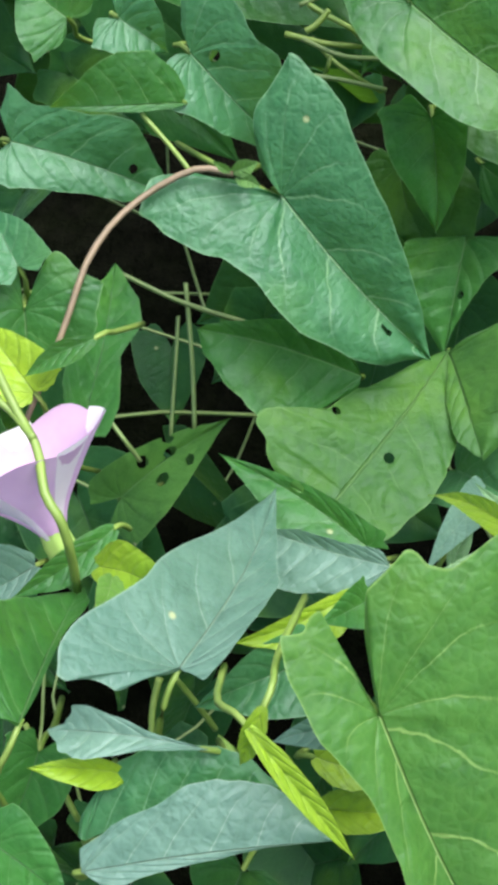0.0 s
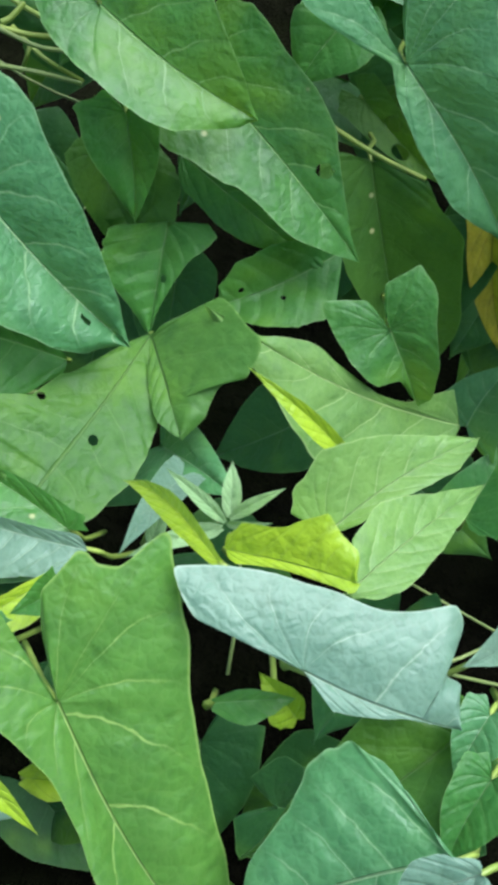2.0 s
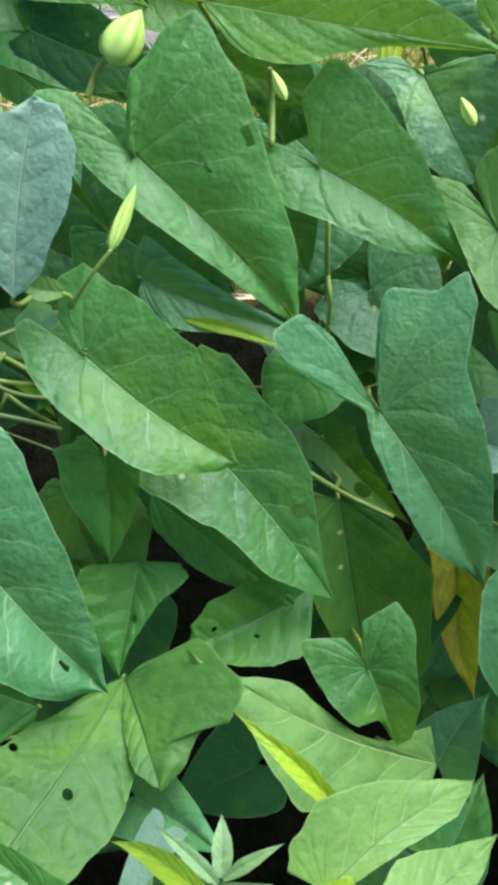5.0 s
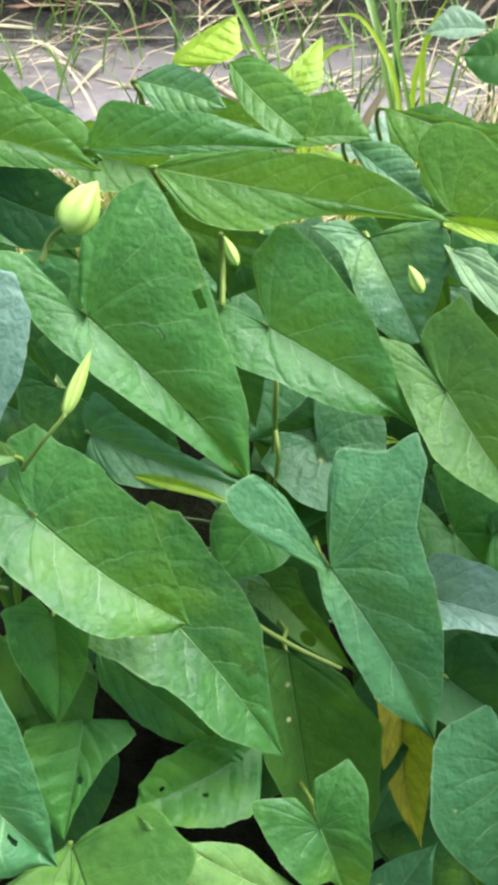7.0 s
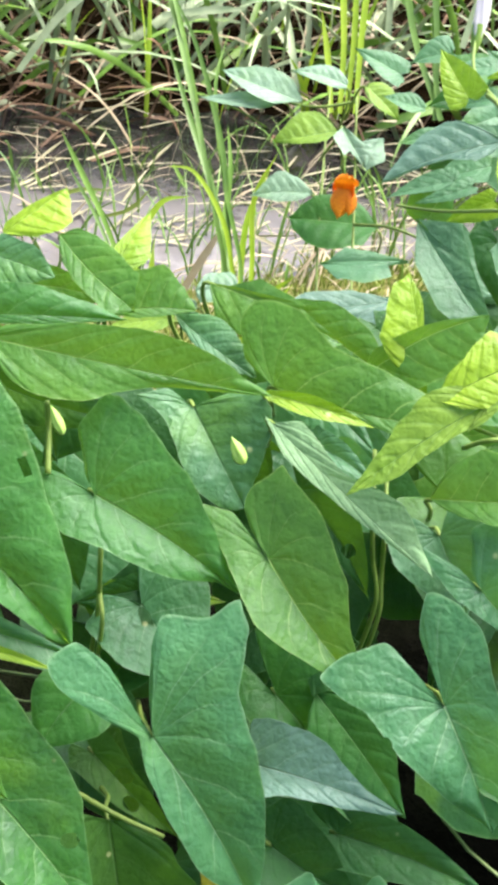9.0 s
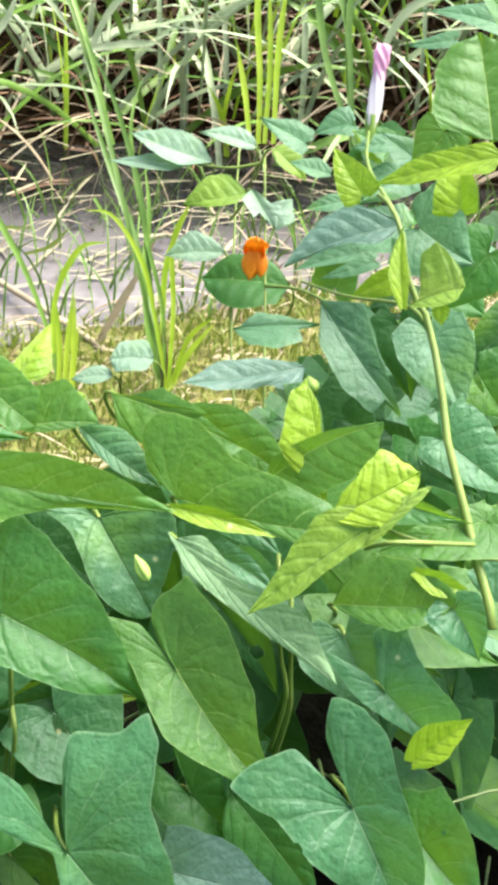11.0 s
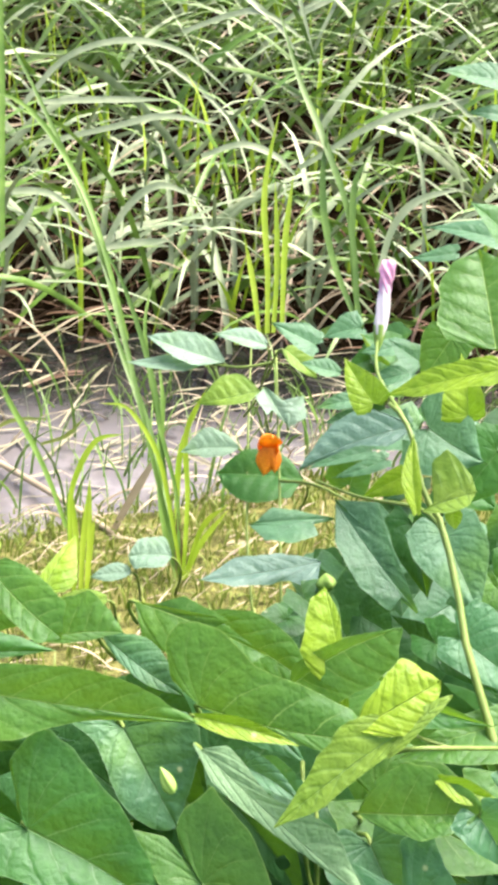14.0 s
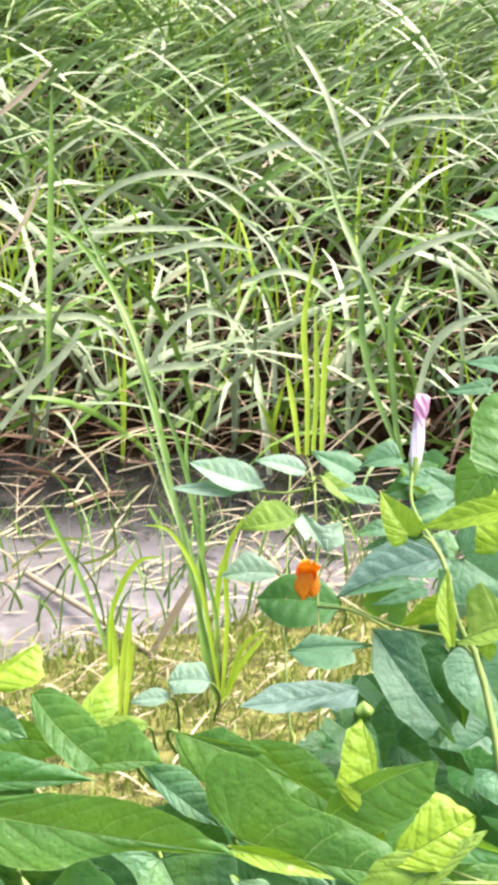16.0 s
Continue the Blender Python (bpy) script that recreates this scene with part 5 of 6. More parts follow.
leaf(VINES[3], (0.120, 0.468, 1.111), (0.150, 0.439, 1.093), (-0.314, -0.717, 0.622), (0.0150, 0.0125), 10, 10, (0.20, 0.20), LEAF_BLUE, bend=0.04)
leaf(VINES[0], (-0.117, 0.279, 1.033), (-0.108, 0.280, 1.036), (-0.101, -0.836, 0.539), (0.0037, 0.0037), 32, 32, (0.20, 0.20), LEAF_PALE, bend=0.04, egg=True)
leaf(VINES[0], (-0.116, 0.278, 1.031), (-0.107, 0.273, 1.031), (-0.243, -0.533, 0.810), (0.0032, 0.0032), 32, 32, (0.20, 0.20), LEAF_PALE, bend=0.04, egg=True)
leaf(VINES[0], (-0.119, 0.279, 1.033), (-0.123, 0.277, 1.040), (0.695, -0.698, 0.173), (0.0018, 0.0018), 32, 32, (0.20, 0.20), LEAF_PALE, bend=0.04, egg=True)
leaf(VINES[1], (-0.015, 0.021, 0.913), (-0.103, 0.030, 0.978), (0.576, -0.158, 0.802), (0.0271, 0.0181), 8, 8, (0.20, 0.20), LEAF, bend=0.04)
leaf(VINES[0], (-0.092, 0.476, 1.116), (-0.024, 0.465, 1.099), (-0.013, -0.864, 0.503), (0.0190, 0.0214), 8, 8, (0.10, 0.10), UNDER_SHADE, bend=0.04)
leaf(VINES[0], (-0.114, 0.465, 1.063), (-0.078, 0.445, 1.035), (0.071, -0.767, 0.638), (0.0234, 0.0234), 32, 32, (0.20, 0.20), UNDER_SHADE, bend=0.04)
leaf(VINES[0], (-0.060, 0.499, 1.125), (-0.001, 0.486, 1.114), (-0.098, -0.877, 0.471), (0.0169, 0.0169), 32, 32, (0.10, 0.10), LEAF_WARM, bend=0.04, egg=True)
leaf(VINES[2], (-0.025, 0.495, 1.096), (0.051, 0.475, 1.083), (-0.139, -0.849, 0.509), (0.0149, 0.0149), 8, 8, (0.10, 0.10), UNDER_SHADE, bend=0.04)
leaf(VINES[0], (-0.119, 0.502, 1.124), (-0.068, 0.486, 1.111), (-0.141, -0.834, 0.533), (0.0198, 0.0198), 32, 32, (0.10, 0.10), LEAF_MIST, bend=0.04, egg=True)
leaf(VINES[3], (0.092, 0.474, 1.069), (0.114, 0.440, 1.051), (-0.366, -0.612, 0.701), (0.0174, 0.0174), 32, 32, (0.20, 0.20), UNDER_SHADE, bend=0.04)
leaf(VINES[0], (-0.070, 0.356, 1.071), (-0.086, 0.355, 1.077), (0.293, -0.753, 0.589), (0.0058, 0.0047), 28, 28, (0.10, 0.10), LEAF_PALE, bend=0.04, egg=True)
leaf(VINES[2], (0.044, 0.459, 0.992), (0.097, 0.455, 0.995), (-0.097, -0.768, 0.633), (0.0158, 0.0126), 32, 32, (0.20, 0.20), LEAF_YOUNG, bend=0.04)
leaf(VINES[2], (0.066, 0.469, 0.990), (0.083, 0.457, 0.979), (-0.115, -0.776, 0.621), (0.0129, 0.0129), 32, 32, (0.20, 0.20), LEAF_YOUNG, bend=0.04)
leaf(VINES[4 + 1], (0.207, 0.496, 1.188), (0.209, 0.521, 1.218), (-0.361, -0.706, 0.610), (0.0041, 0.0056), 25, 20, (0.05, 0.05), LEAF_YOUNG, bend=0.04, egg=True, stalk=False)
leaf(VINES[4 + 1], (0.209, 0.496, 1.189), (0.229, 0.487, 1.204), (-0.610, -0.267, 0.747), (0.0110, 0.0237), 25, 20, (0.3, 0.3), JEWEL, bend=0.04, stalk=False, edges=([(0.88, 0.97), (0.49, 1.0), (0.17, 0.48)], [(0.41, 0.8), (0.78, 1.0), (1.0, 0.34)]))
leaf(VINES[4 + 1], (0.223, 0.494, 1.192), (0.224, 0.489, 1.183), (-0.378, -0.850, 0.368), (0.0043, 0.0043), 15, 13, (0.10, 0.10), LEAF_YOUNG, bend=0.04, egg=True, stalk=False)
leaf(VINES[4 + 1], (0.263, 0.660, 1.158), (0.222, 0.667, 1.149), (-0.264, -0.445, 0.856), (0.0140, 0.0110), 15, 13, (0.10, 0.10), LEAF_MIST, bend=0.04, stalk=False)
leaf(VINES[4 + 1], (0.274, 0.745, 1.103), (0.230, 0.749, 1.087), (-0.341, -0.446, 0.828), (0.0110, 0.0077), 15, 13, (0.10, 0.10), LEAF_MIST, bend=0.04, stalk=False)
leaf(VINES[4 + 1], (0.271, 0.706, 1.115), (0.237, 0.709, 1.101), (-0.375, -0.442, 0.815), (0.0073, 0.0073), 15, 13, (0.10, 0.10), LEAF_MIST, bend=0.04, stalk=False)
leaf(VINES[4 + 1], (0.278, 0.682, 1.116), (0.249, 0.682, 1.099), (-0.268, -0.841, 0.470), (0.0085, 0.0110), 15, 13, (0.10, 0.10), LEAF_YOUNG, bend=0.04, stalk=False)
leaf(VINES[4 + 1], (0.293, 0.753, 1.178), (0.261, 0.757, 1.171), (-0.244, -0.478, 0.844), (0.0079, 0.0085), 15, 13, (0.10, 0.10), LEAF_MIST, bend=0.04, egg=True, stalk=False)
leaf(VINES[4 + 1], (0.293, 0.745, 1.161), (0.265, 0.747, 1.151), (-0.326, -0.470, 0.820), (0.0082, 0.0082), 15, 13, (0.10, 0.10), LEAF_MIST, bend=0.04, egg=True, stalk=False)
leaf(VINES[4 + 1], (0.306, 0.858, 1.095), (0.268, 0.863, 1.084), (-0.302, -0.458, 0.836), (0.0077, 0.0089), 15, 13, (0.10, 0.10), LEAF_MIST, bend=0.04, egg=True, stalk=False)
leaf(VINES[4 + 1], (0.306, 0.853, 1.084), (0.275, 0.857, 1.075), (-0.302, -0.452, 0.839), (0.0077, 0.0077), 15, 13, (0.10, 0.10), LEAF_MIST, bend=0.04, egg=True, stalk=False)
leaf(VINES[4 + 1], (0.296, 0.897, 1.101), (0.265, 0.907, 1.106), (-0.033, -0.527, 0.849), (0.0097, 0.0097), 15, 13, (0.10, 0.10), LEAF_MIST, bend=0.04, egg=True, stalk=False)
leaf(VINES[4 + 1], (0.294, 0.786, 1.153), (0.274, 0.798, 1.169), (-0.317, -0.895, 0.315), (0.0075, 0.0065), 15, 13, (0.10, 0.10), LEAF_YOUNG, bend=0.04, egg=True, stalk=False)
leaf(VINES[4 + 1], (0.278, 0.912, 1.123), (0.260, 0.922, 1.134), (0.091, -0.658, 0.747), (0.0079, 0.0079), 15, 13, (0.10, 0.10), LEAF_MIST, bend=0.04, egg=True, stalk=False)
leaf(VINES[3], (0.115, 0.416, 1.113), (0.136, 0.395, 1.108), (-0.434, -0.589, 0.682), (0.0060, 0.0082), 32, 32, (0.20, 0.20), LEAF_MIST, bend=0.04)
leaf(VINES[2], (-0.052, 0.284, 0.927), (-0.035, 0.237, 0.924), (-0.206, -0.130, 0.970), (0.0078, 0.0444), 12, 14, (0.3, 0.3), LEAF_OLD, bend=0.04, edges=([(0.77, 1.0), (0.38, 0.78)], [(0.87, 0.27), (0.69, 0.51), (0.75, 0.8), (0.55, 1.0), (-0.0, 0.8), (-0.07, 0.29)]))
leaf(VINES[0], (-0.102, 0.491, 1.147), (-0.040, 0.465, 1.135), (-0.212, -0.774, 0.596), (0.0132, 0.0209), 8, 8, (0.3, 0.3), LEAF_WARM, bend=0.04, edges=([(0.76, 0.47), (0.45, 0.76), (0.12, 1.0)], [(0.77, 0.64), (0.47, 0.63), (0.21, 1.0), (0.01, 0.68)]))
leaf(VINES[2], (-0.045, 0.363, 0.956), (0.021, 0.327, 0.919), (0.009, -0.717, 0.697), (0.0131, 0.0152), 12, 12, (0.3, 0.3), LEAF_DARK, bend=0.04, edges=([(0.76, 0.54), (0.44, 1.0), (0.13, 0.86)], [(0.55, 1.0), (0.19, 0.88)]))
leaf(VINES[0], (-0.074, 0.373, 0.959), (-0.068, 0.339, 0.929), (0.066, -0.666, 0.743), (0.0201, 0.0242), 12, 12, (0.3, 0.3), LEAF_OLD, bend=0.04, edges=([(0.85, 0.69), (0.42, 1.0), (0.07, 0.75)], [(0.95, 0.9), (0.49, 1.0), (0.15, 0.7)]))
leaf(VINES[3], (0.126, 0.387, 1.003), (0.165, 0.347, 0.965), (-0.149, -0.747, 0.647), (0.0173, 0.0154), 12, 12, (0.3, 0.3), LEAF_DARK, bend=0.04, edges=([(0.58, 1.0), (0.18, 0.81)], [(0.75, 0.45), (0.49, 1.0), (0.15, 0.92)]))
leaf(VINES[0], (-0.115, 0.490, 1.098), (-0.078, 0.468, 1.075), (0.022, -0.709, 0.705), (0.0121, 0.0116), 12, 12, (0.3, 0.3), LEAF_DARK, bend=0.04, edges=([(0.86, 0.55), (0.36, 1.0)], [(0.67, 1.0), (0.31, 0.81)]))
# end of the leaves


# ---- small bluish leaves filling the tangle beside the jewelweed ----
def tangle_leaves():
    luck = random.Random(21)
    for k in range(58):
        x, y = luck.uniform(0.21, 0.52), luck.uniform(0.62, 0.92)
        z = luck.uniform(0.88, 1.13) - 0.25 * max(0.0, 0.3 - x)
        if x < 0.31 and z > 0.95:
            x += 0.12
        a, size = luck.uniform(2.4, 5.2), luck.uniform(0.03, 0.055)
        tip = (x + math.cos(a) * size, y - 0.4 * size, z - luck.uniform(0.1, 0.7) * size)
        face = (luck.uniform(-0.4, 0.4), luck.uniform(-0.9, -0.3), luck.uniform(0.4, 1.0))
        leaf(VINES[4 + k % 2], (x, y, z), tip, face, (size * 0.4, size * 0.4), luck.uniform(5, 30), luck.uniform(5, 30), (0.35, 0.35),
             luck.choice((LEAF_BLUE, LEAF_MIST, UNDER_SHADE, UNDER_SHADE, UNDER_SHADE, LEAF_DARK)), stalk=k % 3 == 0)


tangle_leaves()


# ---- leaves crowding behind and under the crest of the tangle ----
def crest_leaves():
    luck = random.Random(33)
    for k in range(64):
        x, y = luck.uniform(-0.24, 0.36), luck.uniform(0.42, 0.66)
        z = 1.075 - abs(luck.gauss(0, 0.035)) - 0.9 * max(0.0, y - 0.5) - 0.05 * max(0.0, 0.5 - y)
        a, size = luck.gauss(-0.5, 0.7), luck.uniform(0.05, 0.085)
        tip = (x + math.cos(a) * size, y - 0.35 * size, z - luck.uniform(0.2, 0.7) * size)
        face = (luck.uniform(-0.5, 0.3), luck.uniform(-0.9, -0.4), luck.uniform(0.5, 1.0))
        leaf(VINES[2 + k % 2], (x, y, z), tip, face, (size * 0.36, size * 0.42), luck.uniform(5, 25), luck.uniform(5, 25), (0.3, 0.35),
             luck.choice((LEAF_WARM, LEAF_BLUE, UNDER_SHADE, UNDER_SHADE, LEAF_DARK)), stalk=k % 2 == 0)
    for k in range(22):
        x, y, z = luck.uniform(-0.46, -0.16), luck.uniform(0.42, 0.58), luck.uniform(0.93, 1.07)
        a, size = luck.gauss(-0.5, 0.7), luck.uniform(0.06, 0.09)
        tip = (x + math.cos(a) * size, y - 0.35 * size, z - luck.uniform(0.2, 0.7) * size)
        leaf(VINES[0], (x, y, z), tip, (luck.uniform(-0.3, 0.5), -0.7, luck.uniform(0.5, 1.0)), (size * 0.36, size * 0.42), luck.uniform(5, 25), luck.uniform(5, 25), (0.3, 0.35),
             luck.choice((LEAF_DARK, LEAF, UNDER_SHADE)), stalk=k % 2 == 0)


crest_leaves()


# ---- leaves and runners below the tangle, with shade put into the leaf colour ----
def undergrowth():
    luck = random.Random(5)
    lists = []
    for k in range(480):
        x, y = (luck.uniform(-0.42, 0.62), luck.uniform(-0.12, 0.72)) if k < 320 else (luck.uniform(0.28, 0.75), luck.uniform(0.5, 0.9))
        top = 0.90 + 0.24 * max(0.0, min(1.0, (y - 0.05) / 0.4))
        z = top - (0.25 if y < 0.34 else 0.19 if y < 0.47 else 0.09) - abs(luck.gauss(0, 0.09))
        if y > 0.5:
            z -= (y - 0.5) * (0.7 if x < 0.22 else 0.25)
        a, size = luck.uniform(0, 6.3), luck.uniform(0.05, 0.1)
        tip = (x + math.cos(a) * size * 0.7, y - abs(math.sin(a)) * size * 0.7, z - luck.uniform(0.02, 0.06))
        face = (luck.uniform(-0.5, 0.5), luck.uniform(-0.9, -0.1), luck.uniform(0.3, 1.0))
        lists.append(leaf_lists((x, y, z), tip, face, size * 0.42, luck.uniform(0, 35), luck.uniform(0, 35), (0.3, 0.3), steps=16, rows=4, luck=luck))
    # Unseen leaves added around the tangle to keep light out of its gaps.
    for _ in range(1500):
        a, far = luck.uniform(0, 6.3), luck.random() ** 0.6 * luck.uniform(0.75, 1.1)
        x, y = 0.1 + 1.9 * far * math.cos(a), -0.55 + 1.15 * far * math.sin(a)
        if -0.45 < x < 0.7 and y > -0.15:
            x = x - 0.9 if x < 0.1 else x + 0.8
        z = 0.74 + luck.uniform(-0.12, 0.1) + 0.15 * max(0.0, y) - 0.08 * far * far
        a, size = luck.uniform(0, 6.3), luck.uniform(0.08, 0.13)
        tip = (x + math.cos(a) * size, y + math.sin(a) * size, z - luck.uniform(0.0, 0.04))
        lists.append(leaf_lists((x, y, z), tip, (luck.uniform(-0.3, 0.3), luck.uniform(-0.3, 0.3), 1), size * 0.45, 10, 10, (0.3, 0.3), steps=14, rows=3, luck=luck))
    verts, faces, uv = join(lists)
    tagged(solid("undergrowth_leaves", verts, faces, UNDER_SHADE, uv=uv), "dark green bindweed leaves under the tangle, shade painted in, more added unseen around", "undergrowth", kind="stuff")
    lists = []
    for _ in range(50):
        x, y = luck.uniform(-0.4, 0.6), luck.uniform(-0.05, 0.7)
        z = 0.62 + 0.22 * luck.random()
        a = luck.uniform(0, 6.3)
        pts = [(x, y, z)]
        for _ in range(3):
            pts.append((pts[-1][0] + 0.07 * math.cos(a) + luck.uniform(-0.02, 0.02), pts[-1][1] + 0.05 * math.sin(a), pts[-1][2] + luck.uniform(-0.03, 0.06)))
        lists.append(tube_lists(pts, 0.0011, 0.0008, 5, 9))
    verts, faces, _ = join(lists)
    tagged(solid("undergrowth_stems", verts, faces, STEM_PALE), "thin tangled pale stems in the shade", "stems", kind="stuff")


undergrowth()


# ---- grass beyond the stream ----
def grass_bed(name, label, material, count, seed, box, height, width, droop, lean=None, sink=0.0, category="grass", steps=8, starts=(0.75, 1.5), flip=0.42, spread=0.55):
    luck = random.Random(seed)
    lists = []
    for _ in range(count):
        x, y = luck.uniform(box[0], box[1]), luck.uniform(box[2], box[3])
        z = max(ground_height(x, y), WATER_Z - 0.05) - sink
        a = luck.uniform(0, 6.3) if lean is None else luck.gauss(lean, spread) + (math.pi if luck.random() < flip else 0.0)
        start = 1.45 if lean is None else luck.uniform(*starts)
        lists.append(blade_lists((x, y, z), a, luck.uniform(*height), luck.uniform(*width), luck.uniform(*droop), luck.uniform(0, 3.14), start, steps=steps))
    verts, faces, _ = join(lists)
    return tagged(solid(name, verts, faces, material), label, category, kind="stuff")


FAR = (-0.9, 2.9, 2.76, 7.0)
grass_bed("reed_grass", "green reed grass leaning over on the far bank", BLADE, 760, 1, FAR, (0.4, 0.85), (0.013, 0.024), (1.2, 2.5), lean=0.2, starts=(0.5, 1.3))
grass_bed("reed_grass_pale", "pale grey-green arching reed blades on the far bank", BLADE_GREY, 430, 2, (-0.9, 2.9, 2.76, 5.6), (0.5, 1.0), (0.015, 0.027), (1.3, 2.6), lean=0.1, starts=(0.4, 1.2))
grass_bed("reed_grass_fresh", "fresh yellow-green reed shoots on the far bank", BLADE_FRESH, 480, 3, FAR, (0.2, 0.45), (0.011, 0.02), (0.1, 0.9))
grass_bed("reed_grass_back", "dull green reed grass leaning one way behind", BLADE_DULL, 900, 16, (-0.9, 2.9, 4.0, 7.2), (0.55, 1.05), (0.013, 0.022), (1.0, 2.0), lean=-0.15, starts=(0.5, 1.15), flip=0.08, spread=0.3)
grass_bed("reed_grass_edge", "pale reed blades arching down over the water's edge", BLADE_GREY, 120, 18, (-0.9, 2.6, 2.7, 3.2), (0.4, 0.75), (0.010, 0.018), (1.4, 2.8), lean=-1.4, starts=(0.9, 1.5))
grass_bed("dead_grass", "dry straw-coloured grass lying on the far bank", STRAW, 380, 4, (-0.9, 2.6, 2.55, 5.0), (0.25, 0.55), (0.006, 0.012), (0.4, 1.8), lean=0.2, starts=(0.2, 1.1), category="dead grass")
grass_bed("dead_litter", "rust-brown dead blades at the water's edge", RUST, 400, 6, (-0.9, 2.4, 2.66, 3.4), (0.10, 0.3), (0.006, 0.012), (0.8, 2.6), lean=0.3, category="dead grass")
grass_bed("dead_mat", "flattened rust-brown reed litter along the waterline", RUST_BRIGHT, 200, 17, (-0.9, 2.6, 2.64, 3.2), (0.08, 0.25), (0.006, 0.013), (0.1, 1.2), lean=0.4, starts=(0.0, 0.5), category="dead grass")
grass_bed("drowned_litter", "dark drowned reed litter in the water by the far bank", RUST, 90, 20, (-0.6, 0.22, 2.5, 2.95), (0.08, 0.28), (0.006, 0.012), (0.2, 1.6), lean=0.3, sink=-0.045, starts=(0.0, 0.7), category="dead grass")
grass_bed("shore_grass", "short yellow-green grass on the near shore", SHORE_GREEN, 14000, 7, (-0.9, 1.7, 1.02, 2.08), (0.015, 0.055), (0.002, 0.005), (0.8, 2.8), steps=5)
grass_bed("shore_straw", "fine dry stalks lying on the near shore", STRAW, 1300, 8, (-0.9, 1.7, 1.0, 2.2), (0.04, 0.12), (0.002, 0.005), (0.3, 1.5), lean=0.3, starts=(0.05, 0.9), category="dead grass")
grass_bed("floating_blades", "pale blades and stalks lying on the shallow water", FLOAT, 260, 9, (-0.7, 1.6, 1.95, 2.8), (0.05, 0.2), (0.004, 0.009), (0.0, 0.25), lean=0.3, sink=-0.053, starts=(0.03, 0.2), category="dead grass")
grass_bed("water_grass", "thin green blades standing in the shallows", BLADE, 420, 10, (-0.6, 1.3, 1.9, 2.5), (0.05, 0.26), (0.003, 0.007), (0.5, 2.0))

grass_bed("shallows_straw", "thin dry blades standing and bent in the shallows", STRAW, 260, 19, (-0.6, 1.3, 1.88, 2.5), (0.06, 0.24), (0.003, 0.007), (0.4, 2.2), lean=0.3, starts=(0.4, 1.4), category="dead grass")


MEADOW = "rough green grass over the near bank around the tangle"
for seed, box, count in ((11, (-5.5, 6.0, -3.5, -0.35), 4200), (14, (-5.5, -0.75, -0.35, 1.75), 2600), (15, (1.0, 6.0, -0.35, 1.75), 2600)):
    grass_bed("meadow_grass", MEADOW, BLADE, count, seed, box, (0.12, 0.35), (0.006, 0.014), (0.5, 1.8), lean=0.5, steps=4)
for seed, box in ((12, (-6.5, -0.9, 2.9, 7.5)), (13, (2.9, 8.0, 2.2, 7.5))):
    grass_bed("far_reeds", "green reed grass along the far bank", BLADE, 2100, seed, box, (0.5, 0.95), (0.012, 0.022), (0.9, 2.2), lean=0.2, steps=5)
    grass_bed("far_reeds_pale", "pale arching reed grass along the far bank", BLADE_GREY, 1500, seed + 5, box, (0.5, 0.95), (0.012, 0.022), (0.9, 2.2), lean=0.2, steps=5)


# ---- single reeds, shoots and dry stalks ----
def ribbon(name, points, width, material, parent):
    """One broad creased blade along a smooth line, tapering to its tip."""
    line = spline(points, 22)
    verts, faces = [], []
    for i, p in enumerate(line):
        s = i / 22
        ahead = (line[min(i + 1, 22)] - line[max(i - 1, 0)]).normalized()
        side = ahead.cross(Vector((0.15 * math.sin(5 * s), -0.85, 0.5))).normalized()
        rise = side.cross(ahead)
        wide = 0.5 * width * (0.7 + 0.6 * s if s < 0.5 else (1 - ((s - 0.5) / 0.5) ** 1.8) + 0.02)
        verts += [p - side * wide, p - rise * wide * 0.3, p + side * wide]
    for i in range(22):
        a = 3 * i
        faces += [(a, a + 1, a + 4, a + 3), (a + 1, a + 2, a + 5, a + 4)]
    return solid(name, verts, faces, material, parent)


reed_plant = thing("reed_plant", "tall green reed plant rooted at the near shore", "reed")
reed_shoot = thing("reed_shoots", "bright green reed shoots at the far water's edge", "reed")
shore_shoot = thing("shore_shoots", "slim yellow-green shoots standing in the shallows", "reed")


def dry_stalk(*shape):
    tagged(tube("dry_stalk", *shape, None), "pale dry stalk fallen across the shallows", "dead reed", group="fallen stalks")


def leaning_reed(points, width, material):
    label = "long straw-coloured dead reed blade on the far bank" if material is STRAW else "long pale reed blade arching over the far bank"
    tagged(ribbon("arching_reed", points, width, material, None), label, "reed", group="leaning reed blades")


# stems and blades
tube("stem", [(0.237, 0.397, 1.082), (0.237, 0.410, 1.092), (0.234, 0.423, 1.102), (0.232, 0.440, 1.117), (0.228, 0.461, 1.135), (0.228, 0.483, 1.154), (0.226, 0.508, 1.175), (0.220, 0.516, 1.184), (0.216, 0.524, 1.195), (0.215, 0.533, 1.207), (0.212, 0.546, 1.216), (0.208, 0.556, 1.218)], .0024, .0011, STEM, VINES[5])
tube("stem", [(0.212, 0.546, 1.216), (0.219, 0.607, 1.214), (0.232, 0.651, 1.218)], .0010, .0008, STEM, VINES[5])
tube("stem", [(0.227, 0.507, 1.173), (0.226, 0.539, 1.168), (0.223, 0.615, 1.135), (0.227, 0.710, 1.098)], .0012, .0008, STEM, VINES[5])
tube("stem", [(0.193, 0.447, 1.104), (0.204, 0.434, 1.106), (0.233, 0.423, 1.102), (0.257, 0.425, 1.097)], .0010, .0008, STEM, VINES[5])
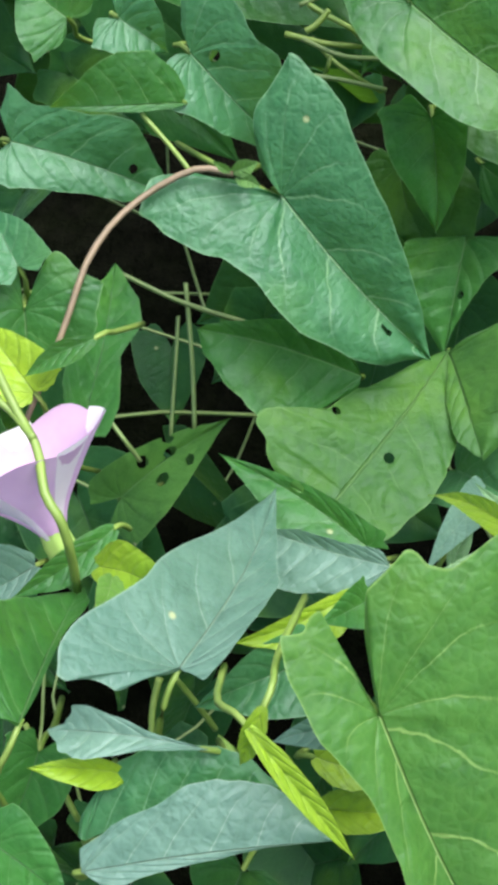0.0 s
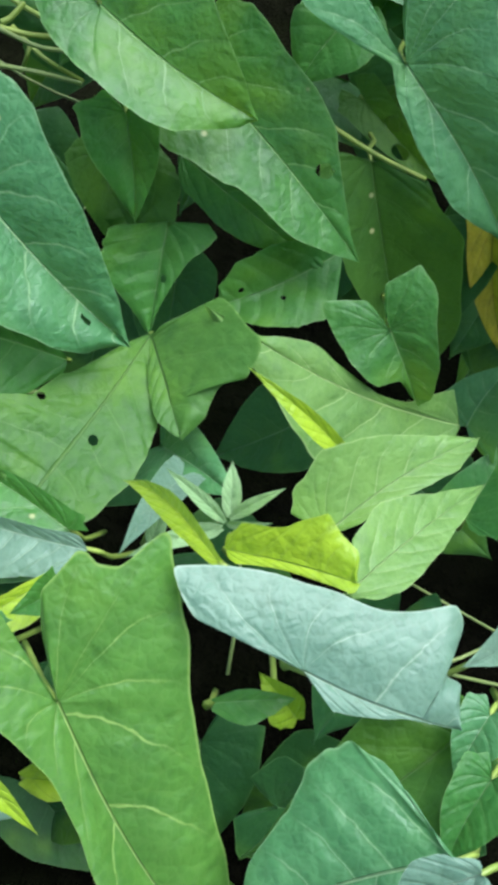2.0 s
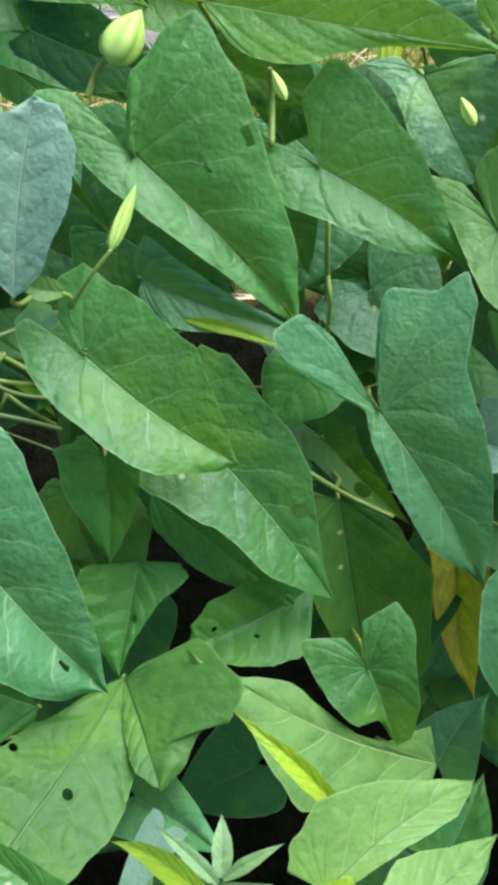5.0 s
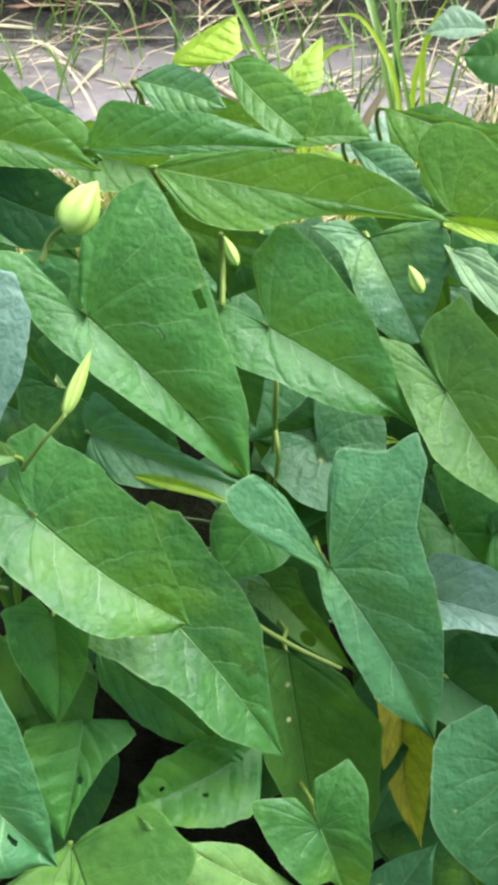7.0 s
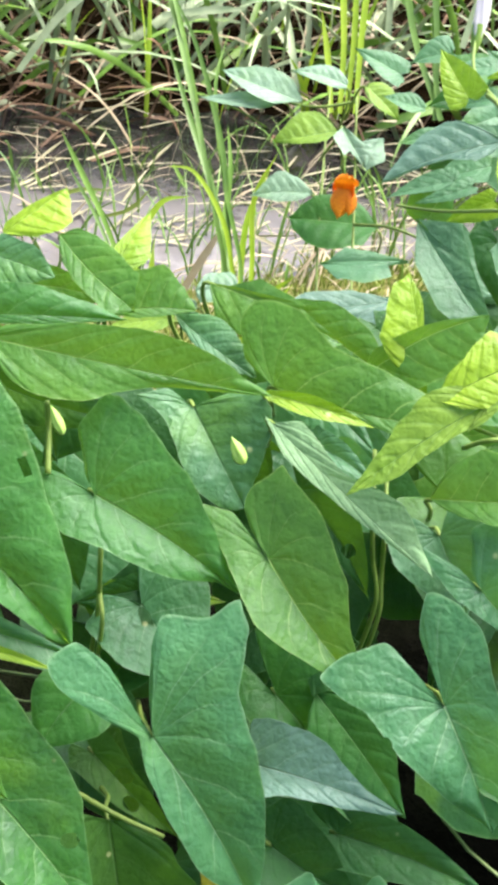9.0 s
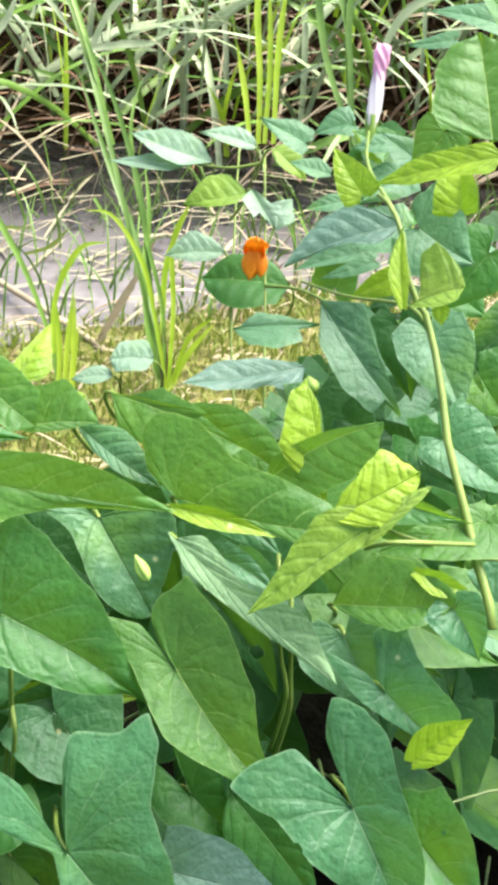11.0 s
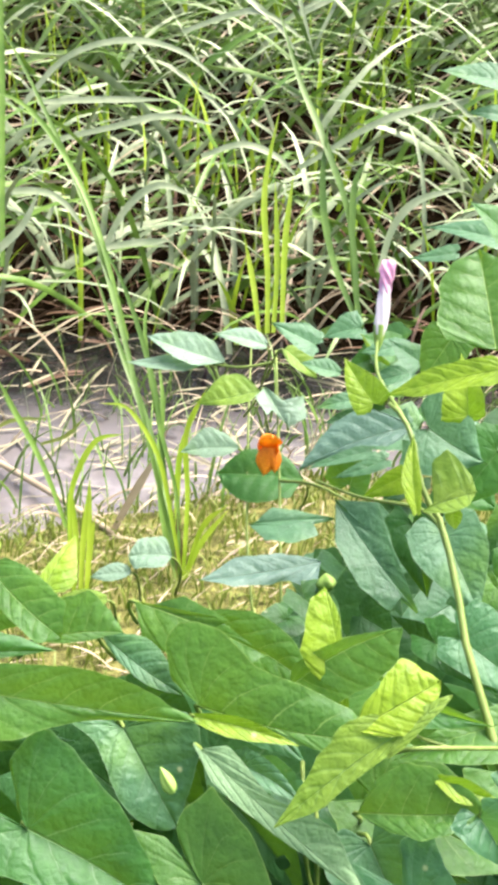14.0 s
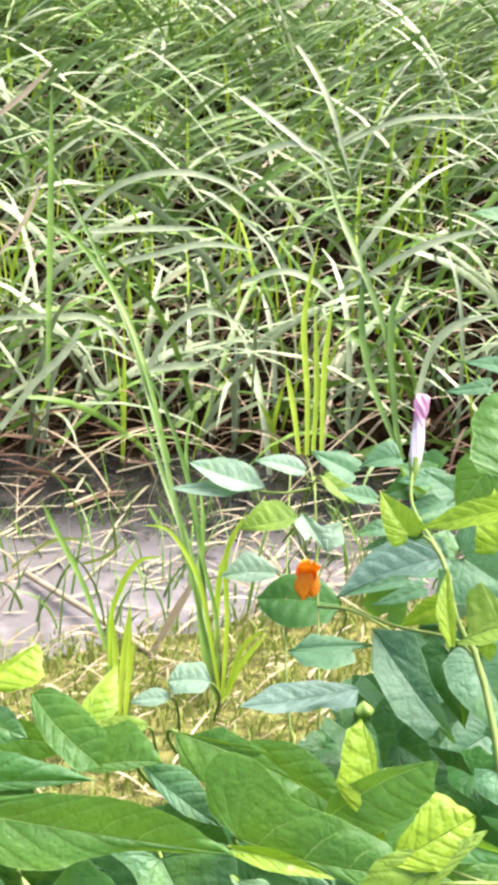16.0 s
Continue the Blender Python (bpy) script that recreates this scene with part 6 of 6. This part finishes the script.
tube("stem", [(-0.181, 0.191, 1.002), (-0.170, 0.218, 1.017), (-0.162, 0.242, 1.030), (-0.153, 0.266, 1.030), (-0.133, 0.280, 1.033), (-0.119, 0.282, 1.029)], .0011, .0013, STEM_RED, VINES[0])
tube("stem", [(-0.151, 0.293, 1.048), (-0.141, 0.286, 1.039), (-0.134, 0.280, 1.033)], .0009, .0009, STEM, VINES[0])
tube("stem", [(-0.170, 0.181, 1.054), (-0.161, 0.168, 1.043), (-0.152, 0.157, 1.038), (-0.147, 0.144, 1.034), (-0.142, 0.138, 1.028), (-0.143, 0.135, 1.014), (-0.149, 0.135, 0.991)], .0014, .0016, STEM, VINES[0])
tube("stem", [(-0.169, 0.170, 1.047), (-0.162, 0.167, 1.042), (-0.153, 0.159, 1.040)], .0012, .0014, STEM, VINES[0])
tube("stem", [(-0.184, 0.290, 0.969), (-0.159, 0.285, 0.957), (-0.132, 0.283, 0.946)], .0010, .0012, STEM_PALE, VINES[0])
tube("stem", [(-0.164, 0.304, 0.947), (-0.160, 0.277, 0.927), (-0.158, 0.254, 0.910)], .0010, .0010, STEM_PALE, VINES[0])
tube("stem", [(-0.170, 0.298, 0.932), (-0.170, 0.279, 0.920), (-0.171, 0.255, 0.903)], .0009, .0009, STEM_PALE, VINES[0])
tube("stem", [(-0.170, 0.219, 0.967), (-0.163, 0.213, 0.960), (-0.161, 0.213, 0.947)], .0009, .0009, STEM_PALE, VINES[0])
tube("stem", [(-0.177, 0.106, 0.943), (-0.170, 0.098, 0.935), (-0.162, 0.085, 0.911)], .0010, .0012, STEM, VINES[0])
tube("stem", [(-0.121, 0.378, 1.014), (-0.105, 0.376, 1.010), (-0.091, 0.379, 1.005), (-0.084, 0.390, 0.993)], 0.0013, 0.0010, STEM, VINES[0])
tube("stem", [(-0.114, 0.390, 1.002), (-0.104, 0.382, 0.996), (-0.095, 0.377, 0.992), (-0.086, 0.380, 0.981)], 0.0011, 0.0009, STEM, VINES[0])
tube("stem", [(-0.111, 0.385, 1.022), (-0.103, 0.381, 1.019), (-0.094, 0.377, 1.016), (-0.090, 0.381, 1.006)], 0.0012, 0.0010, STEM, VINES[0])
tube("stem", [(-0.104, 0.378, 1.002), (-0.105, 0.374, 1.000), (-0.110, 0.376, 0.990)], 0.0010, 0.0008, STEM, VINES[0])
tube("stem", [(-0.109, 0.367, 1.023), (-0.105, 0.369, 1.024), (-0.100, 0.374, 1.027)], 0.0014, 0.0011, STEM, VINES[0])
tube("stem", [(-0.142, 0.116, 0.912), (-0.142, 0.126, 0.919), (-0.140, 0.135, 0.925)], .0012, .0014, STEM, VINES[1])
tube("stem", [(-0.128, 0.129, 0.941), (-0.123, 0.126, 0.925), (-0.120, 0.124, 0.910)], .0010, .0012, STEM, VINES[1])
tube("stem", [(-0.110, 0.354, 1.013), (-0.094, 0.353, 1.010), (-0.077, 0.351, 1.006)], .0010, .0010, STEM_PALE, VINES[2])
tube("stem", [(-0.113, 0.373, 1.015), (-0.097, 0.369, 1.009), (-0.078, 0.368, 1.007)], .0010, .0010, STEM_PALE, VINES[2])
tube("stem", [(-0.117, 0.392, 1.017), (-0.105, 0.396, 1.019), (-0.093, 0.400, 1.021)], .0010, .0010, STEM_PALE, VINES[2])
tube("stem", [(0.013, 0.378, 0.964), (0.040, 0.367, 0.952), (0.062, 0.360, 0.944)], .0012, .0010, STEM, VINES[2])
tube("stem", [(0.034, 0.448, 1.062), (0.032, 0.429, 1.044), (0.032, 0.418, 1.033), (0.033, 0.408, 1.025), (0.032, 0.414, 0.985)], .0010, .0011, STEM, VINES[2])
tube("stem", [(-0.068, 0.360, 1.061), (-0.058, 0.356, 1.079), (-0.050, 0.358, 1.089)], .0009, .0007, STEM, VINES[2])
tube("stem", [(-0.060, 0.404, 1.124), (-0.056, 0.406, 1.133), (-0.050, 0.396, 1.144)], .0013, .0011, STEM, VINES[2])
tube("stem", [(0.008, 0.419, 1.095), (0.008, 0.431, 1.108), (0.007, 0.430, 1.122)], .0013, .0011, STEM, VINES[2])
tube("stem", [(0.183, 0.427, 1.106), (0.190, 0.411, 1.121), (0.230, 0.419, 1.112)], .0012, .0010, STEM, VINES[3])
tube("stem", [(0.145, 0.430, 1.102), (0.143, 0.411, 1.084), (0.149, 0.416, 1.056), (0.154, 0.412, 1.033), (0.153, 0.418, 0.993)], .0010, .0011, STEM, VINES[3])
tube("stem", [(0.153, 0.434, 1.093), (0.151, 0.415, 1.075), (0.156, 0.418, 1.043), (0.158, 0.415, 1.022), (0.157, 0.421, 0.982)], .0010, .0011, STEM, VINES[3])
tube("stem", [(0.033, 0.434, 1.074), (0.031, 0.415, 1.056), (0.032, 0.420, 1.025), (0.031, 0.420, 1.008), (0.030, 0.426, 0.968)], .0010, .0011, STEM, VINES[3])
tube("stem", [(0.245, 0.784, 0.900), (0.251, 0.842, 0.956), (0.260, 0.905, 1.000), (0.272, 1.006, 1.078)], .0012, .001, STEM, jewelweed)
tube("stem", [(0.260, 0.905, 1.000), (0.278, 0.863, 1.017), (0.288, 0.780, 1.040)], .0014, .001, STEM, jewelweed)
tube("stem", [(0.268, 0.973, 1.054), (0.259, 0.964, 1.042), (0.255, 0.953, 1.027)], .0008, .0008, STEM, jewelweed)
tube("stem", [(0.273, 1.002, 1.069), (0.246, 1.015, 1.058), (0.223, 1.031, 1.054)], .0014, .001, STEM, jewelweed)
tube("stem", [(0.239, 0.862, 0.894), (0.241, 0.918, 0.942), (0.255, 1.010, 1.009), (0.270, 1.089, 1.058)], .0011, .0009, STEM, jewelweed)
ribbon("blade", [(0.325, 1.571, 0.500), (0.274, 1.648, 0.690), (0.236, 1.739, 0.834), (0.190, 1.853, 0.978), (0.116, 1.975, 1.128), (0.033, 2.093, 1.260)], .009, REED, reed_plant)
ribbon("blade", [(0.319, 1.554, 0.511), (0.294, 1.612, 0.661), (0.277, 1.656, 0.777), (0.236, 1.707, 0.899), (0.193, 1.743, 0.973)], .008, REED, reed_plant)
ribbon("blade", [(0.324, 1.554, 0.515), (0.328, 1.592, 0.625), (0.321, 1.608, 0.727), (0.344, 1.597, 0.803)], .008, BLADE_FRESH, reed_plant)
ribbon("blade", [(0.318, 1.554, 0.511), (0.313, 1.595, 0.624), (0.284, 1.639, 0.731), (0.265, 1.705, 0.848), (0.285, 1.758, 0.920)], .007, BLADE, reed_plant)
ribbon("blade", [(0.326, 1.554, 0.515), (0.347, 1.557, 0.598), (0.379, 1.544, 0.642)], .008, BLADE_FRESH, reed_plant)
ribbon("blade", [(0.320, 1.550, 0.499), (0.318, 1.567, 0.546), (0.313, 1.589, 0.608)], .012, RUST, reed_plant)
ribbon("blade", [(0.246, 1.741, 0.816), (0.206, 1.819, 0.952), (0.163, 1.881, 1.042), (0.096, 1.922, 1.118), (0.018, 1.946, 1.140)], .009, BLADE, reed_plant)
ribbon("blade", [(0.323, 1.553, 0.511), (0.300, 1.573, 0.617), (0.277, 1.586, 0.701), (0.234, 1.606, 0.762), (0.194, 1.616, 0.766)], .007, BLADE_FRESH, reed_plant)
ribbon("blade", [(0.633, 2.384, 0.604), (0.630, 2.426, 0.723), (0.619, 2.483, 0.881), (0.645, 2.534, 1.042)], .014, BLADE_FRESH, reed_shoot)
ribbon("blade", [(0.663, 2.379, 0.607), (0.664, 2.440, 0.783), (0.677, 2.485, 0.920)], .014, BLADE_FRESH, reed_shoot)
ribbon("blade", [(0.616, 2.387, 0.603), (0.601, 2.423, 0.698), (0.581, 2.459, 0.786)], .013, BLADE_FRESH, reed_shoot)
ribbon("blade", [(0.645, 2.382, 0.606), (0.649, 2.431, 0.748), (0.640, 2.488, 0.905)], .013, BLADE_FRESH, reed_shoot)
ribbon("blade", [(0.758, 2.166, 0.676), (0.736, 2.241, 0.878), (0.683, 2.302, 1.019), (0.644, 2.401, 1.122), (0.608, 2.508, 1.253)], .015, REED, reed_shoot)
ribbon("blade", [(0.769, 2.164, 0.677), (0.705, 2.225, 0.812), (0.680, 2.273, 0.935), (0.687, 2.316, 1.061)], .015, REED, reed_shoot)
ribbon("blade", [(0.766, 2.165, 0.677), (0.744, 2.211, 0.795), (0.739, 2.263, 0.941), (0.765, 2.280, 1.006)], .014, REED, reed_shoot)
ribbon("blade", [(0.148, 1.401, 0.586), (0.150, 1.422, 0.649), (0.144, 1.448, 0.718)], .008, BLADE_FRESH, shore_shoot)
ribbon("blade", [(0.157, 1.398, 0.583), (0.159, 1.421, 0.650), (0.167, 1.448, 0.734)], .008, BLADE_FRESH, shore_shoot)
ribbon("blade", [(0.164, 1.397, 0.584), (0.167, 1.414, 0.636), (0.174, 1.430, 0.686)], .008, BLADE_FRESH, shore_shoot)
ribbon("blade", [(0.147, 1.521, 0.619), (0.114, 1.555, 0.698), (0.074, 1.588, 0.768), (0.049, 1.608, 0.810)], .008, BLADE, shore_shoot)
ribbon("blade", [(0.147, 1.468, 0.623), (0.149, 1.493, 0.695), (0.177, 1.508, 0.755), (0.214, 1.505, 0.769)], .008, BLADE_FRESH, shore_shoot)
ribbon("blade", [(0.323, 1.567, 0.500), (0.312, 1.653, 0.584), (0.284, 1.747, 0.682), (0.248, 1.839, 0.769), (0.210, 1.937, 0.871)], 0.011, REED, reed_plant)
ribbon("blade", [(0.327, 1.570, 0.500), (0.317, 1.607, 0.599), (0.321, 1.636, 0.687), (0.349, 1.655, 0.757)], 0.009, BLADE_FRESH, reed_plant)
ribbon("blade", [(0.329, 1.570, 0.500), (0.353, 1.584, 0.555), (0.392, 1.594, 0.606)], 0.009, BLADE_FRESH, reed_plant)
ribbon("blade", [(0.320, 1.567, 0.500), (0.301, 1.616, 0.566), (0.295, 1.666, 0.644), (0.302, 1.715, 0.726), (0.297, 1.757, 0.783)], 0.01, BLADE, reed_plant)
ribbon("blade", [(0.169, 1.967, 0.440), (0.128, 2.023, 0.513), (0.072, 2.084, 0.590)], 0.007, REED, shore_shoot)
ribbon("blade", [(0.189, 1.578, 0.470), (0.189, 1.609, 0.561), (0.190, 1.632, 0.628)], 0.008, BLADE_FRESH, shore_shoot)
ribbon("blade", [(0.172, 1.578, 0.470), (0.162, 1.606, 0.544), (0.155, 1.640, 0.638)], 0.008, BLADE, shore_shoot)
ribbon("blade", [(0.021, 2.142, 0.450), (0.092, 2.145, 0.502), (0.170, 2.132, 0.514)], 0.008, SHORE_GREEN, shore_shoot)
ribbon("blade", [(0.153, 2.157, 0.450), (0.201, 2.154, 0.470), (0.237, 2.160, 0.509)], 0.008, SHORE_GREEN, shore_shoot)
ribbon("blade", [(0.310, 2.421, 0.460), (0.354, 2.389, 0.396), (0.391, 2.367, 0.354)], 0.01, BLADE, shore_shoot)
tagged(ribbon("dry_stalk", [(0.245, 1.821, 0.425), (0.287, 1.827, 0.516), (0.325, 1.829, 0.593)], .014, STRAW, None), "pale dry reed leaf standing aslant in the shallows", "dead reed", group="fallen stalks")
dry_stalk([(0.049, 2.143, 0.436), (0.163, 1.962, 0.444), (0.261, 1.813, 0.441)], .0062, .0055, STRAW)
leaning_reed([(0.136, 2.932, 0.939), (0.237, 2.951, 1.056), (0.367, 2.940, 1.106), (0.499, 2.908, 1.093), (0.620, 2.853, 1.010)], .016, BLADE_GREY)
leaning_reed([(0.171, 2.798, 0.887), (0.334, 2.781, 0.939), (0.448, 2.768, 0.972), (0.575, 2.737, 0.962)], .016, BLADE_GREY)
leaning_reed([(-0.040, 2.701, 0.789), (0.094, 2.678, 0.807), (0.204, 2.654, 0.806), (0.287, 2.606, 0.719)], .016, BLADE_GREY)
leaning_reed([(0.169, 2.828, 0.973), (0.308, 2.805, 0.992), (0.459, 2.778, 1.006)], .016, BLADE_GREY)
leaning_reed([(0.270, 2.507, 0.735), (0.364, 2.495, 0.757), (0.434, 2.483, 0.767)], .016, BLADE_GREY)
leaning_reed([(0.515, 3.024, 1.126), (0.623, 3.017, 1.173), (0.704, 3.004, 1.186), (0.814, 2.960, 1.128)], .016, BLADE_GREY)
leaning_reed([(0.838, 3.187, 1.173), (0.981, 3.183, 1.249), (1.111, 3.164, 1.275), (1.270, 3.131, 1.276)], .016, BLADE_GREY)
leaning_reed([(0.551, 3.072, 1.286), (0.648, 3.029, 1.224), (0.732, 2.991, 1.166), (0.788, 2.956, 1.099)], .016, BLADE_GREY)
leaning_reed([(0.681, 3.090, 1.416), (0.733, 3.053, 1.343), (0.770, 3.019, 1.268), (0.822, 2.950, 1.103)], .016, BLADE_GREY)
leaning_reed([(0.759, 2.110, 0.827), (0.783, 2.134, 0.909), (0.829, 2.142, 0.959), (0.911, 2.134, 0.986)], .016, BLADE_GREY)
leaning_reed([(0.715, 2.582, 0.912), (0.859, 2.585, 1.008), (0.956, 2.579, 1.053), (1.065, 2.568, 1.086)], .016, BLADE_GREY)
leaning_reed([(-0.033, 2.321, 1.253), (0.015, 2.326, 1.296), (0.068, 2.334, 1.353)], .011, STRAW)
leaning_reed([(-0.017, 2.238, 1.024), (0.026, 2.250, 1.086), (0.059, 2.274, 1.175)], .009, STRAW)
leaning_reed([(0.089, 2.528, 0.684), (0.085, 2.644, 1.012), (0.079, 2.752, 1.317)], .014, BLADE)
leaning_reed([(-0.008, 2.422, 0.628), (0.057, 2.440, 0.722), (0.123, 2.451, 0.793), (0.155, 2.468, 0.862)], .016, BLADE_GREY)
leaning_reed([(0.507, 2.628, 0.916), (0.592, 2.621, 0.948), (0.666, 2.599, 0.931), (0.716, 2.574, 0.889)], .016, BLADE_GREY)
leaning_reed([(0.283, 2.497, 0.713), (0.338, 2.523, 0.820), (0.408, 2.526, 0.872), (0.503, 2.497, 0.847)], .016, BLADE_GREY)
# end of the stems and blades


# ---- flowers and buds ----
PINK = plant_material("petal_pink", rgb(0.62, 0.26, 0.46), rgb(0.82, 0.50, 0.68), 60.0, gloss=0.55, thin=0.35)
LILAC = plant_material("petal_lilac", rgb(0.46, 0.27, 0.48), rgb(0.64, 0.45, 0.65), 60.0, gloss=0.55, thin=0.35)
WHITE = plant_material("petal_white", rgb(0.72, 0.66, 0.74), rgb(0.86, 0.82, 0.86), 60.0, gloss=0.55, thin=0.35)
ORANGE = plant_material("petal_orange", rgb(0.62, 0.09, 0.003), rgb(0.95, 0.36, 0.012), 420.0, gloss=0.5, thin=0.3)
BUD = plant_material("bud_green", rgb(0.22, 0.40, 0.06), rgb(0.38, 0.55, 0.15), 90.0, gloss=0.5, thin=0.3)


def lathe(name, base, top, profile, material, parent, sides=30, pleats=0, depth=0.0, twist=0.0, span=(0.0, 1.0), rim=0.0):
    """A turned shape from base to top: profile gives (share of the way, radius in metres); pleats fold its wall."""
    base, top = Vector(base), Vector(top)
    axis = (top - base).normalized()
    across = axis.cross(Vector((0.3, -0.9, 0.2))).normalized()
    up = across.cross(axis)
    line = spline([(s, r, 0) for s, r in profile], 18)
    verts, faces = [], []
    for i, q in enumerate(line):
        for k in range(sides + 1):
            turn = span[0] + (span[1] - span[0]) * k / sides
            a = 2 * math.pi * turn + twist * q.x
            fold = math.cos(pleats * 2 * math.pi * turn)
            r = max(q.y, 0.0) * (1 + depth * fold)
            edge = rim * fold * max(0.0, q.x - 0.6) * (top - base).length
            verts.append(base + (top - base) * q.x + axis * edge + r * (math.cos(a) * across + math.sin(a) * up))
    w = sides + 1
    for i in range(18):
        for k in range(sides):
            faces.append((i * w + k, i * w + k + 1, i * w + w + k + 1, i * w + w + k))
    return solid(name, verts, faces, material, parent)


def pink_flower():
    base, top = Vector((-0.157, 0.146, 0.985)), Vector((-0.170, 0.168, 1.020))
    plant = VINES[0]
    shape = [(0, 0.002), (0.25, 0.0035), (0.5, 0.009), (0.75, 0.019), (0.92, 0.027), (1.0, 0.031)]
    bloom = lathe("flower", base, top, shape, LILAC, plant, sides=50, pleats=5, depth=0.05, rim=0.12)
    tagged(bloom, "open pale lilac-pink trumpet flower")
    for k in range(5):
        lathe("stripe", base, top, [(s, r + 0.0004) for s, r in shape], WHITE, bloom, sides=4, span=(k / 5 + 0.065, k / 5 + 0.135), rim=0.0)
    lathe("calyx", base - (top - base) * 0.15, base + (top - base) * 0.32, [(0, 0.001), (0.3, 0.004), (0.7, 0.005), (1, 0.0045)], BUD, bloom, sides=16, pleats=5, depth=0.1)


def wilted_flower():
    base, top = Vector((0.233, 0.651, 1.2165)), Vector((0.238, 0.668, 1.260))
    tubey = lathe("wilted_flower", base, top, [(0, 0.0016), (0.15, 0.0034), (0.4, 0.0038), (0.6, 0.0033), (0.7, 0.0029)], WHITE, VINES[5], sides=24, pleats=5, depth=0.12, twist=2.0)
    tagged(tubey, "rolled wilted white and pink flower")
    lathe("petal_roll", base + (top - base) * 0.55, top, [(0, 0.0028), (0.4, 0.0034), (0.75, 0.004), (0.95, 0.0034), (1.0, 0.0012)], PINK, tubey, sides=24, pleats=5, depth=0.22, twist=3.5)
    lathe("calyx", base - (top - base) * 0.12, base + (top - base) * 0.2, [(0, 0.0008), (0.5, 0.0028), (1, 0.0036)], BUD, tubey, sides=14, pleats=3, depth=0.15)


def green_bud(plant, low, high, radius, name="flower_bud"):
    shape = [(0, 0.2 * radius), (0.12, 0.75 * radius), (0.35, radius), (0.6, 0.86 * radius), (0.85, 0.4 * radius), (1, 0.03 * radius)]
    bud = lathe(name, low, high, shape, BUD, plant, sides=32, pleats=4, depth=0.17, twist=0.35)
    tagged(bud, "closed pale green flower bud")
    lathe("bract", low, Vector(low).lerp(Vector(high), 0.8), [(s, r * 1.12 + 0.0003) for s, r in shape], BUD, bud, sides=12, span=(0.55, 0.9), pleats=2, depth=0.05)
    return bud


def orange_flower():
    at = Vector((0.252, 0.925, 1.022))
    sac = lathe("orange_flower", at + Vector((0.004, 0.012, 0.004)), at + Vector((-0.002, -0.009, 0.003)), [(0, 0.001), (0.2, 0.004), (0.6, 0.0085), (1, 0.0095)], ORANGE, jewelweed, sides=22, pleats=2, depth=0.08)
    tagged(sac, "spotted orange hanging flower")
    for dx, dz, wide, tall in ((0, 0.016, 0.020, 0.012), (-0.004, -0.019, 0.019, 0.018), (0.005, -0.016, 0.017, 0.017)):
        verts, faces = [], []
        for i in range(9):
            for k in range(9):
                u, v = i / 8, k / 8 - 0.5
                round_off = math.sin(math.pi * min(0.98, 0.16 + 0.84 * u)) ** 0.6
                verts.append(at + Vector((dx * u + wide * v * round_off, -0.009 - 0.006 * u + 0.012 * v * v, 0.003 + (dz - 0.003) * u + 0.0015 * math.sin(9 * v) * u)))
        for i in range(8):
            for k in range(8):
                a = i * 9 + k
                faces.append((a, a + 1, a + 10, a + 9))
        solid("petal", verts, faces, ORANGE, sac)
    tube("spur", [at + Vector((0.004, 0.012, 0.004)), at + Vector((0.004, 0.016, -0.002)), at + Vector((0.002, 0.012, -0.007))], 0.0012, 0.0006, ORANGE, sac, count=8)


pink_flower()
wilted_flower()
orange_flower()
# buds
green_bud(VINES[2], (-0.049, 0.395, 1.142), (-0.038, 0.407, 1.156), 0.0063)
green_bud(VINES[2], (-0.050, 0.358, 1.089), (-0.041, 0.374, 1.106), 0.0024)
green_bud(VINES[3], (0.083, 0.402, 1.113), (0.078, 0.409, 1.121), 0.0024)
green_bud(VINES[4], (0.157, 0.516, 1.081), (0.156, 0.526, 1.101), 0.0057)
green_bud(VINES[4], (0.234, 0.678, 1.034), (0.233, 0.683, 1.044), 0.0059)
green_bud(VINES[1], (-0.102, 0.102, 0.939), (-0.107, 0.109, 0.946), 0.0026)
green_bud(VINES[2], (0.013, 0.413, 1.118), (0.008, 0.421, 1.126), 0.0019)
# end of the buds


# ---- a small lance-leaved sprout among the bindweed ----
sprout = thing("lance_leaved_sprout", "small sprout of narrow pale green downy leaves", "wildflower")
# sprout leaves
leaf(sprout, (-0.011, 0.191, 0.941), (-0.032, 0.202, 0.961), (0.353, -0.611, 0.709), 0.0032, 25, 25, (0, 0), SPROUT_LEAF, egg=True, stalk=False)
leaf(sprout, (-0.010, 0.197, 0.933), (-0.010, 0.216, 0.944), (0.106, -0.474, 0.874), 0.0043, 25, 25, (0, 0), SPROUT_LEAF, egg=True, stalk=False)
leaf(sprout, (-0.009, 0.192, 0.942), (0.012, 0.199, 0.954), (-0.238, -0.621, 0.746), 0.0028, 25, 25, (0, 0), SPROUT_LEAF, egg=True, stalk=False)
leaf(sprout, (-0.013, 0.193, 0.932), (-0.045, 0.172, 0.947), (0.546, -0.239, 0.803), 0.0043, 25, 25, (0, 0), SPROUT_LEAF, egg=True, stalk=False)
leaf(sprout, (-0.042, 0.189, 0.921), (-0.034, 0.207, 0.930), (0.147, -0.486, 0.861), 0.0040, 25, 25, (0, 0), SPROUT_LEAF, egg=True, stalk=False)
leaf(sprout, (-0.010, 0.190, 0.941), (0.008, 0.183, 0.957), (-0.703, -0.356, 0.616), 0.0019, 25, 25, (0, 0), SPROUT_LEAF, egg=True, stalk=False)
# end of the sprout leaves
